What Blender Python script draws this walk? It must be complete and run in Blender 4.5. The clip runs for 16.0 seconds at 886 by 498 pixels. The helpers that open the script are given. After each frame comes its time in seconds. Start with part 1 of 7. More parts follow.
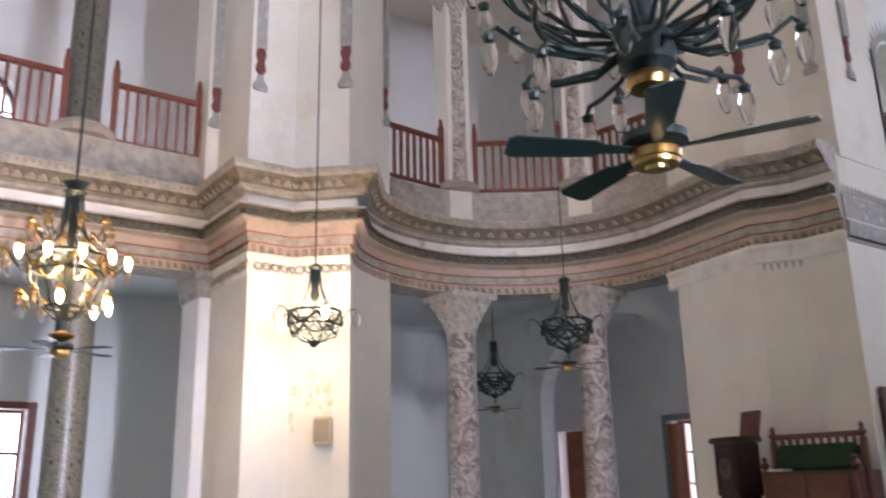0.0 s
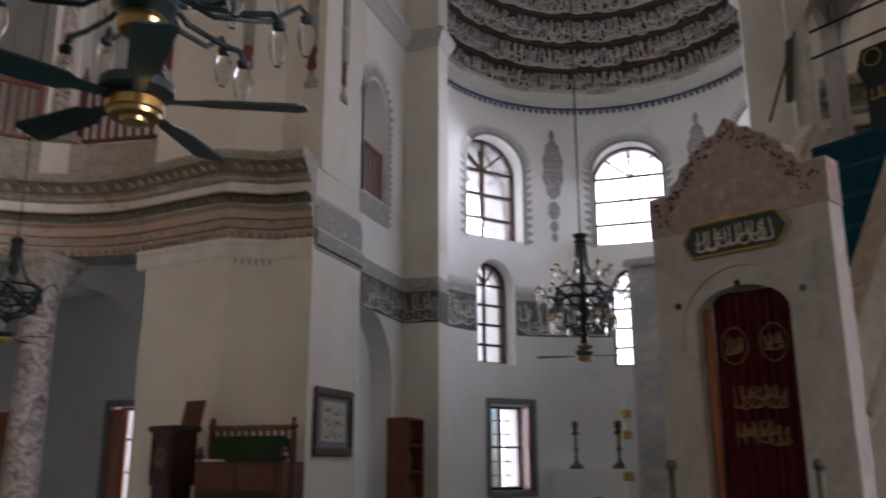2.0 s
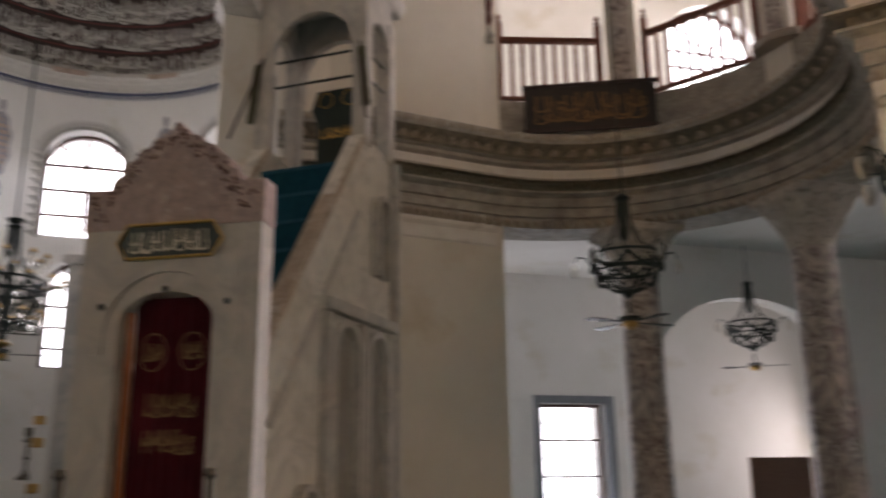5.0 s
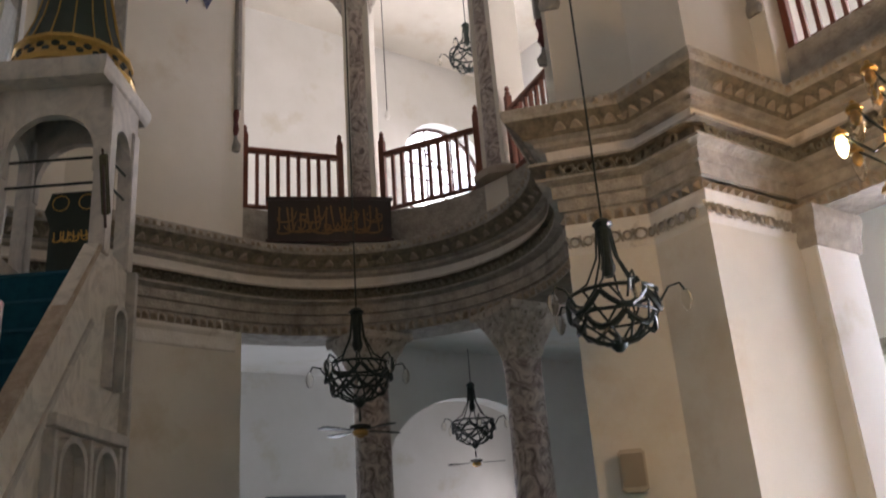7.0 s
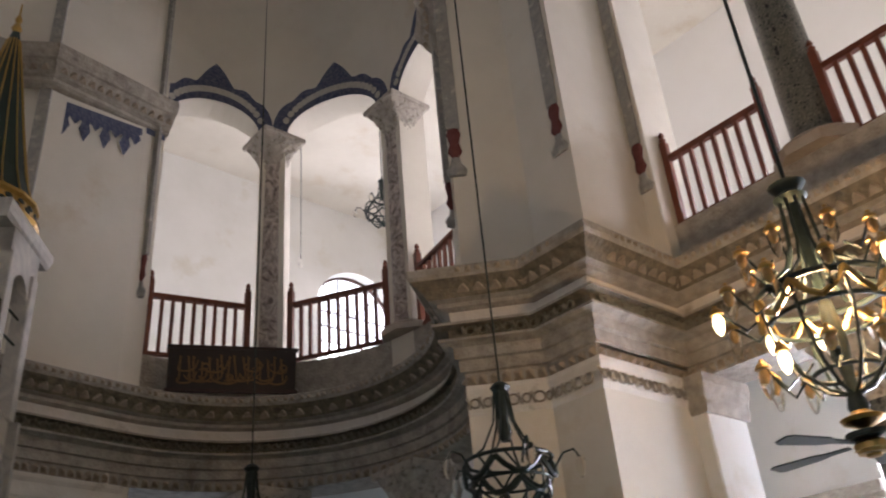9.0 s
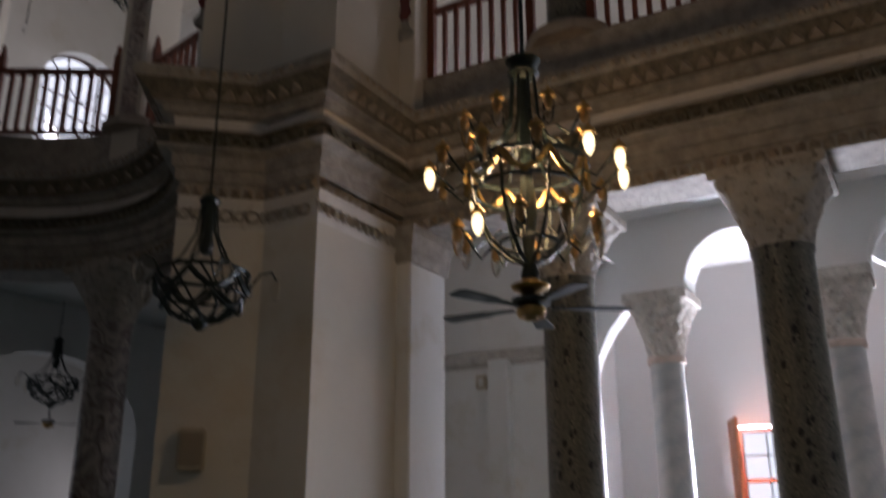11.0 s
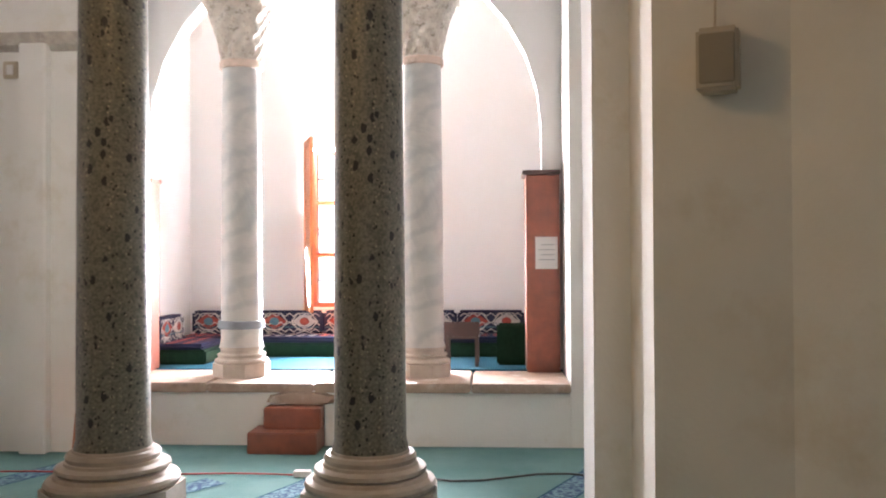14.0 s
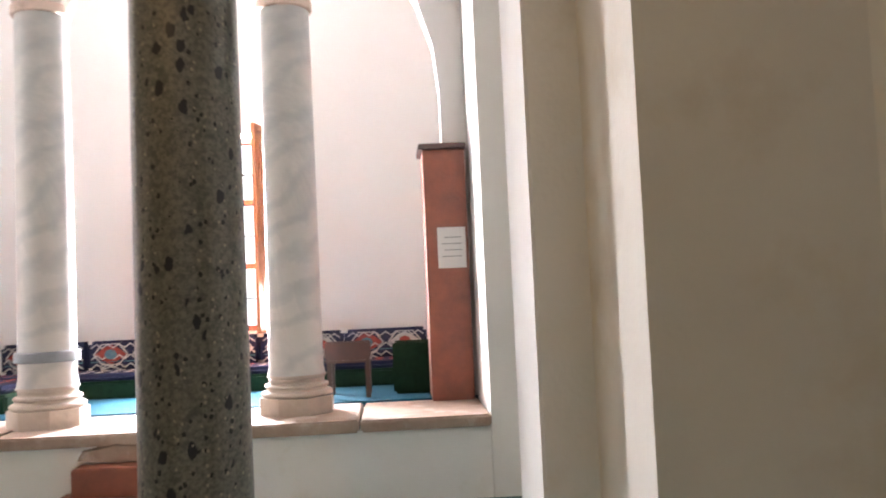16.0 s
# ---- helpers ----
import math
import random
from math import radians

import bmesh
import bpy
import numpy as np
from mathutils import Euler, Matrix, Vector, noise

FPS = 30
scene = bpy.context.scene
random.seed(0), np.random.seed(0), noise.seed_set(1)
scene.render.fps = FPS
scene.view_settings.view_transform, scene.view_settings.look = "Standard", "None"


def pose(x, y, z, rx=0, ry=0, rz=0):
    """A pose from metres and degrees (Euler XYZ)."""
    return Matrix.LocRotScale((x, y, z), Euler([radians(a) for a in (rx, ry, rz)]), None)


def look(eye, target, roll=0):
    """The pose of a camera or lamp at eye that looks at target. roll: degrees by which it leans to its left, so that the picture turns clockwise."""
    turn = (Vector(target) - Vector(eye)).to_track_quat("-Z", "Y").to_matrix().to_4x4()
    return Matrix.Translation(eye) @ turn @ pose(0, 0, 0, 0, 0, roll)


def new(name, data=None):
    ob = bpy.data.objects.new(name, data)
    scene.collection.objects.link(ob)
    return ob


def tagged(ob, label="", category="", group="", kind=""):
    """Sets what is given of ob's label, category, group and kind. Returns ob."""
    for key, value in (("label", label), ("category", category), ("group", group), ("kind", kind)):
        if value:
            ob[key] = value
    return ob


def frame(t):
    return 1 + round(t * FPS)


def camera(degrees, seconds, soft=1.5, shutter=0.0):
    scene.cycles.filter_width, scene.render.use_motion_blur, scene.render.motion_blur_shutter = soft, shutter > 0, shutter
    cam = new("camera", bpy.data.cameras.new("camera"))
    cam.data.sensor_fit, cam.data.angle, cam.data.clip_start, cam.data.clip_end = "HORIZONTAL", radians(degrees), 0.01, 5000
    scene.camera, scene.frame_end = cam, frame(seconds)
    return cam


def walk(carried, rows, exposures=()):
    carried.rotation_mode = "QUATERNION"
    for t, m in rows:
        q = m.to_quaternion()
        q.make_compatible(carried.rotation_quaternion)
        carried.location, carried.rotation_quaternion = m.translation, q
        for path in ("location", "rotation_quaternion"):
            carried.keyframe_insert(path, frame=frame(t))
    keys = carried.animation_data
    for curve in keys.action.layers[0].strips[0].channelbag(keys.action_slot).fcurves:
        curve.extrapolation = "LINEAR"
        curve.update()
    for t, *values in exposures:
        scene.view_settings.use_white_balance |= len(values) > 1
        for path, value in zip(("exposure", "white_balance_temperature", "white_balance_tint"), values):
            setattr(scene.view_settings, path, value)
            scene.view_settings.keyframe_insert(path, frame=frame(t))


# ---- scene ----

# ---- camera: seconds, eye, target, roll ----
cam = camera(55.1, 16.0, soft=1.9, shutter=0.5)
PATH = [
    (0, (1.758, -1.095, 1.698), (0.193, 0.031, 2.231), -1.3),
    (0.5, (1.778, -1.022, 1.679), (0.313, 0.258, 2.143), -0.5),
    (1, (1.781, -0.952, 1.675), (0.531, 0.544, 2.122), -0.7),
    (1.5, (1.707, -0.913, 1.677), (0.766, 0.782, 2.169), -0.9),
    (2, (1.662, -0.872, 1.69), (1.026, 0.958, 2.187), -0.1),
    (2.5, (1.653, -0.852, 1.679), (1.166, 1.033, 2.139), 0.6),
    (3, (1.677, -0.847, 1.68), (1.318, 1.067, 2.135), 0.9),
    (3.5, (1.711, -0.836, 1.679), (1.513, 1.097, 2.152), 0.2),
    (4, (1.752, -0.815, 1.692), (1.723, 1.111, 2.227), -0.6),
    (4.5, (1.79, -0.795, 1.691), (1.964, 1.125, 2.223), -0.1),
    (5, (1.796, -0.765, 1.686), (2.368, 1.082, 2.196), -0.7),
    (5.2, (1.799, -0.762, 1.69), (2.527, 1.028, 2.203), -1.1),
    (7.3, (1.632, -1.212, 1.806), (2.724, 0.292, 2.544), -4.9),
    (7.5, (1.629, -1.226, 1.819), (2.714, 0.257, 2.609), -5.5),
    (8, (1.631, -1.259, 1.829), (2.717, 0.141, 2.757), -7.1),
    (8.2, (1.631, -1.266, 1.831), (2.725, 0.096, 2.805), -7.7),
    (10.5, (1.79, -1.404, 1.816), (3.288, -0.377, 2.652), -0.4),
    (11, (1.831, -1.404, 1.791), (3.483, -0.453, 2.397), -0.2),
    (11.5, (1.901, -1.424, 1.752), (3.683, -0.603, 2.14), 1.2),
    (12, (1.905, -1.43, 1.695), (3.795, -0.816, 1.921), 0.6),
    (12.5, (2.014, -1.519, 1.64), (3.927, -0.937, 1.677), -1.1),
    (13, (2.171, -1.534, 1.577), (4.121, -1.096, 1.526), -0.6),
    (13.5, (2.45, -1.532, 1.53), (4.443, -1.359, 1.529), 0.1),
    (14, (2.762, -1.397, 1.539), (4.759, -1.275, 1.564), -0.3),
    (14.5, (3.164, -1.468, 1.479), (5.164, -1.453, 1.449), 0.3),
    (15, (3.563, -1.474, 1.458), (5.56, -1.573, 1.488), -2.2),
    (15.5, (4.011, -1.516, 1.355), (6.008, -1.564, 1.455), -0.1),
    (16, (4.442, -1.433, 1.286), (6.436, -1.554, 1.386), -2.5),
]
EXPOSURE = [(0.0, 0.44, 5600, 24), (0.5, 0.34, 5700, 24), (1.0, -0.16, 5700, 24), (1.5, -0.76, 5700, 24), (2.0, -0.61, 5900, 24), (2.5, 0.04, 6000, 24), (3.0, 0.42, 6000, 24), (3.5, 0.58, 6100, 24), (4.0, 0.56, 6200, 24), (4.5, 0.04, 6300, 24), (5.0, -0.28, 6500, 24), (7.5, -0.51, 6000, 21), (8.2, -0.36, 5900, 21), (10.3, -1.68, 5900, 21), (11.0, -2.52, 5800, 21), (11.5, -2.80, 5900, 22), (12.0, -1.80, 6000, 20), (12.5, -1.04, 6100, 16), (13.0, -0.57, 6300, 17), (13.5, -0.90, 6700, 21), (14.0, -0.72, 6500, 20), (16.0, -0.76, 6500, 20)]
walk(cam, [(t, look(eye, target, roll)) for t, eye, target, roll in PATH], EXPOSURE)

# ---- world and daylight ----
world = bpy.data.worlds.new("sky")
scene.world = world
world.use_nodes = True
sky = world.node_tree.nodes.new("ShaderNodeTexSky")
sky.sky_type, sky.sun_disc = "NISHITA", False
sky.sun_elevation, sky.sun_rotation = radians(48), radians(100)
world.node_tree.links.new(sky.outputs[0], world.node_tree.nodes["Background"].inputs[0])
world.node_tree.nodes["Background"].inputs[1].default_value = 0.15
sun = new("sun", bpy.data.lights.new("sun", "SUN"))
sun.data.energy, sun.data.angle, sun.data.color = 4.0, radians(0.5), (1.0, 0.95, 0.88)
sun.matrix_world = look((13.2, -2.6, 14.9), (0, 0, 0))


def window_light(eye, target, width, height, power, color=(0.93, 0.97, 1.0)):
    """The sky's light in the opening of a window."""
    lamp = new("window_light", bpy.data.lights.new("window_light", "AREA"))
    lamp.data.shape, lamp.data.size, lamp.data.size_y = "RECTANGLE", width, height
    lamp.data.energy, lamp.data.color = power, color
    lamp.matrix_world = look(eye, target)
    return lamp


# light in the window openings
for sx, power in ((1, 200), (-1, 32)):
    for y in (-6, 0, 5.5):
        window_light((sx * 12.1, y, 7.0), (sx * 6, y, 6.0), 1.3, 2.0, power * (1.7 if sx > 0 and y == 0 else 1.0), (1.0, 0.93, 0.86))
    if sx > 0:
        window_light((sx * 10.95, 11.45, 9.0), (sx * 8.0, 5, 6.5), 1.4, 1.8, power, (1.0, 0.93, 0.86))
    window_light((sx * 7.7 if sx > 0 else -8.2, 11.45, 1.9), (sx * 7.7, 0, 1.2), 1.1, 1.6, 45 if sx > 0 else 14)
window_light((12.15, 0.15, 1.9), (6, 0.15, 4.0), 1.1, 1.8, 2700, (0.97, 0.98, 1.0))
window_light((12.15, 10.55, 1.9), (6, 10.55, 1.0), 0.9, 1.8, 34, (1.0, 0.93, 0.86))
window_light((-12.15, 0.75, 1.9), (0, 0, 1.0), 1.1, 1.8, 40)
for deg in (143, 90, 36):
    a = radians(deg)
    window_light((0.2 + 2.45 * math.cos(a), 10.0 + 2.45 * math.sin(a), 6.0), (0, 3, 2.0), 1.0, 1.6, 58)


# ---- materials ----
def material(name, color, color2=None, scale=3.0, detail=6.0, rough=0.8, metal=0.0, bump=0.1, bump_scale=40.0, low=0.35, high=0.7,
             stain=None, stain_scale=0.7, stain_at=0.62, random=0.0, emit=0.0, warp=0.0, gloss=0.5):
    m = bpy.data.materials.new(name)
    m.use_nodes = True
    n, l = m.node_tree.nodes, m.node_tree.links
    b = n["Principled BSDF"]
    b.inputs["Roughness"].default_value, b.inputs["Metallic"].default_value = rough, metal
    b.inputs["Specular IOR Level"].default_value = gloss
    co = n.new("ShaderNodeTexCoord")
    tex = n.new("ShaderNodeTexNoise")
    tex.inputs["Scale"].default_value, tex.inputs["Detail"].default_value, tex.inputs["Roughness"].default_value = scale, detail, 0.6
    tex.inputs["Distortion"].default_value = warp
    l.new(co.outputs["Object"], tex.inputs["Vector"])
    ramp = n.new("ShaderNodeValToRGB")
    ramp.color_ramp.elements[0].position, ramp.color_ramp.elements[1].position = low, high
    ramp.color_ramp.elements[0].color = (*color, 1)
    ramp.color_ramp.elements[1].color = (*(color2 or color), 1)
    l.new(tex.outputs["Fac"], ramp.inputs["Fac"])
    out = ramp.outputs["Color"]
    if stain:
        big = n.new("ShaderNodeTexNoise")
        big.inputs["Scale"].default_value, big.inputs["Detail"].default_value, big.inputs["Roughness"].default_value = stain_scale, 8, 0.65
        l.new(co.outputs["Object"], big.inputs["Vector"])
        step = n.new("ShaderNodeMapRange")
        step.inputs["From Min"].default_value, step.inputs["From Max"].default_value = stain_at, stain_at + 0.12
        l.new(big.outputs["Fac"], step.inputs["Value"])
        mix = n.new("ShaderNodeMix")
        mix.data_type = "RGBA"
        mix.inputs["B"].default_value = (*stain, 1)
        l.new(step.outputs["Result"], mix.inputs["Factor"])
        l.new(out, mix.inputs["A"])
        out = mix.outputs["Result"]
    if random:
        info = n.new("ShaderNodeObjectInfo")
        hue = n.new("ShaderNodeHueSaturation")
        rng = n.new("ShaderNodeMapRange")
        rng.inputs["To Min"].default_value, rng.inputs["To Max"].default_value = 1 - random, 1 + random
        l.new(info.outputs["Random"], rng.inputs["Value"])
        l.new(rng.outputs["Result"], hue.inputs["Value"])
        l.new(out, hue.inputs["Color"])
        out = hue.outputs["Color"]
    l.new(out, b.inputs["Base Color"])
    if emit:
        l.new(out, b.inputs["Emission Color"])
        b.inputs["Emission Strength"].default_value = emit
    if bump:
        fine = n.new("ShaderNodeTexNoise")
        fine.inputs["Scale"].default_value, fine.inputs["Detail"].default_value = bump_scale, 5
        l.new(co.outputs["Object"], fine.inputs["Vector"])
        bp = n.new("ShaderNodeBump")
        bp.inputs["Strength"].default_value, bp.inputs["Distance"].default_value = bump, 0.02
        l.new(fine.outputs["Fac"], bp.inputs["Height"])
        l.new(bp.outputs["Normal"], b.inputs["Normal"])
    return m


PLASTER = material("plaster", (0.78, 0.74, 0.66), (0.70, 0.66, 0.58), 1.2, bump=0.08, stain=(0.66, 0.59, 0.48), stain_scale=0.9, stain_at=0.58, rough=0.9)
PLASTER_WHITE = material("plaster_white", (0.82, 0.81, 0.78), (0.76, 0.75, 0.71), 1.5, bump=0.08, stain=(0.70, 0.67, 0.59), stain_scale=1.1, stain_at=0.58, rough=0.9)
PLASTER_NICHE = material("clean_white_plaster", (0.85, 0.84, 0.82), (0.82, 0.81, 0.78), 1.1, bump=0.06, rough=0.9)
STONE = material("carved_marble", (0.47, 0.43, 0.37), (0.29, 0.26, 0.22), 9, bump=0.9, bump_scale=30, stain=(0.24, 0.21, 0.18), stain_scale=3, stain_at=0.58, rough=0.75)
# dark tone puts the shade of carved hollows into the colour, with some staining
CARVEDSHADE = material("shaded_weathered_carving", (0.25, 0.21, 0.15), (0.11, 0.095, 0.07), 14, bump=0.9, bump_scale=30, stain=(0.10, 0.09, 0.07), stain_scale=6, stain_at=0.56, rough=0.8)
FRIEZE = material("pale_plain_frieze", (0.80, 0.77, 0.72), (0.68, 0.64, 0.58), 4, bump=0.3, rough=0.85, stain=(0.42, 0.37, 0.30), stain_scale=3, stain_at=0.6)
STONE_PINK = material("pink_tinted_marble", (0.52, 0.36, 0.29), (0.42, 0.33, 0.27), 8, bump=0.3, rough=0.8)
MARBLE = material("white_marble", (0.58, 0.55, 0.50), (0.38, 0.37, 0.36), 2.2, warp=2.5, bump=0.05, rough=0.45, stain=(0.50, 0.44, 0.34), stain_scale=2, stain_at=0.6)
BRECCIA = material("green_breccia", (0.095, 0.095, 0.078), (0.19, 0.18, 0.14), 55, low=0.38, high=0.62, bump=0.05, rough=0.36, stain=(0.07, 0.08, 0.06), stain_scale=14, stain_at=0.55)
def speckle(m, scale, limit, color, stretch=(1, 1, 1)):
    """Scattered angular fragments over a stone material."""
    n, l = m.node_tree.nodes, m.node_tree.links
    b = n["Principled BSDF"]
    src = b.inputs["Base Color"].links[0].from_socket
    co = [x for x in n if x.type == "TEX_COORD"][0]
    mp = n.new("ShaderNodeMapping")
    mp.inputs["Scale"].default_value = stretch
    l.new(co.outputs["Object"], mp.inputs["Vector"])
    noi = n.new("ShaderNodeTexNoise")
    noi.inputs["Scale"].default_value = scale * 2.2
    l.new(mp.outputs["Vector"], noi.inputs["Vector"])
    add = n.new("ShaderNodeMix")
    add.data_type = "VECTOR"
    add.inputs["Factor"].default_value = 0.4 / scale
    l.new(mp.outputs["Vector"], add.inputs["A"])
    l.new(noi.outputs["Color"], add.inputs["B"])
    vor = n.new("ShaderNodeTexVoronoi")
    vor.inputs["Scale"].default_value = scale
    l.new(add.outputs["Result"], vor.inputs["Vector"])
    sep = n.new("ShaderNodeSeparateColor")
    l.new(vor.outputs["Color"], sep.inputs["Color"])
    gt = n.new("ShaderNodeMapRange")
    gt.inputs["From Min"].default_value, gt.inputs["From Max"].default_value = 0.30, 0.26
    l.new(vor.outputs["Distance"], gt.inputs["Value"])
    pick = n.new("ShaderNodeMath")
    pick.operation = "GREATER_THAN"
    pick.inputs[1].default_value = limit
    l.new(sep.outputs["Red"], pick.inputs[0])
    both = n.new("ShaderNodeMath")
    both.operation = "MULTIPLY"
    l.new(gt.outputs["Result"], both.inputs[0])
    l.new(pick.outputs["Value"], both.inputs[1])
    mix = n.new("ShaderNodeMix")
    mix.data_type = "RGBA"
    mix.inputs["B"].default_value = (*color, 1)
    l.new(both.outputs["Value"], mix.inputs["Factor"])
    l.new(src, mix.inputs["A"])
    l.new(mix.outputs["Result"], b.inputs["Base Color"])
    return m


def banded(m, scale, twist, color, tilt):
    """Soft slanting bands through a marble."""
    n, l = m.node_tree.nodes, m.node_tree.links
    b = n["Principled BSDF"]
    src = b.inputs["Base Color"].links[0].from_socket
    co = [x for x in n if x.type == "TEX_COORD"][0]
    mp = n.new("ShaderNodeMapping")
    mp.inputs["Rotation"].default_value = tilt
    l.new(co.outputs["Object"], mp.inputs["Vector"])
    w = n.new("ShaderNodeTexWave")
    w.bands_direction = "Z"
    w.inputs["Scale"].default_value, w.inputs["Distortion"].default_value, w.inputs["Detail"].default_value, w.inputs["Detail Scale"].default_value = scale, twist, 4, 1.6
    l.new(mp.outputs["Vector"], w.inputs["Vector"])
    r = n.new("ShaderNodeMapRange")
    r.inputs["From Min"].default_value, r.inputs["From Max"].default_value, r.inputs["To Max"].default_value = 0.5, 1.0, 0.42
    l.new(w.outputs["Fac"], r.inputs["Value"])
    mix = n.new("ShaderNodeMix")
    mix.data_type = "RGBA"
    mix.inputs["B"].default_value = (*color, 1)
    l.new(r.outputs["Result"], mix.inputs["Factor"])
    l.new(src, mix.inputs["A"])
    l.new(mix.outputs["Result"], b.inputs["Base Color"])
    return m


CAPITAL = material("pitted_carved_stone", (0.56, 0.52, 0.46), (0.40, 0.36, 0.31), 9, bump=1.0, bump_scale=16, rough=0.8, stain=(0.20, 0.17, 0.14), stain_scale=18, stain_at=0.55)
VEINED = material("veined_marble", (0.17, 0.13, 0.12), (0.60, 0.53, 0.48), 5, warp=3, low=0.36, high=0.62, bump=0.05, rough=0.45)
speckle(BRECCIA, 34, 0.50, (0.018, 0.02, 0.018), (1, 1, 0.8))
speckle(BRECCIA, 17, 0.72, (0.014, 0.015, 0.018), (1, 1, 0.6))
speckle(BRECCIA, 48, 0.80, (0.30, 0.27, 0.20), (1, 1, 0.8))
WOOD = material("red_brown_wood", (0.20, 0.055, 0.025), (0.13, 0.035, 0.018), 8, bump=0.1, rough=0.45)
DARKWOOD = material("dark_wood", (0.045, 0.018, 0.012), (0.025, 0.012, 0.009), 8, bump=0.1, rough=0.4)
ORANGEWOOD = material("orange_varnished_wood", (0.42, 0.14, 0.045), (0.30, 0.09, 0.03), 6, bump=0.08, rough=0.4)
IRON = material("green_black_iron", (0.012, 0.020, 0.018), (0.03, 0.045, 0.04), 12, bump=0.1, rough=0.45, metal=0.3)
BRASS = material("brass", (0.55, 0.36, 0.12), (0.35, 0.22, 0.08), 10, bump=0.05, rough=0.3, metal=1.0)
PINK = material("faded_pink_paint", (0.53, 0.40, 0.33), (0.46, 0.38, 0.31), 14, bump=0.3, rough=0.85, stain=(0.34, 0.27, 0.21), stain_scale=4, stain_at=0.55)
REDLINE = material("red_ochre_line", (0.34, 0.12, 0.08), (0.42, 0.22, 0.16), 20, bump=0.2, rough=0.85)
GLASS = material("clear_glass", (0.9, 0.92, 0.9), bump=0, rough=0.05)
GLASS.node_tree.nodes["Principled BSDF"].inputs["Transmission Weight"].default_value = 1.0
BULB = material("lit_bulb", (1.0, 0.74, 0.34), bump=0, emit=16.0)
AMBER = material("amber_bulb", (0.50, 0.30, 0.12), (0.62, 0.40, 0.18), 20, bump=0, rough=0.25)
BULB_OFF = material("frosted_bulb", (0.75, 0.74, 0.70), bump=0, rough=0.3)
GREENCLOTH = material("green_velvet", (0.006, 0.019, 0.011), (0.009, 0.028, 0.015), 20, bump=0.2, bump_scale=200, rough=0.95, gloss=0.1)
REDVELVET = material("dark_red_velvet", (0.085, 0.008, 0.014), (0.05, 0.005, 0.010), 4, bump=0.2, bump_scale=200, rough=0.9, gloss=0.2)
BLUECARPET = material("blue_stair_carpet", (0.008, 0.055, 0.09), (0.012, 0.075, 0.11), 10, bump=0.3, bump_scale=250, rough=0.95, gloss=0.1)
GOLD = material("gold_thread", (0.55, 0.36, 0.10), (0.42, 0.26, 0.07), 30, bump=0.2, rough=0.4, metal=0.7)
PAINTGREY = material("grey_painted_border", (0.30, 0.30, 0.29), (0.42, 0.40, 0.36), 22, bump=0.05, rough=0.9, stain=(0.58, 0.55, 0.49), stain_scale=9, stain_at=0.56)
PAINTDARK = material("dark_painted_band", (0.055, 0.05, 0.045), (0.11, 0.095, 0.08), 18, bump=0.05, rough=0.85, stain=(0.20, 0.17, 0.14), stain_scale=7, stain_at=0.6)
PAINTWHITE = material("white_pen_paint", (0.62, 0.60, 0.55), (0.50, 0.48, 0.44), 20, bump=0, rough=0.9)
PAINTRED = material("maroon_paint", (0.13, 0.035, 0.035), (0.20, 0.07, 0.065), 14, bump=0.05, rough=0.85)
MEDALBLUE = material("faded_blue_grey_ornament", (0.24, 0.25, 0.31), (0.46, 0.42, 0.40), 30, bump=0.05, rough=0.9, stain=(0.60, 0.56, 0.50), stain_scale=14, stain_at=0.58)
BANDGREY = material("grey_green_painted_band", (0.085, 0.09, 0.078), (0.16, 0.16, 0.135), 18, bump=0.05, rough=0.85, stain=(0.26, 0.25, 0.21), stain_scale=7, stain_at=0.6)
PAINTBLUE = material("blue_grey_ornament", (0.045, 0.06, 0.14), (0.17, 0.18, 0.24), 26, bump=0.05, rough=0.85)
BLACKGREEN = material("black_green_board", (0.008, 0.022, 0.018), (0.014, 0.03, 0.025), 8, bump=0.05, rough=0.5)
DARKBOARD = material("dark_brown_board", (0.022, 0.014, 0.010), (0.032, 0.02, 0.014), 8, bump=0.1, rough=0.5)
PAPER = material("white_paper", (0.75, 0.74, 0.72), bump=0, rough=0.9)
INK = material("grey_ink", (0.25, 0.25, 0.25), bump=0, rough=0.9)
GREYTRIM = material("grey_stone_trim", (0.22, 0.24, 0.26), (0.17, 0.19, 0.21), 8, bump=0.2, rough=0.8)
BLACKPLASTIC = material("black_plastic", (0.012, 0.012, 0.012), bump=0.05, rough=0.5)
BEIGEPLASTIC = material("beige_plastic", (0.52, 0.45, 0.34), (0.46, 0.39, 0.29), 10, bump=0.05, rough=0.5)
REDCABLE = material("red_cable", (0.35, 0.03, 0.03), bump=0, rough=0.5)
BLUEBAND = material("blue_carpet_band", (0.035, 0.065, 0.13), (0.14, 0.24, 0.27), 26, low=0.44, high=0.56, bump=0.4, bump_scale=300, rough=0.95, gloss=0.1)
BACKDROP = material("bright_daylight", (1.0, 1.0, 1.0), (0.92, 0.95, 1.0), 0.4, bump=0, emit=4.0)
CARPET = material("teal_carpet", (0.085, 0.175, 0.17), (0.13, 0.225, 0.215), 1.6, bump=0.4, bump_scale=300, rough=0.95, gloss=0.1)


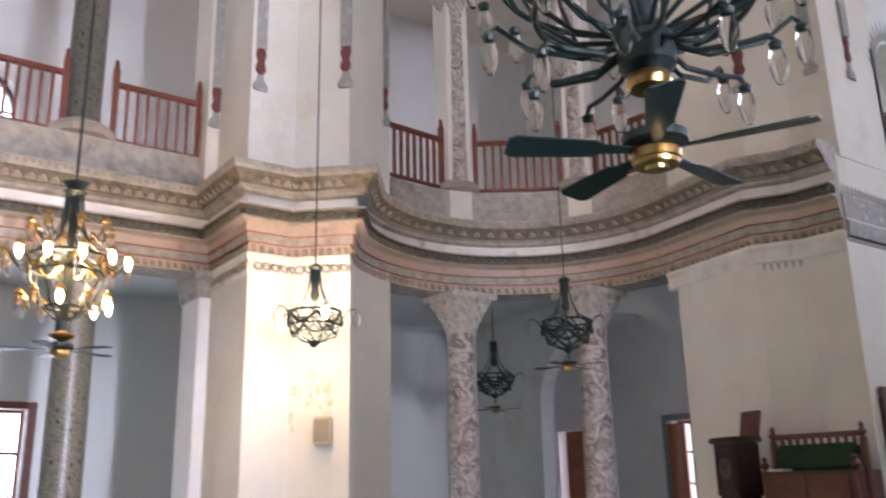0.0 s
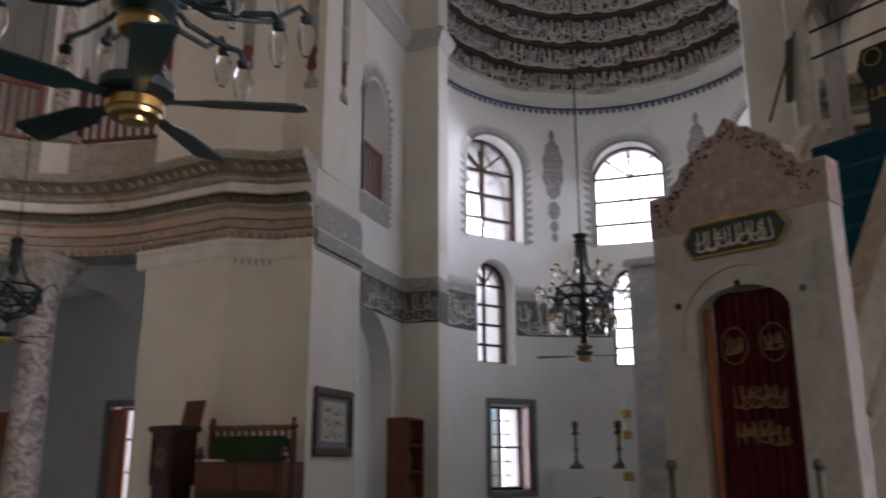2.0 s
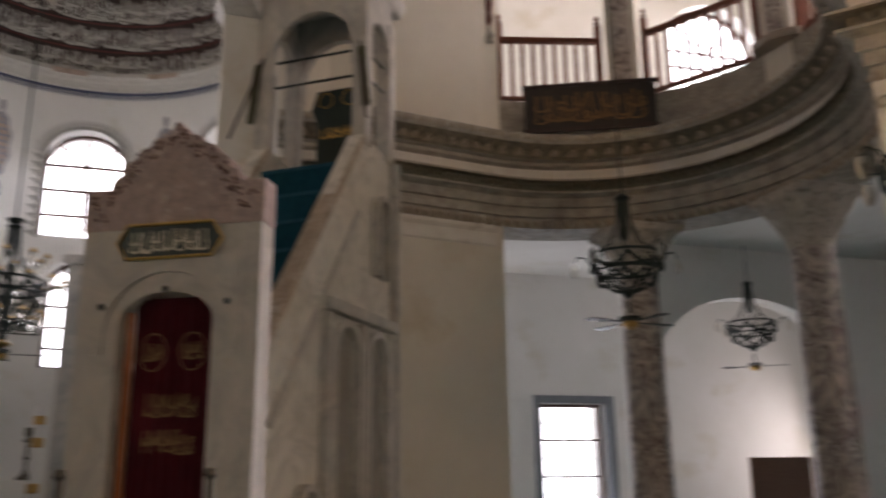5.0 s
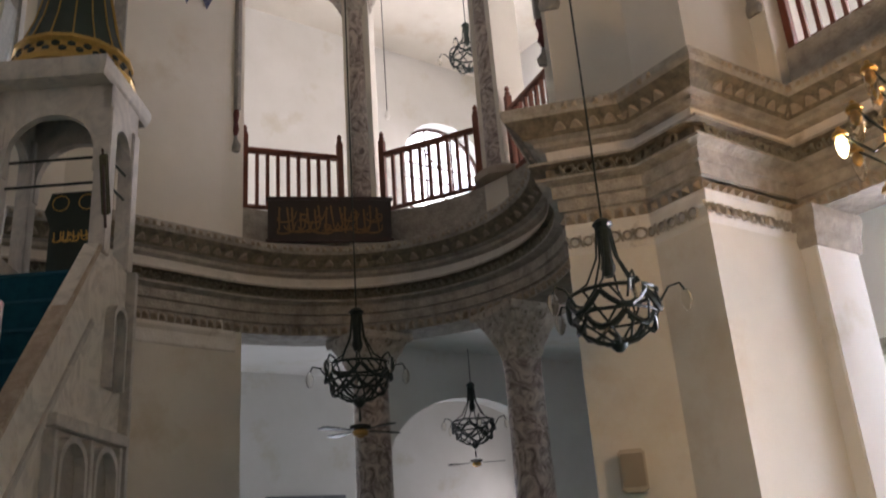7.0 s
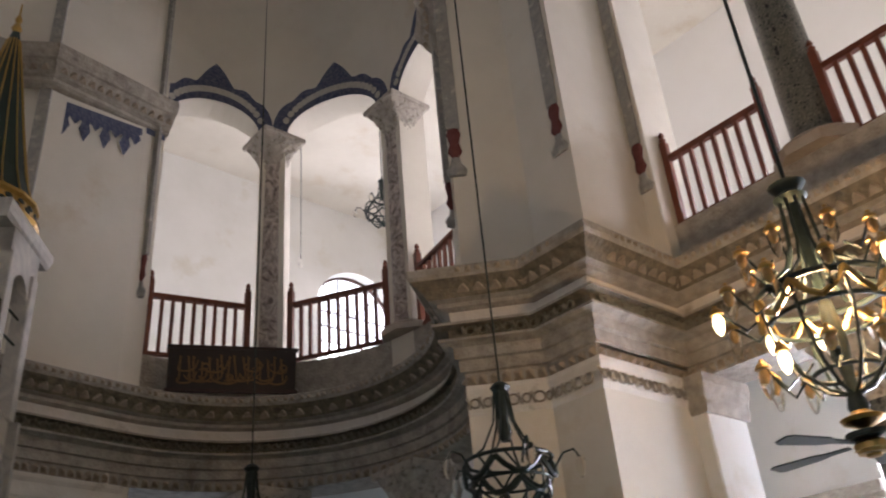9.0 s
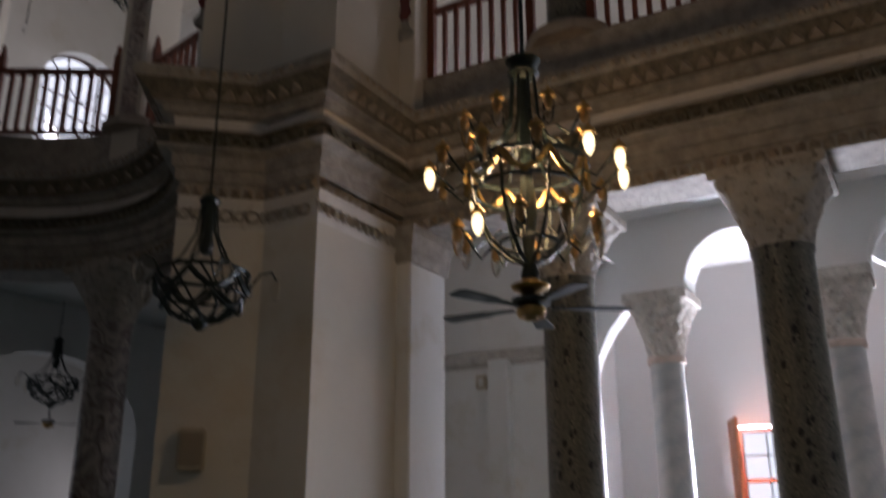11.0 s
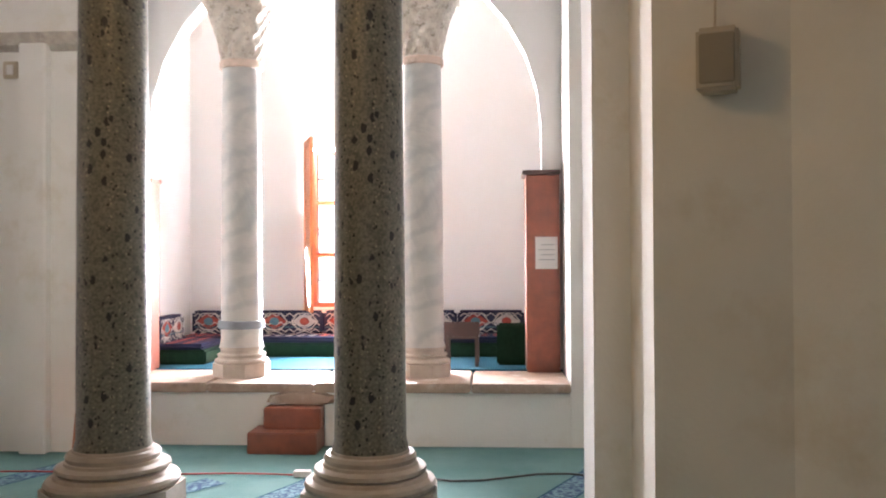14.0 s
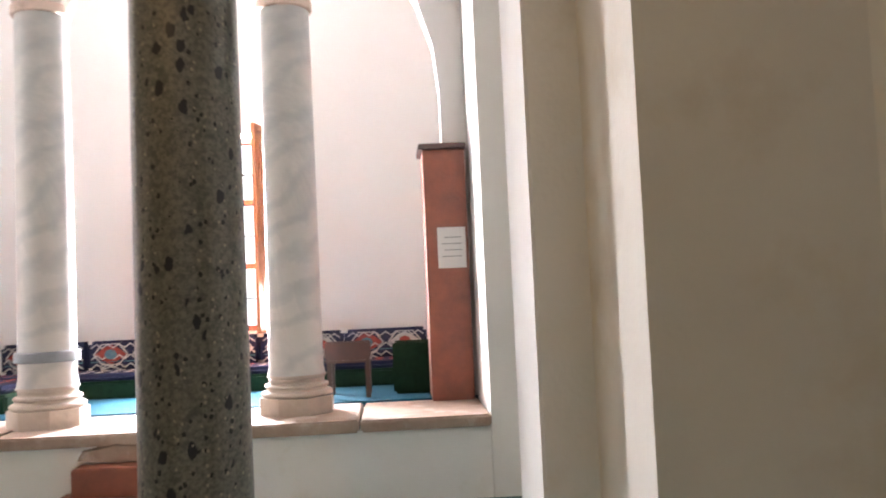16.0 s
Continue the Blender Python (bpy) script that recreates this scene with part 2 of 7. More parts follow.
# ---- helpers ----
def mesh_of(name, bm, mat, smooth=False):
    me = bpy.data.meshes.new(name)
    bmesh.ops.recalc_face_normals(bm, faces=bm.faces)
    bm.to_mesh(me)
    bm.free()
    for m in (mat if isinstance(mat, (list, tuple)) else [mat]):
        me.materials.append(m)
    if smooth:
        me.polygons.foreach_set("use_smooth", [True] * len(me.polygons))
        me.set_sharp_from_angle(angle=radians(35))
    return me


def part(name, bm, mat, parent=None, label="", smooth=False, at=None):
    ob = new(name, mesh_of(name, bm, mat, smooth))
    if parent:
        ob.parent = parent
    if at is not None:
        ob.matrix_basis = at
    return tagged(ob, label)


def thing(name, at, label, category, group="", kind=""):
    ob = new(name)
    ob.empty_display_size = 0.1
    ob.matrix_basis = at
    return tagged(ob, label, category, group, kind)


def structure(name, bm, mat, label, category, smooth=False):
    return tagged(part(name, bm, mat, None, "", smooth), label, category, kind="structure")


def add_box(bm, x0, x1, y0, y1, z0, z1, bevel=0.0, m=None):
    vs = [bm.verts.new(p) for p in ((x0, y0, z0), (x1, y0, z0), (x1, y1, z0), (x0, y1, z0), (x0, y0, z1), (x1, y0, z1), (x1, y1, z1), (x0, y1, z1))]
    fs = [bm.faces.new([vs[i] for i in q]) for q in ((3, 2, 1, 0), (4, 5, 6, 7), (0, 1, 5, 4), (1, 2, 6, 5), (2, 3, 7, 6), (3, 0, 4, 7))]
    if bevel:
        made = bmesh.ops.bevel(bm, geom=list({e for f in fs for e in f.edges}), offset=bevel, segments=2, affect="EDGES")
        vs = list({v for f in made["faces"] for v in f.verts} | {v for v in vs if v.is_valid})
    if m is not None:
        bmesh.ops.transform(bm, matrix=m, verts=vs)
    return bm


def box(x0, x1, y0, y1, z0, z1, bevel=0.0, m=None):
    return add_box(bmesh.new(), x0, x1, y0, y1, z0, z1, bevel, m)


def add_lathe(bm, profile, n=24, m=None):
    """Turns (radius, z) rows about the z axis."""
    rings = []
    for r, z in profile:
        ring = [bm.verts.new((max(r, 1e-4) * math.cos(2 * math.pi * i / n), max(r, 1e-4) * math.sin(2 * math.pi * i / n), z)) for i in range(n)]
        rings.append(ring)
    for a, b in zip(rings, rings[1:]):
        for i in range(n):
            bm.faces.new((a[i], a[(i + 1) % n], b[(i + 1) % n], b[i]))
    bm.faces.new(list(reversed(rings[0])))
    bm.faces.new(rings[-1])
    if m is not None:
        bmesh.ops.transform(bm, matrix=m, verts=[v for r in rings for v in r])
    return bm


def lathe(profile, n=24, m=None):
    return add_lathe(bmesh.new(), profile, n, m)


def add_tube(bm, points, radius, n=6, closed=False):
    """A round bar along points."""
    pts = [Vector(p) for p in points]
    rings = []
    for i, p in enumerate(pts):
        a = pts[i - 1] if i or closed else p
        b = pts[(i + 1) % len(pts)] if i + 1 < len(pts) or closed else p
        d = (b - a).normalized()
        s = d.cross(Vector((0, 0, 1)))
        s = s.normalized() if s.length > 1e-3 else Vector((1, 0, 0))
        u = s.cross(d)
        r = radius[i] if isinstance(radius, (list, tuple)) else radius
        rings.append([bm.verts.new(p + r * (math.cos(2 * math.pi * k / n) * s + math.sin(2 * math.pi * k / n) * u)) for k in range(n)])
    pairs = list(zip(rings, rings[1:])) + ([(rings[-1], rings[0])] if closed else [])
    for a, b in pairs:
        for k in range(n):
            bm.faces.new((a[k], a[(k + 1) % n], b[(k + 1) % n], b[k]))
    if not closed:
        bm.faces.new(list(reversed(rings[0])))
        bm.faces.new(rings[-1])
    return bm


def tube(points, radius, n=6, closed=False):
    return add_tube(bmesh.new(), points, radius, n, closed)


def split_faces(bm):
    bm.normal_update()
    bmesh.ops.triangulate(bm, faces=[f for f in bm.faces if len(f.verts) > 4], ngon_method="EAR_CLIP")


def prism(outline, z0, z1):
    bm = bmesh.new()
    lo = [bm.verts.new((x, y, z0)) for x, y in outline]
    hi = [bm.verts.new((x, y, z1)) for x, y in outline]
    n = len(outline)
    bm.faces.new(list(reversed(lo)))
    bm.faces.new(hi)
    for i in range(n):
        bm.faces.new((lo[i], lo[(i + 1) % n], hi[(i + 1) % n], hi[i]))
    split_faces(bm)
    return bm


def sweep(path, profile, side=1, tint=None):
    """Runs a moulding's profile of (outward, z) rows along a plan line; side 1 lets it stand out to the left of the line."""
    bm = bmesh.new()
    P = [Vector(p) for p in path]
    rows = []
    for i, p in enumerate(P):
        d1 = (p - P[i - 1]).normalized() if i else (P[1] - p).normalized()
        d2 = (P[i + 1] - p).normalized() if i + 1 < len(P) else d1
        n1, n2 = Vector((-d1.y, d1.x)), Vector((-d2.y, d2.x))
        n = n1 + n2
        n = n / max(n.dot(n1), 0.8)
        rows.append([bm.verts.new((p.x + side * n.x * o, p.y + side * n.y * o, z)) for o, z in profile])
    for a, b in zip(rows, rows[1:]):
        for j in range(len(profile) - 1):
            bm.faces.new((a[j], b[j], b[j + 1], a[j + 1])).material_index = (tint or {}).get(j, 0)
    bm.faces.new(rows[0])
    bm.faces.new(list(reversed(rows[-1])))
    split_faces(bm)
    return bm


def arch_top(o, u):
    """The upper edge of an opening (u0, u1, bottom, spring, rise) at u."""
    u0, u1, _, spring, rise = o
    k = min(1.0, abs(2 * (u - u0) / (u1 - u0) - 1))
    return spring + rise * math.sqrt(max(0.0, 1 - k * k))


def wall(line, length, z0, z1, thick, openings=(), step=0.0):
    """A wall with openings that go through it. line(u, d): the plan place u along it and d into its depth."""
    cuts = {0.0, length}
    if step:
        cuts |= {length * i / math.ceil(length / step) for i in range(math.ceil(length / step))}
    for o in openings:
        cuts |= {o[0], o[1]}
        if o[4]:
            cuts |= {o[0] + (o[1] - o[0]) * (0.5 - 0.5 * math.cos(math.pi * i / 16)) for i in range(17)}
    us = sorted(cuts)
    us = [u for i, u in enumerate(us) if i == 0 or u - us[i - 1] > 1e-5]
    bm = bmesh.new()

    def v(u, d, z):
        x, y = line(u, d)
        return bm.verts.new((x, y, z))

    def quad(a, b, c, d):
        bm.faces.new((v(*a), v(*b), v(*c), v(*d)))

    for a, b in zip(us, us[1:]):
        mid = (a + b) / 2
        holes = sorted([o for o in openings if o[0] < mid < o[1]], key=lambda o: o[2])
        lo = (z0, z0)
        for o in holes + [None]:
            hi = (z1, z1) if o is None else (o[2], o[2])
            if hi[0] - lo[0] > 1e-4 or hi[1] - lo[1] > 1e-4:
                quad((a, 0, lo[0]), (b, 0, lo[1]), (b, 0, hi[1]), (a, 0, hi[0]))
                quad((b, thick, lo[1]), (a, thick, lo[0]), (a, thick, hi[0]), (b, thick, hi[1]))
                for z in (lo, hi):
                    quad((a, 0, z[0]), (a, thick, z[0]), (b, thick, z[1]), (b, 0, z[1]))
            if o:
                lo = (arch_top(o, a), arch_top(o, b))
    for u, zs in [(0.0, (z0, z1)), (length, (z0, z1))] + [(o[k], (o[2], o[3])) for o in openings for k in (0, 1)]:
        quad((u, 0, zs[0]), (u, thick, zs[0]), (u, thick, zs[1]), (u, 0, zs[1]))
    bmesh.ops.remove_doubles(bm, verts=bm.verts, dist=1e-4)
    return bm


def straight(p, q):
    """A plan line from p to q for wall(); depth goes to its right."""
    p, q = Vector(p), Vector(q)
    d = (q - p).normalized()
    return (lambda u, w: (p.x + d.x * u + d.y * w, p.y + d.y * u - d.x * w)), (q - p).length


def ring(cx, cy, r, a0, a1):
    """A plan arc for wall(), from angle a0 to a1 in degrees; depth goes outward."""
    s = 1 if a1 > a0 else -1
    return (lambda u, w: (cx + (r + w) * math.cos(radians(a0) + s * u / r), cy + (r + w) * math.sin(radians(a0) + s * u / r))), r * abs(radians(a1 - a0))


def strokes(bm, place, width, height, n, seed, thick=0.012):
    """Flowing pen strokes, as plain curved bars, over a field; place(x, z) gives the point in space and its normal."""
    rnd = random.Random(seed)
    for i in range(n):
        x0 = (0.03 + 0.94 * (i + rnd.random()) / n) * width
        kind = i % 5
        if kind in (0, 3):
            # tall upright with a small hook at its head
            ln, lean = rnd.uniform(0.55, 0.84) * height, rnd.uniform(-0.10, 0.16)
            z0 = rnd.uniform(0.06, 0.93 - ln / height) * height
            pts = [(x0 + 0.05 * height, z0 + ln * 0.90)] + [(x0 + lean * ln * k / 4, z0 + ln * (4 - k) / 4) for k in range(5)]
        elif kind in (1, 2):
            # open bowl with a rising tail
            z0 = rnd.choice((0.28, 0.34, 0.62)) * height
            r, a0, sw = rnd.uniform(0.16, 0.27) * height, rnd.uniform(165, 200), rnd.uniform(150, 185)
            pts = [(x0 + 1.5 * r * math.cos(radians(a0 + sw * k / 9)), z0 + r * math.sin(radians(a0 + sw * k / 9))) for k in range(10)]
            pts.append((pts[-1][0] + 0.2 * r, pts[-1][1] + rnd.uniform(0.3, 0.8) * r))
        elif i % 2:
            # closed loop
            z0, r = rnd.uniform(0.25, 0.65) * height, 0.085 * height
            pts = [(x0 + 1.2 * r * math.cos(radians(45 * k)), z0 + r * math.sin(radians(45 * k))) for k in range(8)] + [(x0 - 2.2 * r, z0 - 1.2 * r)]
        else:
            z0 = rnd.uniform(0.15, 0.85) * height
            pts = [(x0, z0), (x0 + 0.03 * height, z0 + 0.03 * height), (x0 + 0.06 * height, z0 + 0.07 * height)]
        pts = [(min(max(x, 0.02 * width), 0.98 * width), min(max(z, 0.06 * height), 0.94 * height)) for x, z in pts]
        lo, hi = [], []
        for k, (x, z) in enumerate(pts):
            w = thick * (0.45 + 0.55 * math.sin(math.pi * (k + 0.6) / len(pts)))
            (xa, za), (xb, zb) = pts[max(k - 1, 0)], pts[min(k + 1, len(pts) - 1)]
            dx, dz = xb - xa, zb - za
            size = math.hypot(dx, dz) or 1.0
            for d, row in ((-w, lo), (w, hi)):
                p, nn = place(x - d * dz / size, z + d * dx / size)
                row.append(bm.verts.new(p + nn * 0.004))
        for k in range(len(pts) - 1):
            bm.faces.new((lo[k], lo[k + 1], hi[k + 1], hi[k]))
    return bm


def flat(x0, y, z0, nx=0, ny=-1, dx=1, dy=0):
    return lambda x, z: (Vector((x0 + dx * x, y + dy * x, z0 + z)), Vector((nx, ny, 0)))

# ---- the plan ----
ZB, ZT, ZR = 4.08, 5.00, 5.50           # soffit and top of the entablature, foot of the gallery's railing
TOP = 11.6
BAY, PIER = 7.50, 6.37                  # face of the entablature over the columns, front of the piers
R_EX = 2.0                              # radius of a corner recess
U_EX = 6.95 / math.sqrt(2)


def flip(points, sx):
    return [(sx * x, y) for x, y in points]


def recess(deg, r=R_EX):
    """A point of the corner recess, deg from its axis, counted towards the side bay."""
    a = radians(45 - deg)
    return (U_EX + r * math.cos(a), U_EX + r * math.sin(a))


ARC = [recess(a) for a in range(90, -56, -6)]
EDGE = ([(6.02, -3.10), (6.54, -2.69), (6.75, -2.13), (BAY, -2.13), (BAY, 2.25), (PIER, 2.25), (PIER, 2.75), (5.94, 3.22)] + ARC
        + [(3.42, 6.70), (3.0, 6.95), (2.54, 6.98)])
JAMBS = {1: (-48, -9.5, 37, 72), -1: (-54, -15.5, 30, 64)}      # ends and columns of each recess, in degrees


def foot_bay(sx, inset=0.0):
    j = JAMBS[sx][3]
    return [(PIER + inset, 2.25), (PIER + inset, 2.75 + inset * .4), (5.94 + inset * .9, 3.22 + inset * .3)] + [recess(90 + (j - 90) * k / 8) for k in range(9)] + [recess(j, 2.5), (8.0, 3.3), (8.0, 2.25)]


def foot_apse(sx, inset=0.0):
    j = JAMBS[sx][0]
    return [(2.54, 6.98 + inset), (3.0 + inset * .3, 6.95 + inset), (3.42 + inset * .3, 6.70 + inset * .95)] + [recess(-55 + (j + 55) * k / 8) for k in range(9)] + [recess(j, 2.5), (3.3, 8.2), (2.54, 8.2)]


PROFILE = [(-0.45, ZB), (0.0, ZB), (0.0, 4.189), (0.03, 4.197), (0.03, 4.289), (0.06, 4.298), (0.06, 4.390), (0.10, 4.406), (0.155, 4.415), (0.155, 4.436), (0.08, 4.440), (0.085, 4.532), (0.19, 4.536), (0.19, 4.557),
           (0.07, 4.565), (0.06, 4.607), (0.07, 4.691), (0.14, 4.707), (0.14, 4.741), (0.20, 4.758), (0.24, 4.824), (0.31, 4.883), (0.33, 4.916), (0.33, 4.975), (0.28, ZT), (-0.45, ZT)]


def leaf_row(name, feet, d, half, high, label="row of small grey painted leaves"):
    """Painted leaf tips, one on each foot point, spread along the plan direction d."""
    bm = bmesh.new()
    for x, y, z in feet:
        bm.faces.new([bm.verts.new((x + d[0] * half * a, y + d[1] * half * a, z + high * b)) for a, b in ((-1, 0), (1, 0), (0.45, 0.35), (0.6, 0.6), (0, 1), (-0.6, 0.6), (-0.45, 0.35))])
    return structure(name, bm, PAINTGREY, label, "wall ornament")


floor = structure("floor", prism([(-13, -12), (13, -12), (13, 12.8), (-13, 12.8)], -0.3, 0.0), CARPET, "teal prayer carpet with dark blue patterned bands", "floor")

for sx, side in ((1, "south"), (-1, "north")):
    for name, foot in (("bay", foot_bay), ("apse", foot_apse)):
        structure("pier_%s_%s" % (side, name), prism(flip(foot(sx), sx), 0, ZB - 0.004), PLASTER, "cream plastered pier of the nave", "pier")
        structure("pier_%s_%s_core" % (side, name), prism(flip(foot(sx, 0.03), sx), ZB - 0.002, ZT - 0.11), PLASTER, "cream plastered core of the pier", "pier")
        structure("pier_%s_%s_upper" % (side, name), prism(flip(foot(sx, 0.13), sx), ZT - 0.1, TOP), PLASTER, "cream plastered upper pier with painted pilasters", "pier")
    west = [(6.75, -2.13), (6.54, -2.69), (6.02, -3.10), (6.60, -4.0), (8.0, -3.4), (8.0, -2.13)]
    structure("pier_%s_west" % side, prism(flip(west, sx), 0, ZB - 0.004), PLASTER, "cream plastered pier of the nave", "pier")
    structure("pier_%s_west_upper" % side, prism(flip(west, sx), ZT - 0.1, TOP), PLASTER, "cream plastered upper pier", "pier")
    # tint 2 colours the scroll recess and the cornice's underside dark, as shade
    structure("entablature_%s" % side, sweep(flip(EDGE, sx), PROFILE, sx, {1: 1, 5: 1, 2: 4, 4: 4, 6: 1, 7: 1, 23: 1, 10: 2, 11: 2, 9: 2, 19: 2, 20: 2, 13: 3, 14: 3, 15: 3}), [STONE, PINK if sx < 0 else STONE, CARVEDSHADE, FRIEZE, REDLINE if sx < 0 else STONE], "weathered carved marble entablature with moulded bands", "entablature")
    # slab of the gallery, plinth of the railing and outer walls
    slab = [(7.95, -11.6), (12.6, -11.6), (12.6, 11.6), (2.6, 11.6), (2.6, 7.85), (3.3, 8.05)] + [recess(a, 2.45) for a in range(-50, 59, 8)] + [(8.0, 3.3), (7.95, 2.25)]
    structure("ceiling_%s" % side, prism(flip(slab, sx), 4.75, 4.97), PLASTER_WHITE, "white plastered ceiling under the gallery", "ceiling")
    ln, le = straight((sx * BAY + sx * 0.12, -2.25), (sx * BAY + sx * 0.12, 2.25))
    structure("plinth_%s_bay" % side, box(*sorted((sx * 7.58, sx * 8.0)), -2.25, 2.25, ZT - 0.02, ZR), STONE, "plain stone plinth under the gallery railing", "plinth")
    ln, le = ring(sx * U_EX, U_EX, R_EX + 0.06, 45 if sx > 0 else 135, 0)
    ln, le = ring(sx * U_EX, U_EX, R_EX + 0.06, (45 if sx > 0 else 135) - 60, (45 if sx > 0 else 135) + 60)
    structure("plinth_%s_recess" % side, wall(ln, le, ZT - 0.02, ZR, 0.40, step=0.15), STONE, "plain stone plinth under the curved gallery railing", "plinth")
    # upper wall of the corner recess, with three arches
    ln, le = ring(sx * U_EX, U_EX, R_EX + 0.05, -45, 45 + 56) if sx > 0 else ring(sx * U_EX, U_EX, R_EX + 0.05, 135 - 56, 135 + 90)
    rr = R_EX + 0.05
    arch = []
    j = JAMBS[sx]
    for a0, a1 in ((j[0], j[1] - 4.5), (j[1] + 4.5, j[2] - 4.5), (j[2] + 4.5, j[3])):
        if sx > 0:
            a0, a1 = -a1, -a0
        u0, u1 = rr * radians(a0 + (90 if sx > 0 else 56)), rr * radians(a1 + (90 if sx > 0 else 56))
        arch.append((u0, u1, ZT - 0.05, 8.60, 0.55))
    structure("wall_%s_recess" % side, wall(ln, le, ZT - 0.05, TOP, 0.42, arch, 0.15), PLASTER, "grey-cream plastered wall over three gallery arches", "wall")
    # upper wall of the side bay
    ln, le = straight((sx * 7.6, -2.25), (sx * 7.6, 2.25)) if sx < 0 else straight((sx * 8.0, -2.25), (sx * 8.0, 2.25))
    structure("wall_%s_bay" % side, wall(ln, le, 8.9, TOP, 0.4), PLASTER, "plastered wall over the gallery bay", "wall")
    # outer walls
    ln, le = straight((sx * 12.2, 11.8), (sx * 12.2, -11.8)) if sx < 0 else straight((sx * 12.2, -11.8), (sx * 12.2, 11.8))
    ln, le = (lambda u, w, s=sx: (s * (12.2 + w), -11.8 + u)), 23.6
    holes = [(11.8 + y - 0.55, 11.8 + y + 0.55, 1.0, 2.8, 0) for y in (0.15,)] if sx > 0 else [(11.8 + y - 0.55, 11.8 + y + 0.55, 1.0, 2.9, 0) for y in (0.75,)]
    holes += [(11.8 + y - 0.7, 11.8 + y + 0.7, 6.0, 7.6, 0.7) for y in (-6, 0, 5.5)] + ([(11.8 + 10.1, 11.8 + 11.0, 1.0, 2.8, 0)] if sx > 0 else [])
    structure("wall_%s" % side, wall(ln, le, 0, TOP, 0.5, holes), PLASTER_NICHE, "white plastered outer wall with windows", "wall")
    ln, le = (lambda u, w, s=sx: (s * (2.3 + u), 11.5 + w)), 9.9
    holes = [((4.85, 6.0) if sx > 0 else (5.35, 6.5)) + (1.05, 2.72, 0)] + ([(7.65, 9.65, 8.0, 9.3, 0.9)] if sx > 0 else [(8.65, 9.45, 1.05, 2.70, 0)])
    structure("wall_east_%s" % side, wall(ln, le, 0, TOP, 0.5, holes), PLASTER_WHITE, "white plastered east wall with a window", "wall")
    ln, le = (lambda u, w, s=sx: (s * (2.545 + w), 7.55 + u)), 2.3
    structure("wall_apse_%s" % side, wall(ln, le, 0, TOP, 0.3, [(0.03, 1.70, 0, 2.72, 0.86), (0.67, 1.42, 5.02, 6.15, 0.48)]), PLASTER_WHITE, "white plastered side wall of the apse bay with an arch and a gallery window", "wall")
    structure("pier_side_band_%s" % side, sweep(flip([(2.54, 7.01), (2.54, 8.2)], sx), [(-0.05, 3.9 + 0.06), (0.0, 3.9 + 0.06), (0.012, 3.9 + 0.10), (0.03, 3.9 + 0.12), (0.045, 3.9 + 0.20), (0.045, 3.9 + 0.27), (0.015, 3.9 + 0.29), (0.012, 3.9 + 0.31), (0.012, 3.9 + 0.56), (-0.05, 3.9 + 0.56)], sx, {2: 1, 5: 2, 6: 2}), [PAINTGREY, PAINTDARK, PAINTWHITE], "grey painted band on the pier's side", "band")
    leaf_row("pier_fringe_%s" % side, [(sx * 2.526, 7.05 + 0.078 * i, 4.465) for i in range(15)], (0, 1), 0.036, 0.12)
    structure("shoulder_%s" % side, box(*sorted((sx * 2.04, sx * 2.6)), 9.6, 10.0, 0, TOP), PLASTER, "cream plastered shoulder of the apse", "wall")

structure("wall_west", box(-12.6, 12.6, -12.0, -11.6, 0, TOP), PLASTER_WHITE, "plain plastered west wall", "wall")
AX, AY, AR = 0.2, 10.0, 2.5
ln, le = ring(AX, AY, AR, 180, 0)


def apse_u(x_deg):
    return AR * radians(180 - x_deg)


holes = []
for deg in (143, 90, 36):
    u = apse_u(deg)
    holes += [(u - 0.55, u + 0.55, 5.15, 6.35, 0.52), (u - 0.35, u + 0.35, 3.2, 4.45, 0.36)]
    if deg != 90:
        u = apse_u(137.6 if deg > 90 else 42.4)
        holes.append((u - 0.36, u + 0.36, 1.35, 2.58, 0))
wall_apse = structure("wall_apse", wall(ln, le, 0, 7.67, 0.6, holes, 0.15), PLASTER_WHITE, "white plastered curved wall of the apse with painted borders", "wall")
bm = bmesh.new()
rows = []
for i in range(13):
    e = radians(90 * i / 12)
    rows.append([bm.verts.new((AX + 2.5 * math.cos(e) * math.cos(radians(a)), AY + 2.5 * math.cos(e) * math.sin(radians(a)), 7.67 + 2.5 * math.sin(e))) for a in range(0, 181, 9)])
for a, b in zip(rows, rows[1:]):
    for j in range(20):
        bm.faces.new((a[j], a[j + 1], b[j + 1], b[j]))
structure("apse_vault", bm, DARKWOOD, "half dome painted with dark inscription bands", "vault", True)
structure("ceiling_nave", box(-12.6, 12.6, -12.0, 13.0, TOP, TOP + 0.3), PLASTER, "plain plastered vault over nave and gallery", "ceiling")


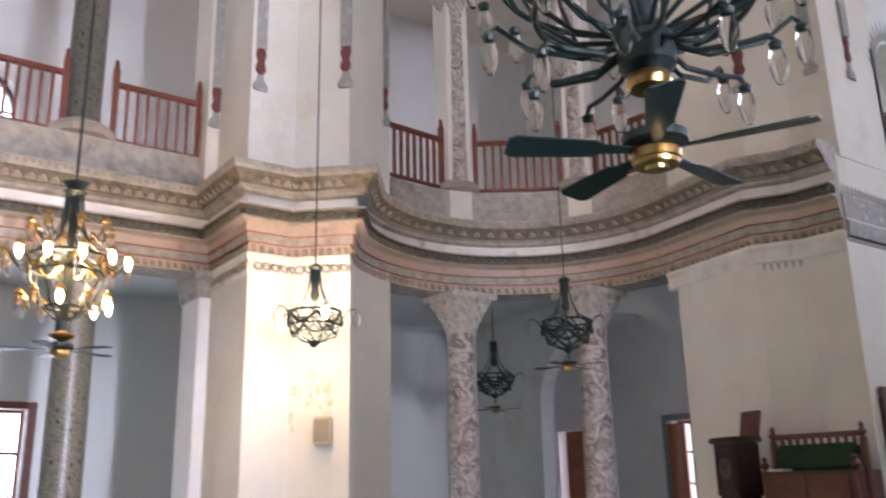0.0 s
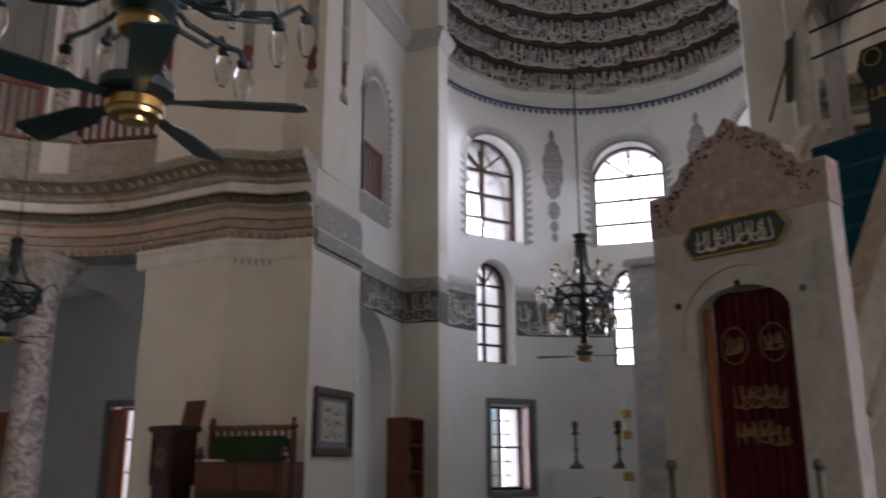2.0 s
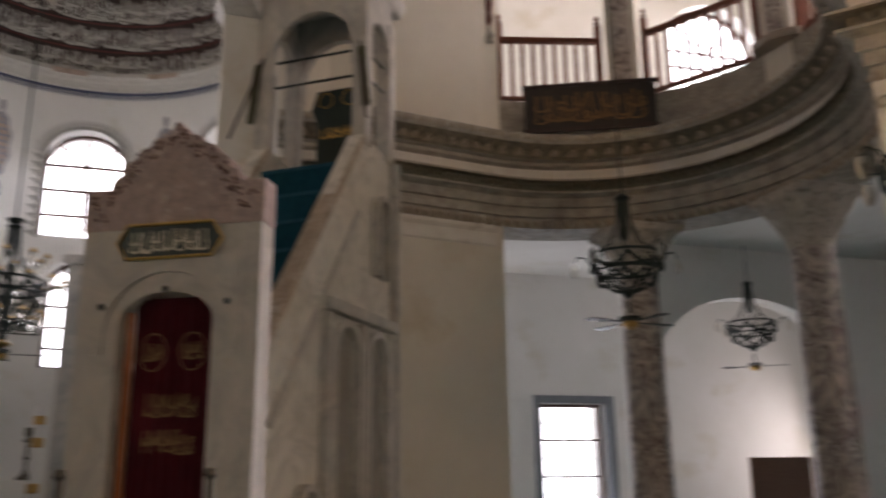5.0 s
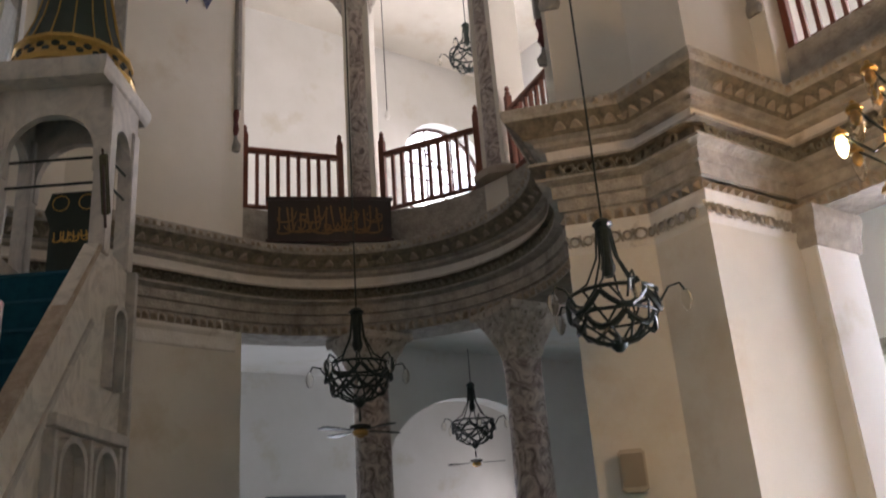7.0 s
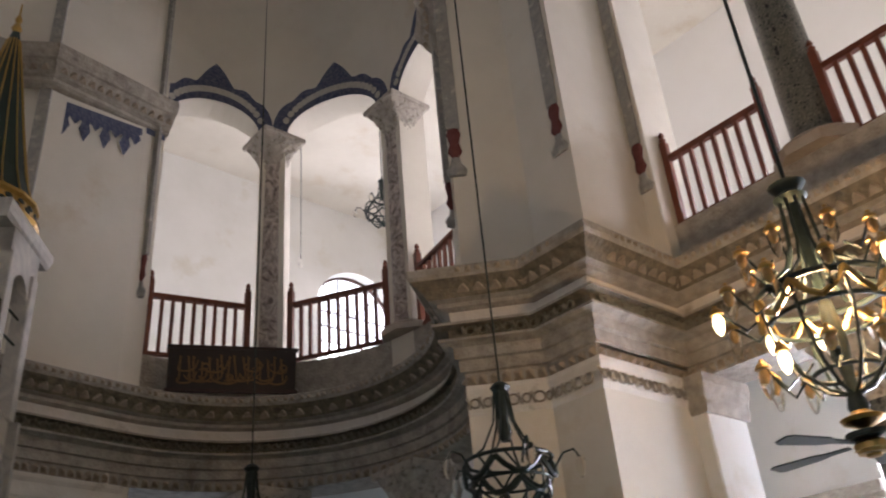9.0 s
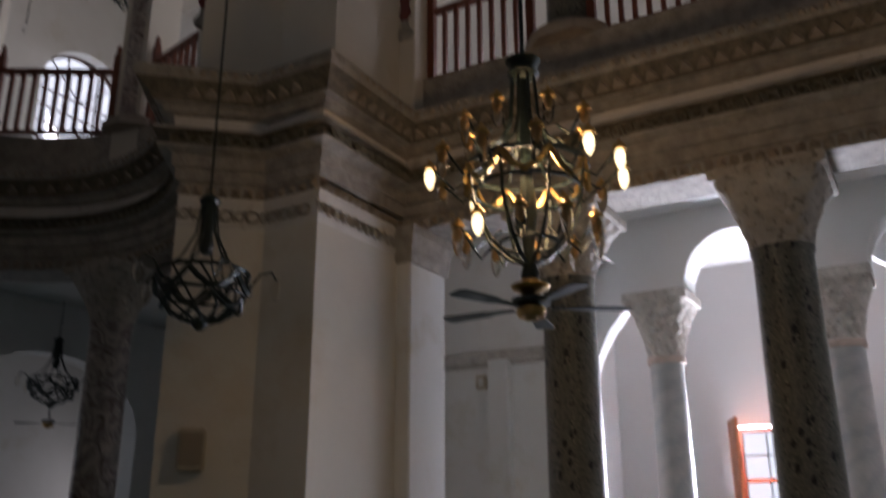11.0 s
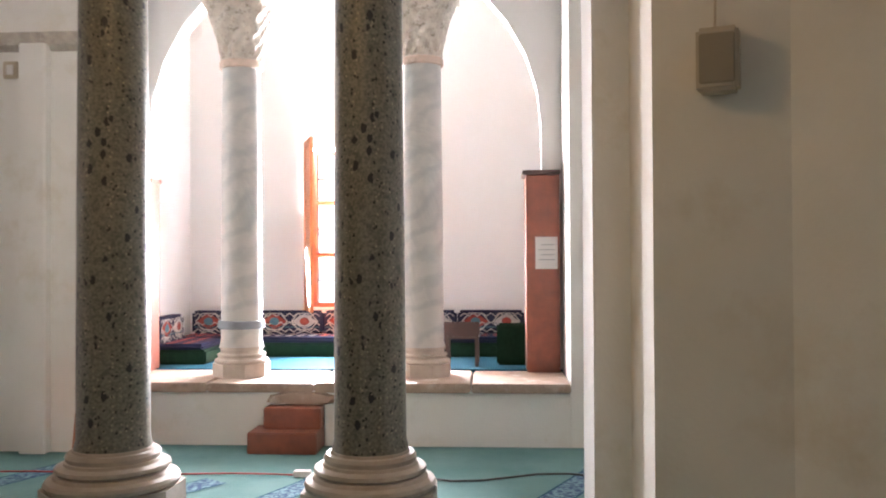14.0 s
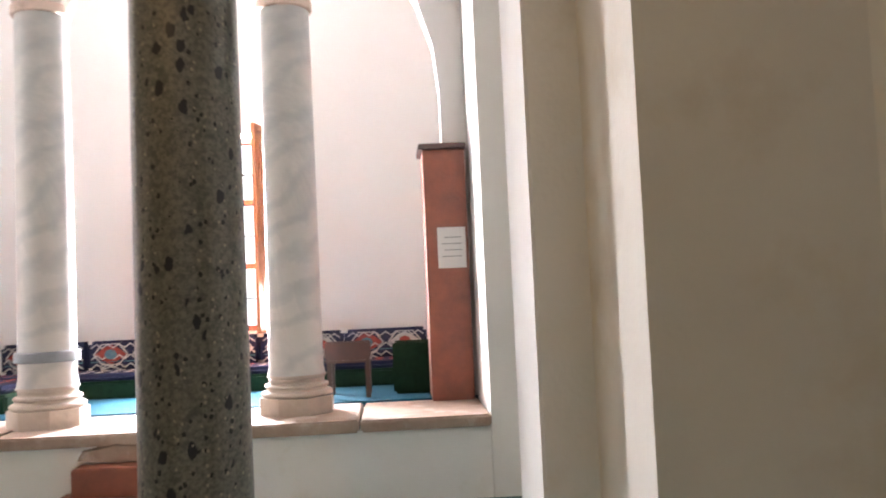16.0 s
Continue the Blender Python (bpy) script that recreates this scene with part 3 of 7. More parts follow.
# ---- columns ----
BASESTONE = material("worn_beige_marble", (0.45, 0.39, 0.33), (0.34, 0.29, 0.24), 5, bump=0.25, bump_scale=22, rough=0.65, stain=(0.34, 0.27, 0.21), stain_scale=5, stain_at=0.6)
def column(name, at, h0, h1, r, mat, label, cap_mat, cap_w, base=True, cap_h=0.42, group="", octo=True, foot=1.0):
    c = thing(name, pose(*at), label, "column", group)
    if base:
        f = foot
        part("plinth", lathe([(r * 1.95 * f, 0), (r * 1.95 * f, h0 * 0.45)], 8 if octo else 4, pose(0, 0, 0, 0, 0, 22.5)), BASESTONE, c)
        k = h0 * 0.45
        part("base", lathe([(r * 1.72 * f, k), (r * 1.80 * f, k + h0 * .03), (r * 1.83 * f, k + h0 * .08), (r * 1.78 * f, k + h0 * .13), (r * 1.66 * f, k + h0 * .155), (r * 1.60 * f, k + h0 * .16), (r * 1.56 * f, k + h0 * .20), (r * (.2 + 1.28 * f), k + h0 * .22),
                            (r * (.2 + 1.36 * f), k + h0 * .26), (r * (.2 + 1.34 * f), k + h0 * .31), (r * (.2 + 1.2 * f), k + h0 * .335), (r * (.3 + 1.02 * f), k + h0 * .34), (r * (.3 + 1.0 * f), k + h0 * .38), (r * (.4 + .86 * f), k + h0 * .39), (r * (.4 + .88 * f), k + h0 * .45), (r * (.4 + .82 * f), k + h0 * .50), (r * 1.10, k + h0 * .51), (r * 1.08, h0)], 32), BASESTONE, c, smooth=True)
    part("shaft", lathe([(r * 1.06, h0), (r * 1.0, h0 + .06), (r * .97, (h0 + h1) / 2), (r * .92, h1 - .06), (r * .98, h1 - .03), (r * .98, h1)], 40), mat, c, smooth=True)
    cap = bmesh.new()
    n, rows = 60, []
    for i in range(15):
        s = i / 14
        ringv = []
        for k in range(n):
            a = 2 * math.pi * k / n
            sq = cap_w / max(abs(math.cos(a)), abs(math.sin(a))) * 0.5
            sq = min(sq, cap_w * 0.66)
            rad = r * 0.95 * (1 - s ** 1.4) + sq * s ** 1.4
            rad += 0.011 * math.sin(k * math.pi * 2 / 5 + (i // 2 % 2) * math.pi) * (0 if i in (0, 14) else 1)
            ringv.append(cap.verts.new((rad * math.cos(a), rad * math.sin(a), h1 + cap_h * 0.86 * s)))
        rows.append(ringv)
    for a, b in zip(rows, rows[1:]):
        for k in range(n):
            cap.faces.new((a[k], a[(k + 1) % n], b[(k + 1) % n], b[k]))
    add_box(cap, -cap_w / 2 - .02, cap_w / 2 + .02, -cap_w / 2 - .02, cap_w / 2 + .02, h1 + cap_h * .84, h1 + cap_h, 0.01)
    part("capital", cap, cap_mat, c, "deeply carved pale stone capital")
    return c


for sx in (1, -1):
    for y, yg in ((0.92, 0.78), (-0.65, -0.75)):
        column("column", (sx * 7.8, y, 0), 0.42, 3.54, 0.215, BRECCIA, "polished green breccia column on a white moulded base", CAPITAL, 0.72, cap_h=0.536, group="green columns of the nave")
        column("gallery_column", (sx * 7.8, yg, ZR), 0.2, 2.9, 0.2, BRECCIA, "green breccia gallery column", STONE, 0.6, group="gallery columns")
    for deg in JAMBS[sx][1:3]:
        x, y = recess(deg, R_EX + 0.18)
        column("column", (sx * x, y, 0), 0.42, 3.56, 0.2, VEINED, "pinkish grey veined marble column", CAPITAL, 0.66, cap_h=0.516, group="veined columns of the recesses")
        column("gallery_column", (sx * x, y, ZR), 0.15, 2.70, 0.17, VEINED, "pinkish grey veined marble gallery column", CAPITAL, 0.56, cap_h=0.45, group="gallery columns")

# ---- carved leaves along the entablature ----
# LACE is darker than STONE, continuing the shade coloured into the scroll recess
LACE = material("dark_openwork_stone", (0.27, 0.25, 0.19), (0.17, 0.16, 0.12), 16, bump=0.6, bump_scale=40, rough=0.85)
BRACKETS = material("brown_carved_stone", (0.42, 0.35, 0.27), (0.29, 0.24, 0.18), 12, bump=0.7, bump_scale=40, rough=0.8)
def carve(path, side, z, out, size, gap, name, label):
    """A row of small carved leaves standing out along a plan line."""
    verts, faces = [], []
    rnd = random.Random(int(z * 100))
    P = [Vector(p) for p in path]
    for p, q in zip(P, P[1:]):
        d = (q - p)
        ln = d.length
        d.normalize()
        n = Vector((-d.y, d.x)) * side
        m = max(1, int(ln / gap))
        if ln < 0.15:
            m = 1 if ln > gap * 0.6 else 0
        for i in range(m):
            c = p + d * (ln * (i + 0.5) / m) + n * out
            h, w, t = size * rnd.uniform(0.8, 1.1), gap * 0.40, size * 0.5
            k = len(verts)
            lean = rnd.uniform(-0.3, 0.3) * w + (w * 0.5 if i % 2 else -w * 0.5) * 0.6
            for a, b in ((-w, -h * .5), (w, -h * .5), (w * 0.9, h * .3), (lean, h * .5), (-w * 0.9, h * .3)):
                verts.append((c.x + d.x * a, c.y + d.y * a, z + b))
            verts.append((c.x + n.x * t + d.x * lean * .5, c.y + n.y * t + d.y * lean * .5, z - h * .05))
            faces += [(k + j, k + (j + 1) % 5, k + 5) for j in range(5)]
    me = bpy.data.meshes.new(name)
    me.from_pydata(verts, [], faces)
    me.materials.append(BRACKETS)
    return tagged(new(name, me), label, "carving", kind="stuff")


def lace(path, side, z, out, name, label, r=0.031, t=0.011):
    """A pierced row of carved rings and slanting leaves along a plan line."""
    verts, faces = [], []
    P = [Vector(p) for p in path]
    rnd = random.Random(4)
    at, total = 0.05, 0.0
    for p, q in zip(P, P[1:]):
        d = q - p
        ln = d.length
        d.normalize()
        n = Vector((-d.y, d.x)) * side
        while at < ln:
            c = p + d * at + n * out
            k = len(verts)
            rr = r * rnd.uniform(0.7, 1.2)
            squash = rnd.uniform(0.8, 1.15)
            for i in range(9):
                a = 2 * math.pi * i / 9
                for b, (e, f) in enumerate(((1, 0), (0, 1), (-1, 0), (0, -1))):
                    ra = rr + t * e
                    verts.append((c.x + d.x * ra * math.cos(a) * squash + n.x * t * f * 1.3, c.y + d.y * ra * math.cos(a) * squash + n.y * t * f * 1.3, z + ra * math.sin(a)))
            for i in range(9):
                for b in range(4):
                    faces.append((k + 4 * i + b, k + 4 * ((i + 1) % 9) + b, k + 4 * ((i + 1) % 9) + (b + 1) % 4, k + 4 * i + (b + 1) % 4))
            k = len(verts)
            for a, h, o in ((0.028, -0.05, 0), (0.048, -0.045, 0), (0.074, 0.045, 0), (0.05, 0.052, 0), (0.05, 0.0, 0.025)):
                verts.append((c.x + d.x * a + n.x * o, c.y + d.y * a + n.y * o, z + h))
            faces.extend((k + i, k + (i + 1) % 4, k + 4) for i in range(4))
            at += 0.098
        at -= ln
    me = bpy.data.meshes.new(name)
    me.from_pydata(verts, [], faces)
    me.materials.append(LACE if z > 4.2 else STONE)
    return tagged(new(name, me), label, "carving", kind="stuff")


for sx in (1, -1):
    path = flip(EDGE, sx)
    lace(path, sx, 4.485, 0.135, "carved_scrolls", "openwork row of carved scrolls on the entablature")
    carve(path, sx, 4.833, 0.225, 0.11, 0.12, "carved_brackets", "row of carved leaf brackets under the cornice")
    carve(path, sx, 4.94, 0.32, 0.07, 0.075, "carved_beads", "row of carved leaf tips on the cornice edge")
    carve(path, sx, 4.134, 0.0, 0.09, 0.085, "carved_palmettes", "row of carved palmettes at the foot of the entablature")

# pilasters and capital bands of the side bays
for sx, side in ((1, "south"), (-1, "north")):
    for sy, ye in ((1, 2.12), (-1, 1.93)):
        x0, x1 = sorted((sx * 7.42, sx * 7.98))
        y0, y1 = sorted((sy * ye, sy * (ye + 0.22)))
        structure("pilaster_%s" % side, box(x0, x1, y0, y1, 0, 3.80, 0.01), PLASTER_WHITE, "white plastered pilaster beside the columns", "pilaster")
        structure("pilaster_cap_%s" % side, sweep([(sx * 7.40, sy * (ye + 0.18)), (sx * 7.40, sy * (ye - 0.02)), (sx * 8.0, sy * (ye - 0.02))], [(-0.1, 3.78), (0.0, 3.78), (0.02, 3.84), (0.02, 3.90), (0.06, 4.0), (0.06, ZB - 0.004), (-0.1, ZB - 0.004)], -sx * sy),
                  STONE, "carved stone capital of the pilaster", "capital")
        # inner corner of the pier's capital band
        pts = [(sx * 7.4, sy * 2.25), (sx * PIER, sy * 2.25), (sx * PIER, sy * 2.75), (sx * 5.94, sy * 3.22)] if sy > 0 else [(sx * 7.4, -2.13), (sx * 6.75, -2.13), (sx * 6.54, -2.69), (sx * 6.02, -3.10)]
        structure("pier_band_%s" % side, sweep(pts, [(-0.05, 3.84), (0.0, 3.84), (0.015, 3.88), (0.015, 3.98), (0.035, 4.04), (0.035, ZB - 0.004), (-0.05, ZB - 0.004)], sx * sy * 1), FRIEZE, "pale carved stone band under the entablature", "band")
        lace(pts, sx * sy, 3.935, 0.03, "carved_leaves", "row of carved leaf rings on the pier's band", 0.036, 0.010)

for sx, side in ((1, "south"), (-1, "north")):
    pts = flip([recess(a) for a in (-50, -54)] + [(3.42, 6.70), (3.0, 6.95), (2.54, 6.98)], sx)
    structure("pier_band_%s_apse" % side, sweep(pts, [(-0.05, 3.86), (0.0, 3.86), (0.012, 3.88), (0.012, 4.0), (0.03, 4.04), (0.03, ZB - 0.004), (-0.05, ZB - 0.004)], sx), FRIEZE, "pale carved stone band under the entablature", "band")
    leaf_row("painted_fringe_%s" % side, [(sx * (3.03 + 0.062 * i), 6.930 - 0.037 * i, 3.858) for i in range(6)], (0.86 * sx, -0.51), 0.024, -0.075)

# ---- raised niche on the south side ----
NX, NZ = 9.75, 0.52
structure("platform", box(NX, 12.2, -2.006, 2.15, 0, NZ - 0.06), PLASTER_WHITE, "low white plastered wall of the raised platform", "platform")
LEDGE = material("buff_worn_marble", (0.36, 0.27, 0.21), (0.24, 0.17, 0.13), 5, bump=0.4, bump_scale=18, rough=0.75, stain=(0.44, 0.37, 0.31), stain_scale=4, stain_at=0.55)
o = thing("platform_ledge", pose(0, 0, 0), "worn buff marble kerb of the platform", "ledge", kind="structure")
for i, (a, b) in enumerate(((-2.008, -1.2), (-1.19, 0.1), (0.11, 1.0), (1.01, 2.13))):
    part("kerb_stone", box(NX - 0.05, 10.55, a, b, NZ - 0.075, NZ + 0.004 * (i % 2), 0.012), LEDGE, o)
structure("platform_floor", box(10.56, 12.2, -2.13, 2.13, NZ - 0.03, NZ + 0.012), BLUECARPET, "blue carpet on the platform", "carpet")
ln, le = (lambda u, w: (NX + w, -6.0 + u)), 3.99
structure("wall_niche_west", wall(ln, le, 0, 4.75, 0.8), PLASTER_WHITE, "white plastered wall beside the niche", "wall")
ln, le = (lambda u, w: (9.45 + w, 1.81 + u)), 1.69
structure("wall_niche_east", wall(ln, le, 0, 4.75, 0.9), PLASTER_WHITE, "grey-white plastered wall beside the niche", "wall")
structure("pilaster_niche", box(9.35, 9.5, 2.2, 2.42, 0, 3.3, 0.01), PLASTER_WHITE, "white plastered pilaster beside the niche", "pilaster")
structure("niche_string", sweep([(9.45, 3.5), (9.45, 1.82)], [(-0.05, 3.25), (0, 3.25), (0.04, 3.3), (0.05, 3.4), (-0.05, 3.42)], -1), STONE, "plain stone string course", "trim")
# arcade on the two pale columns
ln, le = (lambda u, w: (10.02 + w, -2.15 + u)), 4.3
structure("niche_arcade", wall(ln, le, 3.93, 4.75, 0.42, [(0.15, 1.08, 3.93, 3.97, 0.5), (1.66, 2.72, 3.93, 3.97, 0.52), (3.3, 4.15, 3.93, 3.97, 0.5)]), PLASTER_NICHE, "white plastered arcade on two pale columns", "arcade")
ln, le = (lambda u, w: (10.58 + w, -2.15 + u)), 4.3
structure("niche_arch", wall(ln, le, NZ, 4.75, 0.22, [(0.32, 4.0, NZ, 2.75, 1.78)]), PLASTER_NICHE, "white plastered round arch of the niche", "arch")
structure("niche_side_east", box(10.78, 12.2, 2.05, 2.3, NZ, 4.75), PLASTER_NICHE, "white plastered side wall of the niche", "wall")
structure("niche_side_west", box(10.78, 12.2, -2.3, -2.05, NZ, 4.75), PLASTER_NICHE, "white plastered side wall of the niche", "wall")
VEINGREY = material("banded_grey_marble", (0.48, 0.47, 0.44), (0.28, 0.29, 0.29), 1.1, warp=1.6, low=0.42, high=0.72, bump=0.05, rough=0.4, stain=(0.52, 0.46, 0.36), stain_scale=2.4, stain_at=0.62)
banded(VEINGREY, 1.5, 7.0, (0.30, 0.31, 0.32), (0.42, 0.25, 0))
for n, y in enumerate((0.86, -0.765)):
    c = column("niche_column", (10.22, y, NZ), 0.26, 2.78, 0.18, VEINGREY, "pale grey banded marble column with a carved capital" + (" and an iron strap" if n == 0 else ""), CAPITAL, 0.60, cap_h=0.64, group="columns of the niche", foot=0.72)
    part("collar", lathe([(0.18, 2.72), (0.188, 2.73), (0.188, 2.78), (0.18, 2.79)], 32), PINK, c, "faded red painted collar", True)
    if n == 0:
        part("strap", lathe([(0.198, 0.42), (0.204, 0.425), (0.204, 0.485), (0.198, 0.49)], 32), GREYTRIM, c, "dull iron strap", True)


# ---- windows ----
def window(name, at, w, h, rise, cols, rows, mat, label, bars=0.022, fan_bars=0, grille=False):
    """A window in its own plane: x across, z up from the sill, y into the wall."""
    o = thing(name, at, label, "window", kind="structure")
    f = 0.05
    pts = [(-w / 2, 0), (-w / 2, h)] + [(-w / 2 * math.cos(math.pi * k / 12), h + rise * math.sin(math.pi * k / 12)) for k in range(1, 12)] * (rise > 0) + [(w / 2, h), (w / 2, 0)]
    bm = bmesh.new()
    inner = [(x * (1 - 2 * f / w), f + (z * (1 - 2 * f / (h + rise)))) for x, z in pts]
    for y in (0.0, 0.06):
        row = [bm.verts.new((x, y, z)) for x, z in pts], [bm.verts.new((x, y, z)) for x, z in inner]
        for k in range(len(pts)):
            j = (k + 1) % len(pts)
            bm.faces.new((row[0][k], row[0][j], row[1][j], row[1][k]))
        if y == 0:
            first = row
        else:
            for a, b in zip(first, row):
                for k in range(len(pts)):
                    j = (k + 1) % len(pts)
                    bm.faces.new((a[k], a[j], b[j], b[k]))
    part("window_frame", bm, mat, o)
    for i in range(1, cols):
        x = -w / 2 + w * i / cols
        top = h + rise * math.sqrt(max(0, 1 - (2 * x / w) ** 2)) if rise else h
        part("mullion", box(x - bars / 2, x + bars / 2, 0.01, 0.045, f, top - 0.03), mat, o)
    for i in range(1, rows + (1 if rise else 0)):
        z = h * i / rows
        part("glazing_bar", box(-w / 2 + f, w / 2 - f, 0.012, 0.043, z - bars / 2, z + bars / 2), mat, o)
    for i in range(fan_bars):
        a = math.pi * (i + 1) / (fan_bars + 1)
        if abs(a - math.pi / 2) > 0.1:
            part("fan_bar", tube([(0, 0.03, h), ((w / 2 - f) * math.cos(a), 0.03, h + (rise - f) * math.sin(a))], 0.016), mat, o)
    if grille:
        for i in range(1, 6):
            part("iron_bar", tube([(-w / 2, 0.2, h * i / 6), (w / 2, 0.2, h * i / 6)], 0.009), IRON, o)
        for i in range(1, 4):
            part("iron_bar", tube([(-w / 2 + w * i / 4, 0.21, 0), (-w / 2 + w * i / 4, 0.21, h)], 0.009), IRON, o)
    bm = bmesh.new()
    bm.faces.new([bm.verts.new((x, 0.03, z)) for x, z in inner])
    pane = part("pane", bm, GLASS, o)
    pane.visible_shadow = False
    return o


def shutter(at, w, h, mat=ORANGEWOOD):
    """A panelled shutter hung on x = 0, opened with the pose."""
    o = thing("shutter", at, "varnished orange wooden shutter standing open at a window", "shutter", "window shutters")
    for x in (0, w - 0.07):
        part("stile", box(x, x + 0.07, 0, 0.035, 0, h, 0.004), mat, o)
    cuts = (0, h * 0.31, h * 0.65, h - 0.07)
    for z in cuts:
        part("rail", box(0.068, w - 0.068, 0.002, 0.033, z, z + 0.07, 0.004), mat, o)
    for z0, z1 in zip(cuts, cuts[1:]):
        part("panel", box(0.066, w - 0.066, 0.011, 0.024, z0 + 0.068, z1 + 0.002), mat, o)
        part("raised_field", box(0.10, w - 0.10, 0.005, 0.030, z0 + 0.11, z1 - 0.04, 0.006), mat, o)
    return o


def glow(name, at, w, h):
    bm = bmesh.new()
    bm.faces.new([bm.verts.new(p) for p in ((-w / 2, 0, -h / 2), (w / 2, 0, -h / 2), (w / 2, 0, h / 2), (-w / 2, 0, h / 2))])
    ob = part(name, bm, BACKDROP, at=at)
    return tagged(ob, "bright daylight outside the windows", "backdrop", kind="structure")


FRAMEBROWN = material("brown_window_wood", (0.10, 0.045, 0.03), (0.07, 0.03, 0.02), 10, bump=0.1, rough=0.6)
n = 0
for deg in (143, 90, 36):
    a = radians(deg)
    x, y = AX + (AR + 0.25) * math.cos(a), AY + (AR + 0.25) * math.sin(a)
    n += 1
    k = (AR + 0.25) / AR
    window("window_%d" % n, pose(x, y, 5.15, 0, 0, deg - 90), 1.12 * k, 1.2, 0.53, 2, 3, FRAMEBROWN, "round-headed white-lit apse window with brown glazing bars", 0.036, 3)
    n += 1
    window("window_%d" % n, pose(x, y, 3.2, 0, 0, deg - 90), 0.72 * k, 1.25, 0.36, 2, 4, FRAMEBROWN, "narrow arched apse window with brown glazing bars", 0.032, 2)
    if deg != 90:
        n += 1
        glow("backdrop", pose(AX + 4.6 * math.cos(a), AY + 4.6 * math.sin(a), 4.2, 0, 0, deg - 90), 3.6, 7.5)
        deg = 137.6 if deg > 90 else 42.4
        a = radians(deg)
        x, y = AX + (AR + 0.25) * math.cos(a), AY + (AR + 0.25) * math.sin(a)
        window("window_%d" % n, pose(x, y, 1.35, 0, 0, deg - 90), 0.72 * k, 1.25, 0, 2, 2, FRAMEBROWN, "square-headed lower apse window behind an iron grille", 0.03, 0, True)
        s = radians(deg - 90)
        o = thing("window_trim", pose(AX + (AR - 0.005) * math.cos(a), AY + (AR - 0.005) * math.sin(a), 0, 0, 0, deg - 90), "grey stone surround of the lower apse window", "window trim", kind="structure")
        for q in ((-0.44, -0.36, 1.27, 2.68), (0.36, 0.44, 1.27, 2.68), (-0.36, 0.36, 2.6, 2.68), (-0.36, 0.36, 1.27, 1.35)):
            part("trim_piece", box(q[0], q[1], -0.06, 0.1, q[2], q[3], 0.006), GREYTRIM, o)
        shutter(pose(x + 0.36 * math.cos(s), y + 0.36 * math.sin(s), 1.36, 0, 0, deg - 90 + 255), 0.34, 1.22)
    else:
        glow("backdrop", pose(AX, AY + 4.6, 4.2), 3.6, 7.5)

n += 1
window("window_%d" % n, pose(12.45, 0.15, 1.0, 0, 0, -90), 1.1, 1.8, 0, 2, 3, WOOD, "reddish wooden window behind the niche sofas, with an iron grille", 0.05, 0, True)
shutter(pose(12.17, 0.74, 0.98, 0, 0, -160), 0.52, 1.88)
shutter(pose(12.2, -0.40, 1.0, 0, 0, -15 - 180), 0.5, 1.8)
glow("backdrop", pose(20.0, 0.15, 2.2, 0, 0, -90), 14, 7)
n += 1
window("window_%d" % n, pose(7.72, 11.75, 1.05), 1.13, 1.67, 0, 2, 3, FRAMEBROWN, "bright square-headed window in a grey surround", 0.03, 0, True)
for sx in (1, -1):
    o = thing("window_trim", pose(7.70 if sx > 0 else -8.225, 11.5, 0), "grey stone surround of the east window", "window trim", kind="structure")
    for q in ((-0.68, -0.57, 0.95, 2.83), (0.57, 0.68, 0.95, 2.83), (-0.57, 0.57, 2.72, 2.83), (-0.57, 0.57, 0.95, 1.05)):
        part("trim_piece", box(q[0], q[1], -0.05, 0.1, q[2], q[3], 0.006), GREYTRIM, o)
    glow("backdrop", pose(sx * 8.0, 13.2, 2.0), 4, 4)
n += 1
window("window_%d" % n, pose(-8.225, 11.75, 1.05), 1.13, 1.67, 0, 2, 3, FRAMEBROWN, "bright square-headed window with open shutters", 0.03, 0, True)
shutter(pose(-8.80, 11.48, 1.06, 0, 0, -15), 0.5, 1.6)
shutter(pose(-7.65, 11.48, 1.06, 0, 0, 215), 0.5, 1.6)
for y in (0.75,):
    n += 1
    window("window_%d" % n, pose(-12.45, y, 1.0, 0, 0, 90), 1.1, 1.9, 0, 2, 3, ORANGEWOOD, "orange wooden window of the north aisle", 0.05, 0, True)
    glow("backdrop", pose(-14.0, y, 2.0, 0, 0, 90), 4, 4)
    o = thing("window_trim", pose(-12.2, y, 0, 0, 0, 90), "red-brown wooden surround of the north aisle window", "window trim", kind="structure")
    for q in ((-0.67, -0.55, 0.9, 3.0), (0.55, 0.67, 0.9, 3.0), (-0.55, 0.55, 2.9, 3.0), (-0.55, 0.55, 0.9, 1.0)):
        part("trim_piece", box(q[0], q[1], -0.06, 0.1, q[2], q[3], 0.01), WOOD, o)
for sx in (1, -1):
    for y in (-6, 0, 5.5):
        n += 1
        window("window_%d" % n, pose(sx * 12.45, y, 6.0, 0, 0, -90 * sx), 1.4, 1.6, 0.7, 3, 4, FRAMEBROWN, "round-headed gallery window", 0.03, 3)
        glow("backdrop", pose(sx * 13.8, y, 7.0, 0, 0, -90 * sx), 3, 4)
    if sx < 0:
        continue
    n += 1
    window("window_%d" % n, pose(sx * 10.95, 11.75, 8.0), 2.0, 1.3, 0.9, 3, 4, FRAMEBROWN, "wide round-headed gallery window", 0.025, 3)
    glow("backdrop", pose(sx * 10.95, 13.0, 9.0), 5, 4.5)

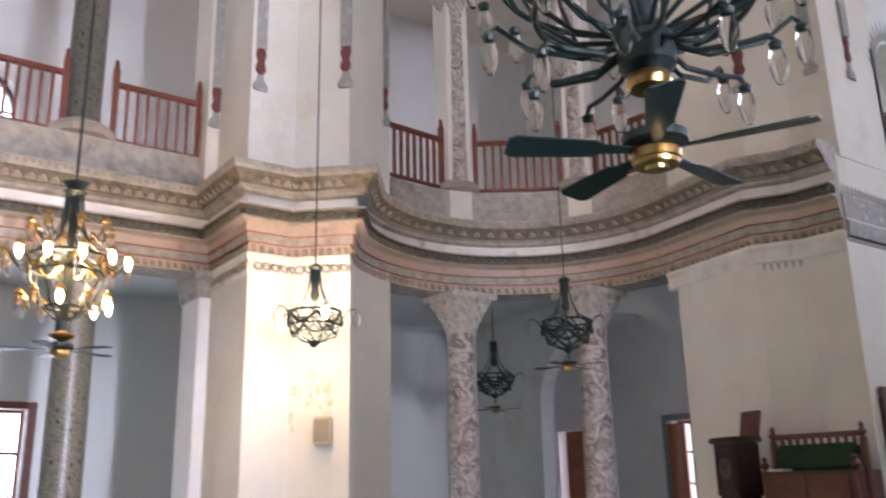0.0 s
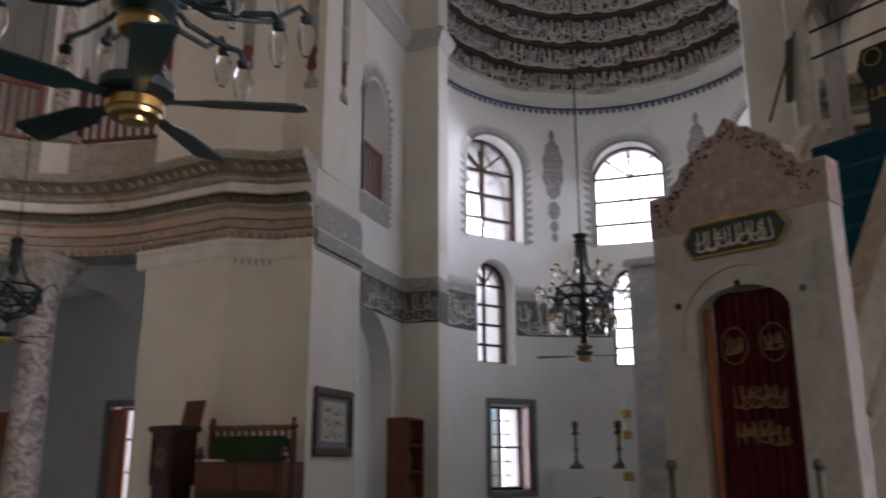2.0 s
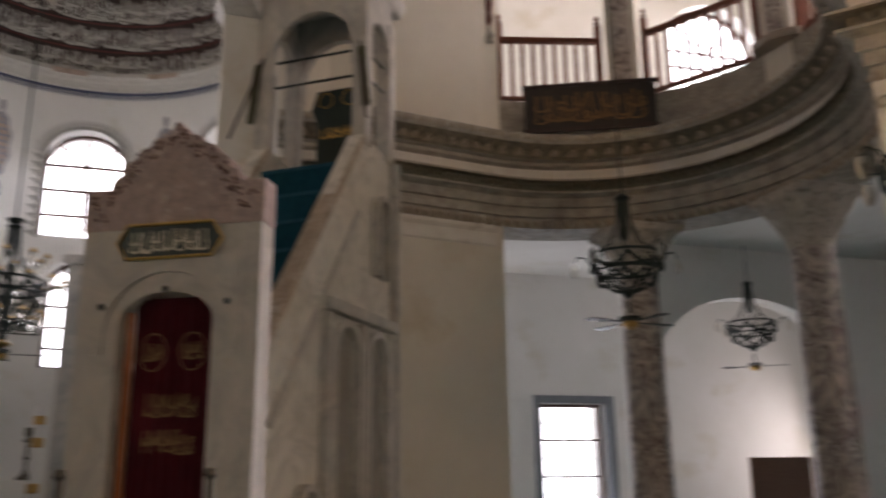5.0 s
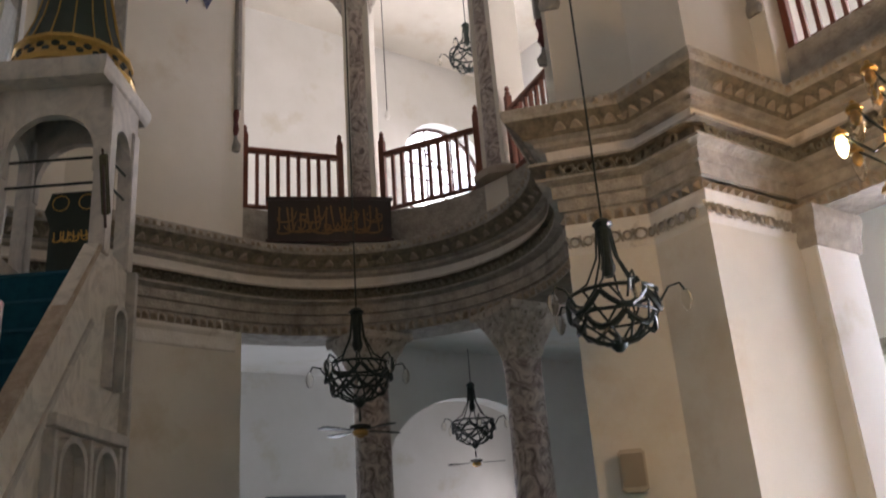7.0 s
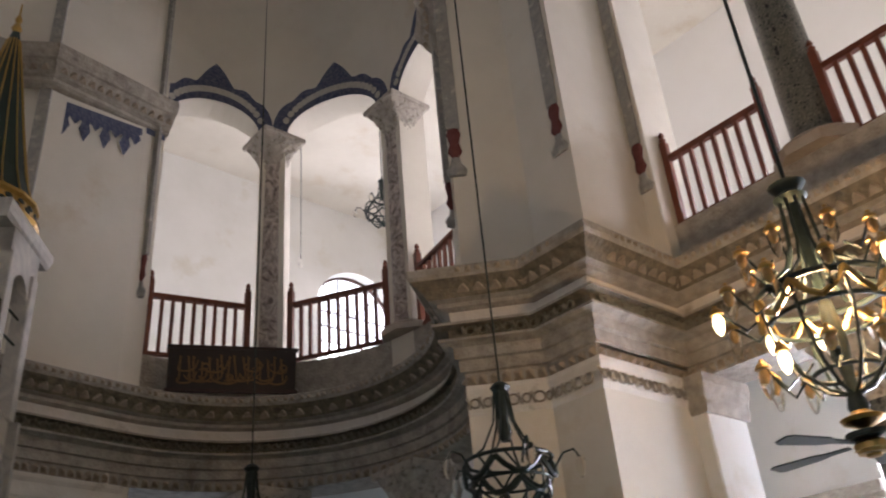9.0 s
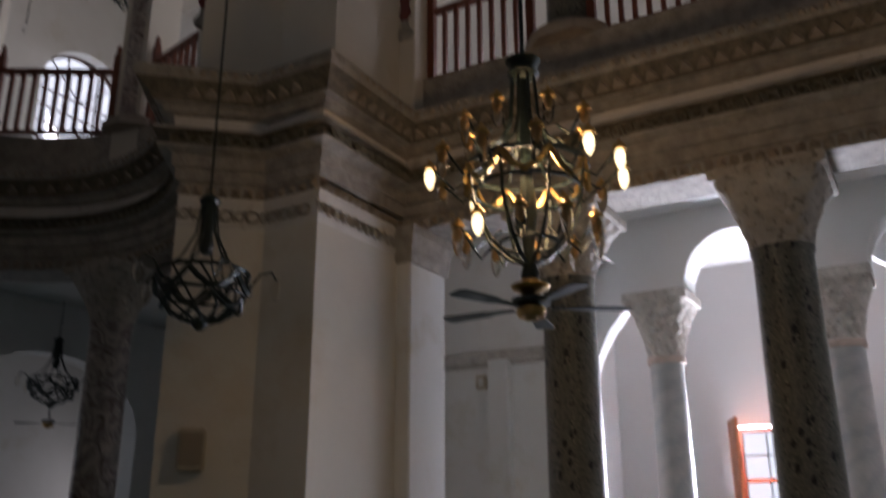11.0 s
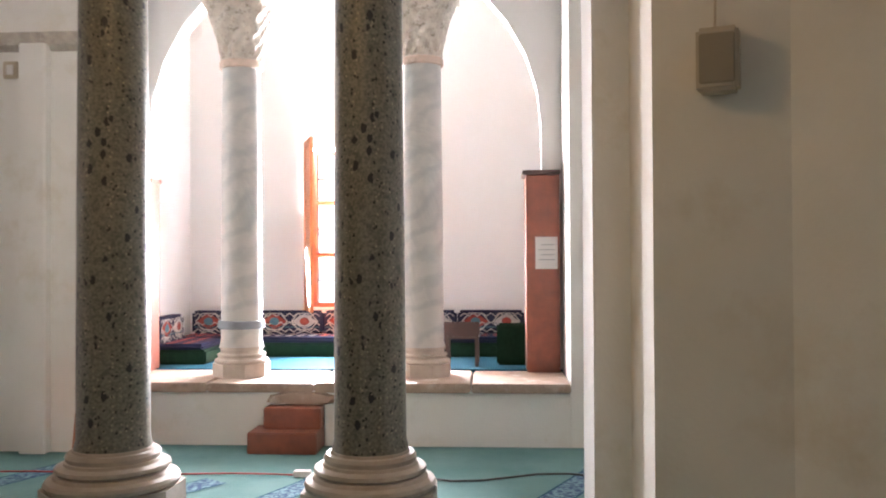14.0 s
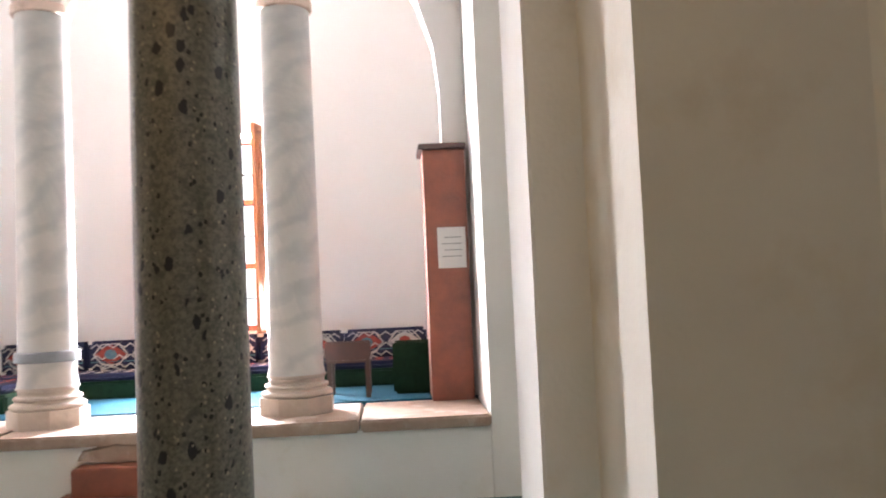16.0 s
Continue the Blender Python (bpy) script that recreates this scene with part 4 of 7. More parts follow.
n += 1
window("window_%d" % n, pose(12.45, 10.55, 1.0, 0, 0, -90), 0.9, 1.8, 0, 2, 3, ORANGEWOOD, "bright window of the corner room", 0.05, 0, True)
glow("backdrop", pose(14.0, 10.55, 2.0, 0, 0, -90), 4, 4)
n += 1
window("window_%d" % n, pose(-11.35, 11.75, 1.05), 0.8, 1.65, 0, 2, 3, ORANGEWOOD, "bright window with an open shutter in the north aisle", 0.05, 0, True)
shutter(pose(-10.93, 11.48, 1.06, 0, 0, 195), 0.42, 1.6)
glow("backdrop", pose(-11.2, 13.0, 2.0), 2.4, 4)

# ---- niche furniture ----
KILIM = material("kilim_cloth", (0.010, 0.013, 0.030), (0.016, 0.017, 0.038), 20, bump=0.3, bump_scale=150, rough=0.95, gloss=0.1)
KRED = material("kilim_red", (0.16, 0.03, 0.022), (0.22, 0.055, 0.04), 20, bump=0.3, bump_scale=150, rough=0.95, gloss=0.1)
KWHITE = material("kilim_white", (0.40, 0.38, 0.33), (0.26, 0.26, 0.26), 20, bump=0.3, bump_scale=150, rough=0.95, gloss=0.1)
KTEAL = material("kilim_teal", (0.07, 0.16, 0.17), (0.05, 0.10, 0.15), 20, bump=0.3, bump_scale=150, rough=0.95, gloss=0.1)


def sofa(at, length, label):
    """A low cushioned bench along x, its back at y = 0."""
    o = thing("sofa", at, label, "sofa", "sofas of the niche")
    part("base", box(0, length, -0.62, 0.0, 0, 0.14, 0.02), GREENCLOTH, o, "dark green cloth base")
    part("seat", box(0, length, -0.6, -0.02, 0.13, 0.20, 0.03), KILIM, o, "patterned kilim seat cushion")
    nb = max(1, round(length / 0.75))
    for i in range(nb):
        x0, x1 = length * i / nb + 0.004, length * (i + 1) / nb - 0.004
        back = part("back_cushion", box(x0, x1, -0.16, 0.0, 0.19, 0.45, 0.03), KILIM, o, "kilim back cushion with medallions in red, white and teal")
        for k in range(2):
            cx = x0 + (x1 - x0) * (0.27 + 0.46 * k)
            m = bmesh.new()
            outer = [(cx + 0.11 * s * math.cos(math.pi * j / 4) * (1.25 if j % 2 == 0 else 0.85), 0.335 + 0.085 * s * math.sin(math.pi * j / 4) * (1.0 if j % 2 == 0 else 0.9)) for s in (1,) for j in range(8)]
            m.faces.new([m.verts.new((x, -0.163, z)) for x, z in outer])
            part("medallion", m, (KRED, KWHITE)[k], back)
            m = bmesh.new()
            m.faces.new([m.verts.new((cx + 0.055 * math.cos(math.pi * j / 4), -0.166, 0.335 + 0.045 * math.sin(math.pi * j / 4))) for j in range(8)])
            part("medallion_heart", m, (KTEAL, KRED)[k], back)
        m = bmesh.new()
        for k in range(2):
            cx = x0 + (x1 - x0) * (0.27 + 0.46 * k)
            rows = [[m.verts.new((cx + 0.152 * e * math.cos(math.pi * j / 3), -0.1655, 0.335 + 0.108 * e * math.sin(math.pi * j / 3))) for j in range(6)] for e in (1.0, 0.9)]
            for j in range(6):
                m.faces.new((rows[0][j], rows[0][(j + 1) % 6], rows[1][(j + 1) % 6], rows[1][j]))
            for e in (-1, 1):
                for q in (-1, 1):
                    m.faces.new([m.verts.new((cx + e * a, -0.1657, 0.232 + q * b)) for a, b in ((0.0, -0.004), (0.09, 0.026), (0.09, 0.038), (0.0, 0.008))])
        part("lattice_lines", m, KWHITE, back)
        for name, lift, y in (("zigzag", 0.0, -0.163), ("upper_zigzag", 0.172, -0.1632), ("middle_zigzag", 0.075, -0.1634)):
            m = bmesh.new()
            low = []
            top = []
            for j in range(15):
                x = x0 + 0.03 + (x1 - x0 - 0.06) * j / 14
                z = 0.212 + lift + (0.034 if j % 2 else 0.0)
                low.append(m.verts.new((x, y, z)))
                top.append(m.verts.new((x, y, z + 0.013)))
            for j in range(14):
                m.faces.new((low[j], low[j + 1], top[j + 1], top[j]))
            part(name, m, KWHITE, back)
        m = bmesh.new()
        m.faces.new([m.verts.new(p) for p in ((x0 + .03, -0.163, 0.268), (x1 - .03, -0.163, 0.268), (x1 - .03, -0.163, 0.276), (x0 + .03, -0.163, 0.276))])
        part("stripe", m, KTEAL, back)
        for j in range(6):
            cx = x0 + (x1 - x0) * (j + 0.5) / 6
            for r0 in (0, 1):
                cy = -0.25 - 0.17 * r0
                m = bmesh.new()
                m.faces.new([m.verts.new(p) for p in ((cx - 0.05, cy, 0.2025), (cx, cy - 0.06, 0.2025), (cx + 0.05, cy, 0.2025), (cx, cy + 0.06, 0.2025))])
                part("seat_lozenge", m, KWHITE if i % 2 else KRED, o)
    return o


sofa(pose(12.18, 1.98, NZ + 0.012, 0, 0, -90), 3.7, "low kilim-covered sofa along the window wall")
sofa(pose(10.85, 2.03, NZ + 0.012), 0.70, "short kilim-covered sofa at the niche's side")
o = sofa(pose(11.5, -2.03, NZ + 0.012, 0, 0, 180), 0.62, "short kilim-covered sofa beside the tall cupboard")
part("armrest", box(0.58, 0.63, -0.62, 0, 0, 0.40, 0.02), GREENCLOTH, o, "dark green cloth end")

o = thing("cupboard", pose(10.46, -1.98, NZ), "tall narrow reddish wooden cupboard with a sheet of paper pinned on", "cupboard")
part("body", box(-0.02, 0.40, 0, 0.30, 0.0, 1.78, 0.005), WOOD, o)
part("cornice", box(-0.04, 0.42, -0.01, 0.33, 1.78, 1.82, 0.005), DARKWOOD, o)
p = part("paper", box(-0.026, -0.022, 0.02, 0.22, 0.93, 1.22), PAPER, o, "white printed sheet")
for i in range(4):
    part("text_line", box(-0.028, -0.026, 0.05, 0.19 - 0.02 * (i % 2), 1.01 + 0.045 * i, 1.016 + 0.045 * i), INK, p)
o = thing("bookcase", pose(10.42, 2.12, NZ, 0, 0, 0), "open reddish wooden bookcase with a few books", "bookcase")
for q in ((0.0, 0.22, -0.34, -0.32, 0, 1.75), (0.0, 0.22, -0.02, 0, 0, 1.75)):
    part("side", box(*q, 0.003), WOOD, o)
for i in range(6):
    part("shelf", box(0.01, 0.21, -0.32, -0.02, 0.02 + 0.34 * i, 0.045 + 0.34 * i), WOOD, o)
part("back", box(0.205, 0.22, -0.32, -0.02, 0.03, 1.74), WOOD, o)
part("cornice", box(-0.015, 0.23, -0.36, 0.0, 1.75, 1.79, 0.004), WOOD, o)
for i, (y, z, w, h, mat) in enumerate(((-0.29, 0.725, 0.04, 0.22, PAPER), (-0.245, 0.725, 0.05, 0.24, KWHITE), (-0.19, 0.725, 0.03, 0.20, PAPER), (-0.29, 1.065, 0.05, 0.20, GREENCLOTH), (-0.23, 1.065, 0.04, 0.23, KTEAL), (-0.12, 0.385, 0.06, 0.22, KRED))):
    b = thing("book", pose(10.47, 2.12 + y, NZ + z), "book standing on the wooden bookcase", "book", "books of the bookcase")
    part("cover", box(0, 0.13, 0, w, 0, h, 0.004), mat, b)

o = thing("wooden_steps", pose(9.42, 0.02, 0), "two reddish-brown wooden box steps against the platform", "steps")
part("lower_step", box(0, 0.33, 0, 0.56, 0, 0.17, 0.008), WOOD, o)
part("upper_step", box(0.16, 0.33, 0.0, 0.47, 0.17, 0.34, 0.008), WOOD, o)
bm = bmesh.new()
rnd = random.Random(3)
pts = [(0.30 * math.cos(2 * math.pi * k / 14) * rnd.uniform(0.85, 1.1), max(-0.05, 0.07 * math.sin(2 * math.pi * k / 14) * rnd.uniform(0.8, 1.2))) for k in range(14)]
lo = [bm.verts.new((NX - 0.012, 0.22 + a, 0.39 + b)) for a, b in pts]
hi = [bm.verts.new((NX - 0.05, 0.22 + a * 0.85, 0.39 + b * 0.8)) for a, b in pts]
bm.faces.new(hi)
for k in range(14):
    bm.faces.new((lo[k], lo[(k + 1) % 14], hi[(k + 1) % 14], hi[k]))
structure("worn_patch", bm, LEDGE, "worn buff patch of the platform wall above the steps", "patch")
o = thing("folding_chair", pose(10.75, -1.25, NZ + 0.012), "small dark wooden chair on the platform", "chair")
part("seat", box(0, 0.34, 0, 0.34, 0.26, 0.29, 0.01), DARKWOOD, o)
for x, y in ((0.01, 0.01), (0.29, 0.01), (0.01, 0.29), (0.29, 0.29)):
    part("leg", box(x, x + 0.035, y, y + 0.035, 0, 0.27, 0.004), DARKWOOD, o)
part("backrest", box(0.0, 0.03, 0, 0.34, 0.29, 0.42, 0.01), DARKWOOD, o)
o = thing("leaning_board", pose(9.05, 1.60, 0, 0, 0, 8), "orange wooden board leaning by the wall", "board")
part("board", box(0, 0.035, 0, 0.22, 0, 0.68, 0.006, pose(0, 0, 0, 0, 14, 0)), ORANGEWOOD, o)

# carpet bands, cables and the extension socket
m = bmesh.new()
structure_bands = [((4.4, 3.4), (8.6, 0.55)), ((5.6, 1.15), (9.7, -0.62)), ((6.6, -0.95), (9.7, -2.5)), ((8.3, 2.15), (9.7, 1.5))]
for i, ((xa, ya), (xb, yb)) in enumerate(structure_bands):
    d = (Vector((xb, yb)) - Vector((xa, ya)))
    s = Vector((-d.y, d.x)).normalized() * 0.11
    m = bmesh.new()
    m.faces.new([m.verts.new(p) for p in ((xa - s.x, ya - s.y, 0.004), (xb - s.x, yb - s.y, 0.004), (xb + s.x, yb + s.y, 0.004), (xa + s.x, ya + s.y, 0.004))])
    part("carpet_band", m, BLUEBAND, floor, "dark blue patterned carpet band")
    for e in (-1, 1):
        m = bmesh.new()
        o1, o2 = s * (e * 0.86), s * (e * 1.0)
        m.faces.new([m.verts.new(p) for p in ((xa + o1.x, ya + o1.y, 0.006), (xb + o1.x, yb + o1.y, 0.006), (xb + o2.x, yb + o2.y, 0.006), (xa + o2.x, ya + o2.y, 0.006))])
        part("band_line", m, BLUECARPET, floor)
o = thing("black_cable", pose(0, 0, 0), "thin black power cable lying on the carpet", "cable")
part("cord", tube([(8.75 + 0.12 * math.sin(i * 0.9), -0.1 - 0.2 * i, 0.012) for i in range(12)], 0.008), BLACKPLASTIC, o)
o = thing("red_cable", pose(0, 0, 0), "thin red power cable lying on the carpet", "cable")
part("cord", tube([(8.75 + 0.03 * math.sin(i), 0.0 + 0.25 * i, 0.012) for i in range(13)], 0.006), REDCABLE, o)
o = thing("socket_block", pose(8.72, -0.08, 0), "white extension socket block on the carpet", "socket")
part("block", box(0, 0.06, 0, 0.12, 0.002, 0.045, 0.006), PAPER, o)

# ---- more materials ----
PINKMARBLE = material("pink_marble", (0.50, 0.34, 0.29), (0.58, 0.43, 0.37), 5, bump=0.2, rough=0.6, stain=(0.34, 0.27, 0.25), stain_scale=5, stain_at=0.58)
CRESTSTONE = material("mottled_grey_pink_marble", (0.40, 0.29, 0.25), (0.24, 0.19, 0.18), 11, bump=0.35, bump_scale=30, rough=0.65, stain=(0.50, 0.40, 0.35), stain_scale=6, stain_at=0.56)
FLANK = material("streaked_marble", (0.68, 0.65, 0.59), (0.47, 0.45, 0.41), 1.6, warp=3.5, low=0.42, high=0.68, bump=0.05, rough=0.5, stain=(0.52, 0.44, 0.33), stain_scale=1.6, stain_at=0.6)
GATESTONE = material("grey_beige_marble", (0.47, 0.43, 0.37), (0.33, 0.31, 0.28), 1.8, warp=2.5, bump=0.05, rough=0.5, stain=(0.40, 0.33, 0.24), stain_scale=2.2, stain_at=0.6)
CREVICE = material("dark_pink_crevices", (0.14, 0.075, 0.065), (0.10, 0.06, 0.05), 20, bump=0.1, rough=0.9)
# marble darkened to stand in for the shade inside the flank's arches
FLANKGREY = material("recess_shade_marble", (0.33, 0.31, 0.28), (0.24, 0.23, 0.21), 3, warp=2, bump=0.05, rough=0.5)
COPING = material("brown_edged_marble", (0.50, 0.42, 0.33), (0.33, 0.25, 0.18), 7, bump=0.2, rough=0.6, stain=(0.60, 0.55, 0.47), stain_scale=5, stain_at=0.55)
NOSING = material("pale_blue_carpet_edge", (0.03, 0.11, 0.16), (0.02, 0.085, 0.13), 12, bump=0.3, bump_scale=250, rough=0.95, gloss=0.1)
EMB = material("dull_gold_thread", (0.24, 0.13, 0.045), (0.17, 0.09, 0.03), 30, bump=0.2, rough=0.6)
BANNER = material("olive_cloth", (0.10, 0.10, 0.06), (0.07, 0.07, 0.045), 12, bump=0.2, rough=0.95)
SPIRE = material("dark_green_paint", (0.012, 0.03, 0.024), (0.02, 0.04, 0.032), 6, bump=0.05, rough=0.5)
PARCH = material("cream_paper", (0.62, 0.58, 0.46), (0.55, 0.50, 0.40), 8, bump=0.0, rough=0.9)
INK2 = material("black_ink", (0.03, 0.03, 0.03), bump=0, rough=0.9)
DARKBEIGE = material("brown_grille_cloth", (0.32, 0.27, 0.20), bump=0.2, bump_scale=200, rough=0.9)
LATTICE = material("brown_lattice", (0.12, 0.06, 0.04), (0.22, 0.13, 0.09), 40, bump=0.4, rough=0.7)

# ---- gallery railings ----
def railing(p, q, z, label="red-brown wooden gallery railing with square balusters"):
    p, q = Vector(p), Vector(q)
    d = q - p
    ln = d.length
    o = thing("railing", pose(p.x, p.y, z, 0, 0, math.degrees(math.atan2(d.y, d.x))), label, "railing", "gallery railings")
    for x in (0.03, ln - 0.03):
        b = box(x - 0.035, x + 0.035, -0.035, 0.035, 0, 0.92, 0.006)
        add_lathe(b, [(0.02, 0.92), (0.035, 0.95), (0.018, 0.98), (0.03, 1.0), (0.01, 1.04)], 8, pose(x, 0, 0))
        part("post", b, WOOD, o)
    part("handrail", box(0.06, ln - 0.06, -0.035, 0.035, 0.70, 0.76, 0.008), WOOD, o)
    part("foot_rail", box(0.06, ln - 0.06, -0.025, 0.025, 0.02, 0.06, 0.004), WOOD, o)
    n = max(2, round((ln - 0.1) / 0.115))
    first = None
    for i in range(1, n):
        x = 0.05 + (ln - 0.1) * i / n
        if first is None:
            first = part("baluster", box(-0.019, 0.019, -0.019, 0.019, 0.055, 0.705), WOOD, o, at=pose(x, 0, 0))
        else:
            c = new("baluster", first.data)
            c.parent, c.matrix_basis = o, pose(x, 0, 0)
    return o


for sx in (1, -1):
    for a, b in ((2.1, 1.06), (0.58, -0.54), (-1.02, -2.1)):
        railing((sx * 7.68, a), (sx * 7.68, b), ZR)
    j = JAMBS[sx]
    for a, b in ((j[3] - 1, j[2] + 6), (j[2] - 6, j[1] + 6), (j[1] - 6, j[0] + 1)):
        p, q = recess(a, R_EX + 0.12), recess(b, R_EX + 0.12)
        railing((sx * p[0], p[1]), (sx * q[0], q[1]), ZR)
    o = thing("window_grille", pose(sx * 2.62, 8.24, 5.02, 0, 0, 90), "red-brown wooden baluster grille in the gallery window", "grille")
    part("rail", box(0, 0.72, -0.02, 0.02, 0.66, 0.71, 0.004), WOOD, o)
    for i in range(6):
        part("baluster", box(0.03 + 0.125 * i, 0.07 + 0.125 * i, -0.015, 0.015, 0, 0.67), WOOD, o)


# ---- painted pilaster strips of the upper walls ----
def strip(x, y, deg, z, h=4.5, w=0.15):
    o = thing("painted_strip", pose(x, y, z, 0, 0, deg), "grey and maroon painted pilaster strip with a leafy foot", "wall ornament", "painted strips", "structure")
    part("shaft", box(-w * .42, w * .42, -0.02, 0.03, 0.52, h, 0.004), PAINTGREY, o)
    part("vase", lathe([(w * .2, 0.2), (w * .45, 0.26), (w * .3, 0.36), (w * .45, 0.46), (w * .3, 0.54)], 10, Matrix.Diagonal((1, 0.35, 1, 1))), PAINTRED, o, "maroon painted vase", True)
    part("foot", lathe([(w * .55, 0.0), (w * .65, 0.06), (w * .3, 0.14), (w * .25, 0.2)], 8, Matrix.Diagonal((1, 0.35, 1, 1))), PAINTGREY, o, "grey painted leaf foot")
    return o


for sx in (1, -1):
    for x, y, a, z in ((PIER + .13, 2.36, -90, 6.0), (7.42, 2.2, -90, 5.85), (6.08, 3.22, -47, 6.1), (recess(JAMBS[sx][3] + 3)[0], recess(JAMBS[sx][3] + 3)[1], -20, 6.1), (recess(JAMBS[sx][0] - 3)[0], recess(JAMBS[sx][0] - 3)[1], -70, 6.1), (2.70, 7.085, -4, 5.9), (3.40, 6.835, -30, 5.9), (2.535, 7.6, 90, 5.9)):
        strip(sx * x, y, sx * a, z)
    for sy in (1, -1):
        x0, x1 = sorted((sx * 7.42, sx * 7.98))
        y0, y1 = sorted((sy * 2.10, sy * 2.32))
        structure("pilaster_upper", box(x0, x1, y0, y1, ZT - 0.02, TOP, 0.01), PLASTER, "cream plastered upper pilaster", "pilaster")

# painted borders over the arches of the recesses
for sx in (1, -1):
    j = JAMBS[sx]
    for k, (a0, a1) in enumerate(((j[0], j[1] - 4.5), (j[1] + 4.5, j[2] - 4.5), (j[2] + 4.5, j[3]))):
        bm = bmesh.new()
        lo, hi = [], []
        for i in range(33):
            s = i / 32
            c = 1 - 2 * s
            deg = (a0 + a1) / 2 + (a1 - a0) / 2 * -c
            z = 8.60 + 0.55 * math.sqrt(max(0, 1 - c * c))
            wid = 0.28 + 0.06 * abs(math.sin(s * math.pi * 6)) + 0.34 * max(0, 1 - abs(c) * 3.4) ** 1.2
            deg2 = (a0 + a1) / 2 + (a1 - a0) / 2 * -c * (1.27 + 0.05 * abs(math.sin(s * math.pi * 6)))
            z2 = 8.60 + (0.55 + wid) * math.sqrt(max(0, 1 - (c * 0.985) ** 2))
            for row, (dd, zz) in ((lo, (deg, z)), (hi, (deg2, z2))):
                x, y = recess(dd, R_EX + 0.045)
                row.append(bm.verts.new((sx * x, y, zz)))
        for i in range(32):
            bm.faces.new((lo[i], lo[i + 1], hi[i + 1], hi[i]))
        structure("arch_border", bm, PAINTBLUE, "blue and white painted arch border with a pointed crown", "wall ornament")
        m = bmesh.new()
        for i in range(1, 24):
            c = 1 - 2 * i / 24
            deg = (a0 + a1) / 2 - (a1 - a0) / 2 * c * 1.08
            z = 8.60 + (0.55 + 0.16) * math.sqrt(max(0, 1 - (c * 0.99) ** 2))
            x, y = recess(deg, R_EX + 0.036)
            tx, ty = -(y - U_EX) / R_EX, (x - U_EX) / R_EX
            for rr, zz in ((0.045, 0.0),):
                m.faces.new([m.verts.new((sx * (x + tx * rr * math.cos(k * math.pi / 4)), y + ty * rr * math.cos(k * math.pi / 4), z + 1.25 * rr * math.sin(k * math.pi / 4))) for k in range(8)])
        structure("border_flowers", m, PAINTWHITE, "row of white painted flowers on the blue arch border", "wall ornament")
    pts = [(2.54, 6.98), (3.0, 6.95), (3.42, 6.70)] + [recess(a) for a in (-54, -50, -47)]
    pts = flip(pts, sx)
    structure("impost", sweep(pts, [(-0.1, 8.32), (0.0, 8.32), (0.03, 8.34), (0.03, 8.38), (0.08, 8.40), (0.17, 8.52), (0.20, 8.53), (0.24, 8.60), (0.24, 8.70), (-0.1, 8.74)], -sx), STONE, "carved stone impost cornice", "cornice")
    pts = flip([(PIER, 2.75), (5.94, 3.22)] + [recess(a) for a in range(90, 71, -4)], sx)
    structure("impost", sweep(pts, [(-0.1, 8.32), (0.0, 8.32), (0.03, 8.34), (0.03, 8.38), (0.08, 8.40), (0.17, 8.52), (0.20, 8.53), (0.24, 8.60), (0.24, 8.70), (-0.1, 8.74)], sx), STONE, "carved stone impost cornice", "cornice")
    carve(pts, sx, 8.46, 0.12, 0.11, 0.10, "carved_impost_leaves", "row of carved leaves on the impost")
    carve(flip([(2.54, 6.98), (3.0, 6.95), (3.42, 6.70)] + [recess(a) for a in (-54, -50, -47)], sx), -sx, 8.46, 0.12, 0.11, 0.10, "carved_impost_leaves", "row of carved leaves on the impost")
    bm = bmesh.new()
    rows = [[bm.verts.new((sx * recess(a, R_EX - 0.008)[0], recess(a, R_EX - 0.008)[1], z)) for z in (8.24, 8.36)] for a in (-55, -51, -48)]
    for p, q in zip(rows, rows[1:]):
        bm.faces.new((p[0], q[0], q[1], p[1]))
    structure("impost_fringe", bm, PAINTBLUE, "blue painted band under the impost", "wall ornament")
    for k in range(9):
        x, y = 3.52 + 0.115 * k, 6.832 + 0.001 * k
        bm = bmesh.new()
        h = 0.26 + 0.20 * (k % 2)
        bm.faces.new([bm.verts.new((a, 0, 8.25 - b)) for a, b in ((-0.065, 0), (0.065, 0), (0.075, h * .3), (0.04, h * .45), (0.065, h * .65), (0, h), (-0.065, h * .65), (-0.04, h * .45), (-0.075, h * .3))])
        ob = part("painted_pendant", bm, PAINTBLUE, at=pose(sx * x, y, 0, 0, 0, 0))
        tagged(ob, "blue painted pendant under the impost", "wall ornament", "painted pendants", "structure")

# ---- inscription board on the gallery ----
p = recess(-20.4, R_EX - 0.31)
o = thing("inscription_board", pose(p[0], p[1], 5.05, 8, 0, -45 + 20.4), "dark brown board with golden flowing letters fixed to the gallery", "board")
part("board", box(-0.66, 0.66, -0.02, 0.02, 0, 0.46, 0.006), DARKBOARD, o)
for q in ((-0.68, 0.68, 0.44, 0.48), (-0.68, 0.68, -0.02, 0.02)):
    part("moulding", box(q[0], q[1], -0.035, 0.02, q[2], q[3], 0.006), DARKWOOD, o)
part("letters", strokes(bmesh.new(), flat(-0.58, -0.022, 0.05), 1.16, 0.36, 40, 3, 0.010), EMB, o, "golden letters as plain strokes")

# ---- painted apse ----
def on_apse(deg, z, d=0.006):
    a = radians(deg)
    return Vector((AX + (AR - d) * math.cos(a), AY + (AR - d) * math.sin(a), z)), Vector((-math.cos(a), -math.sin(a), 0))


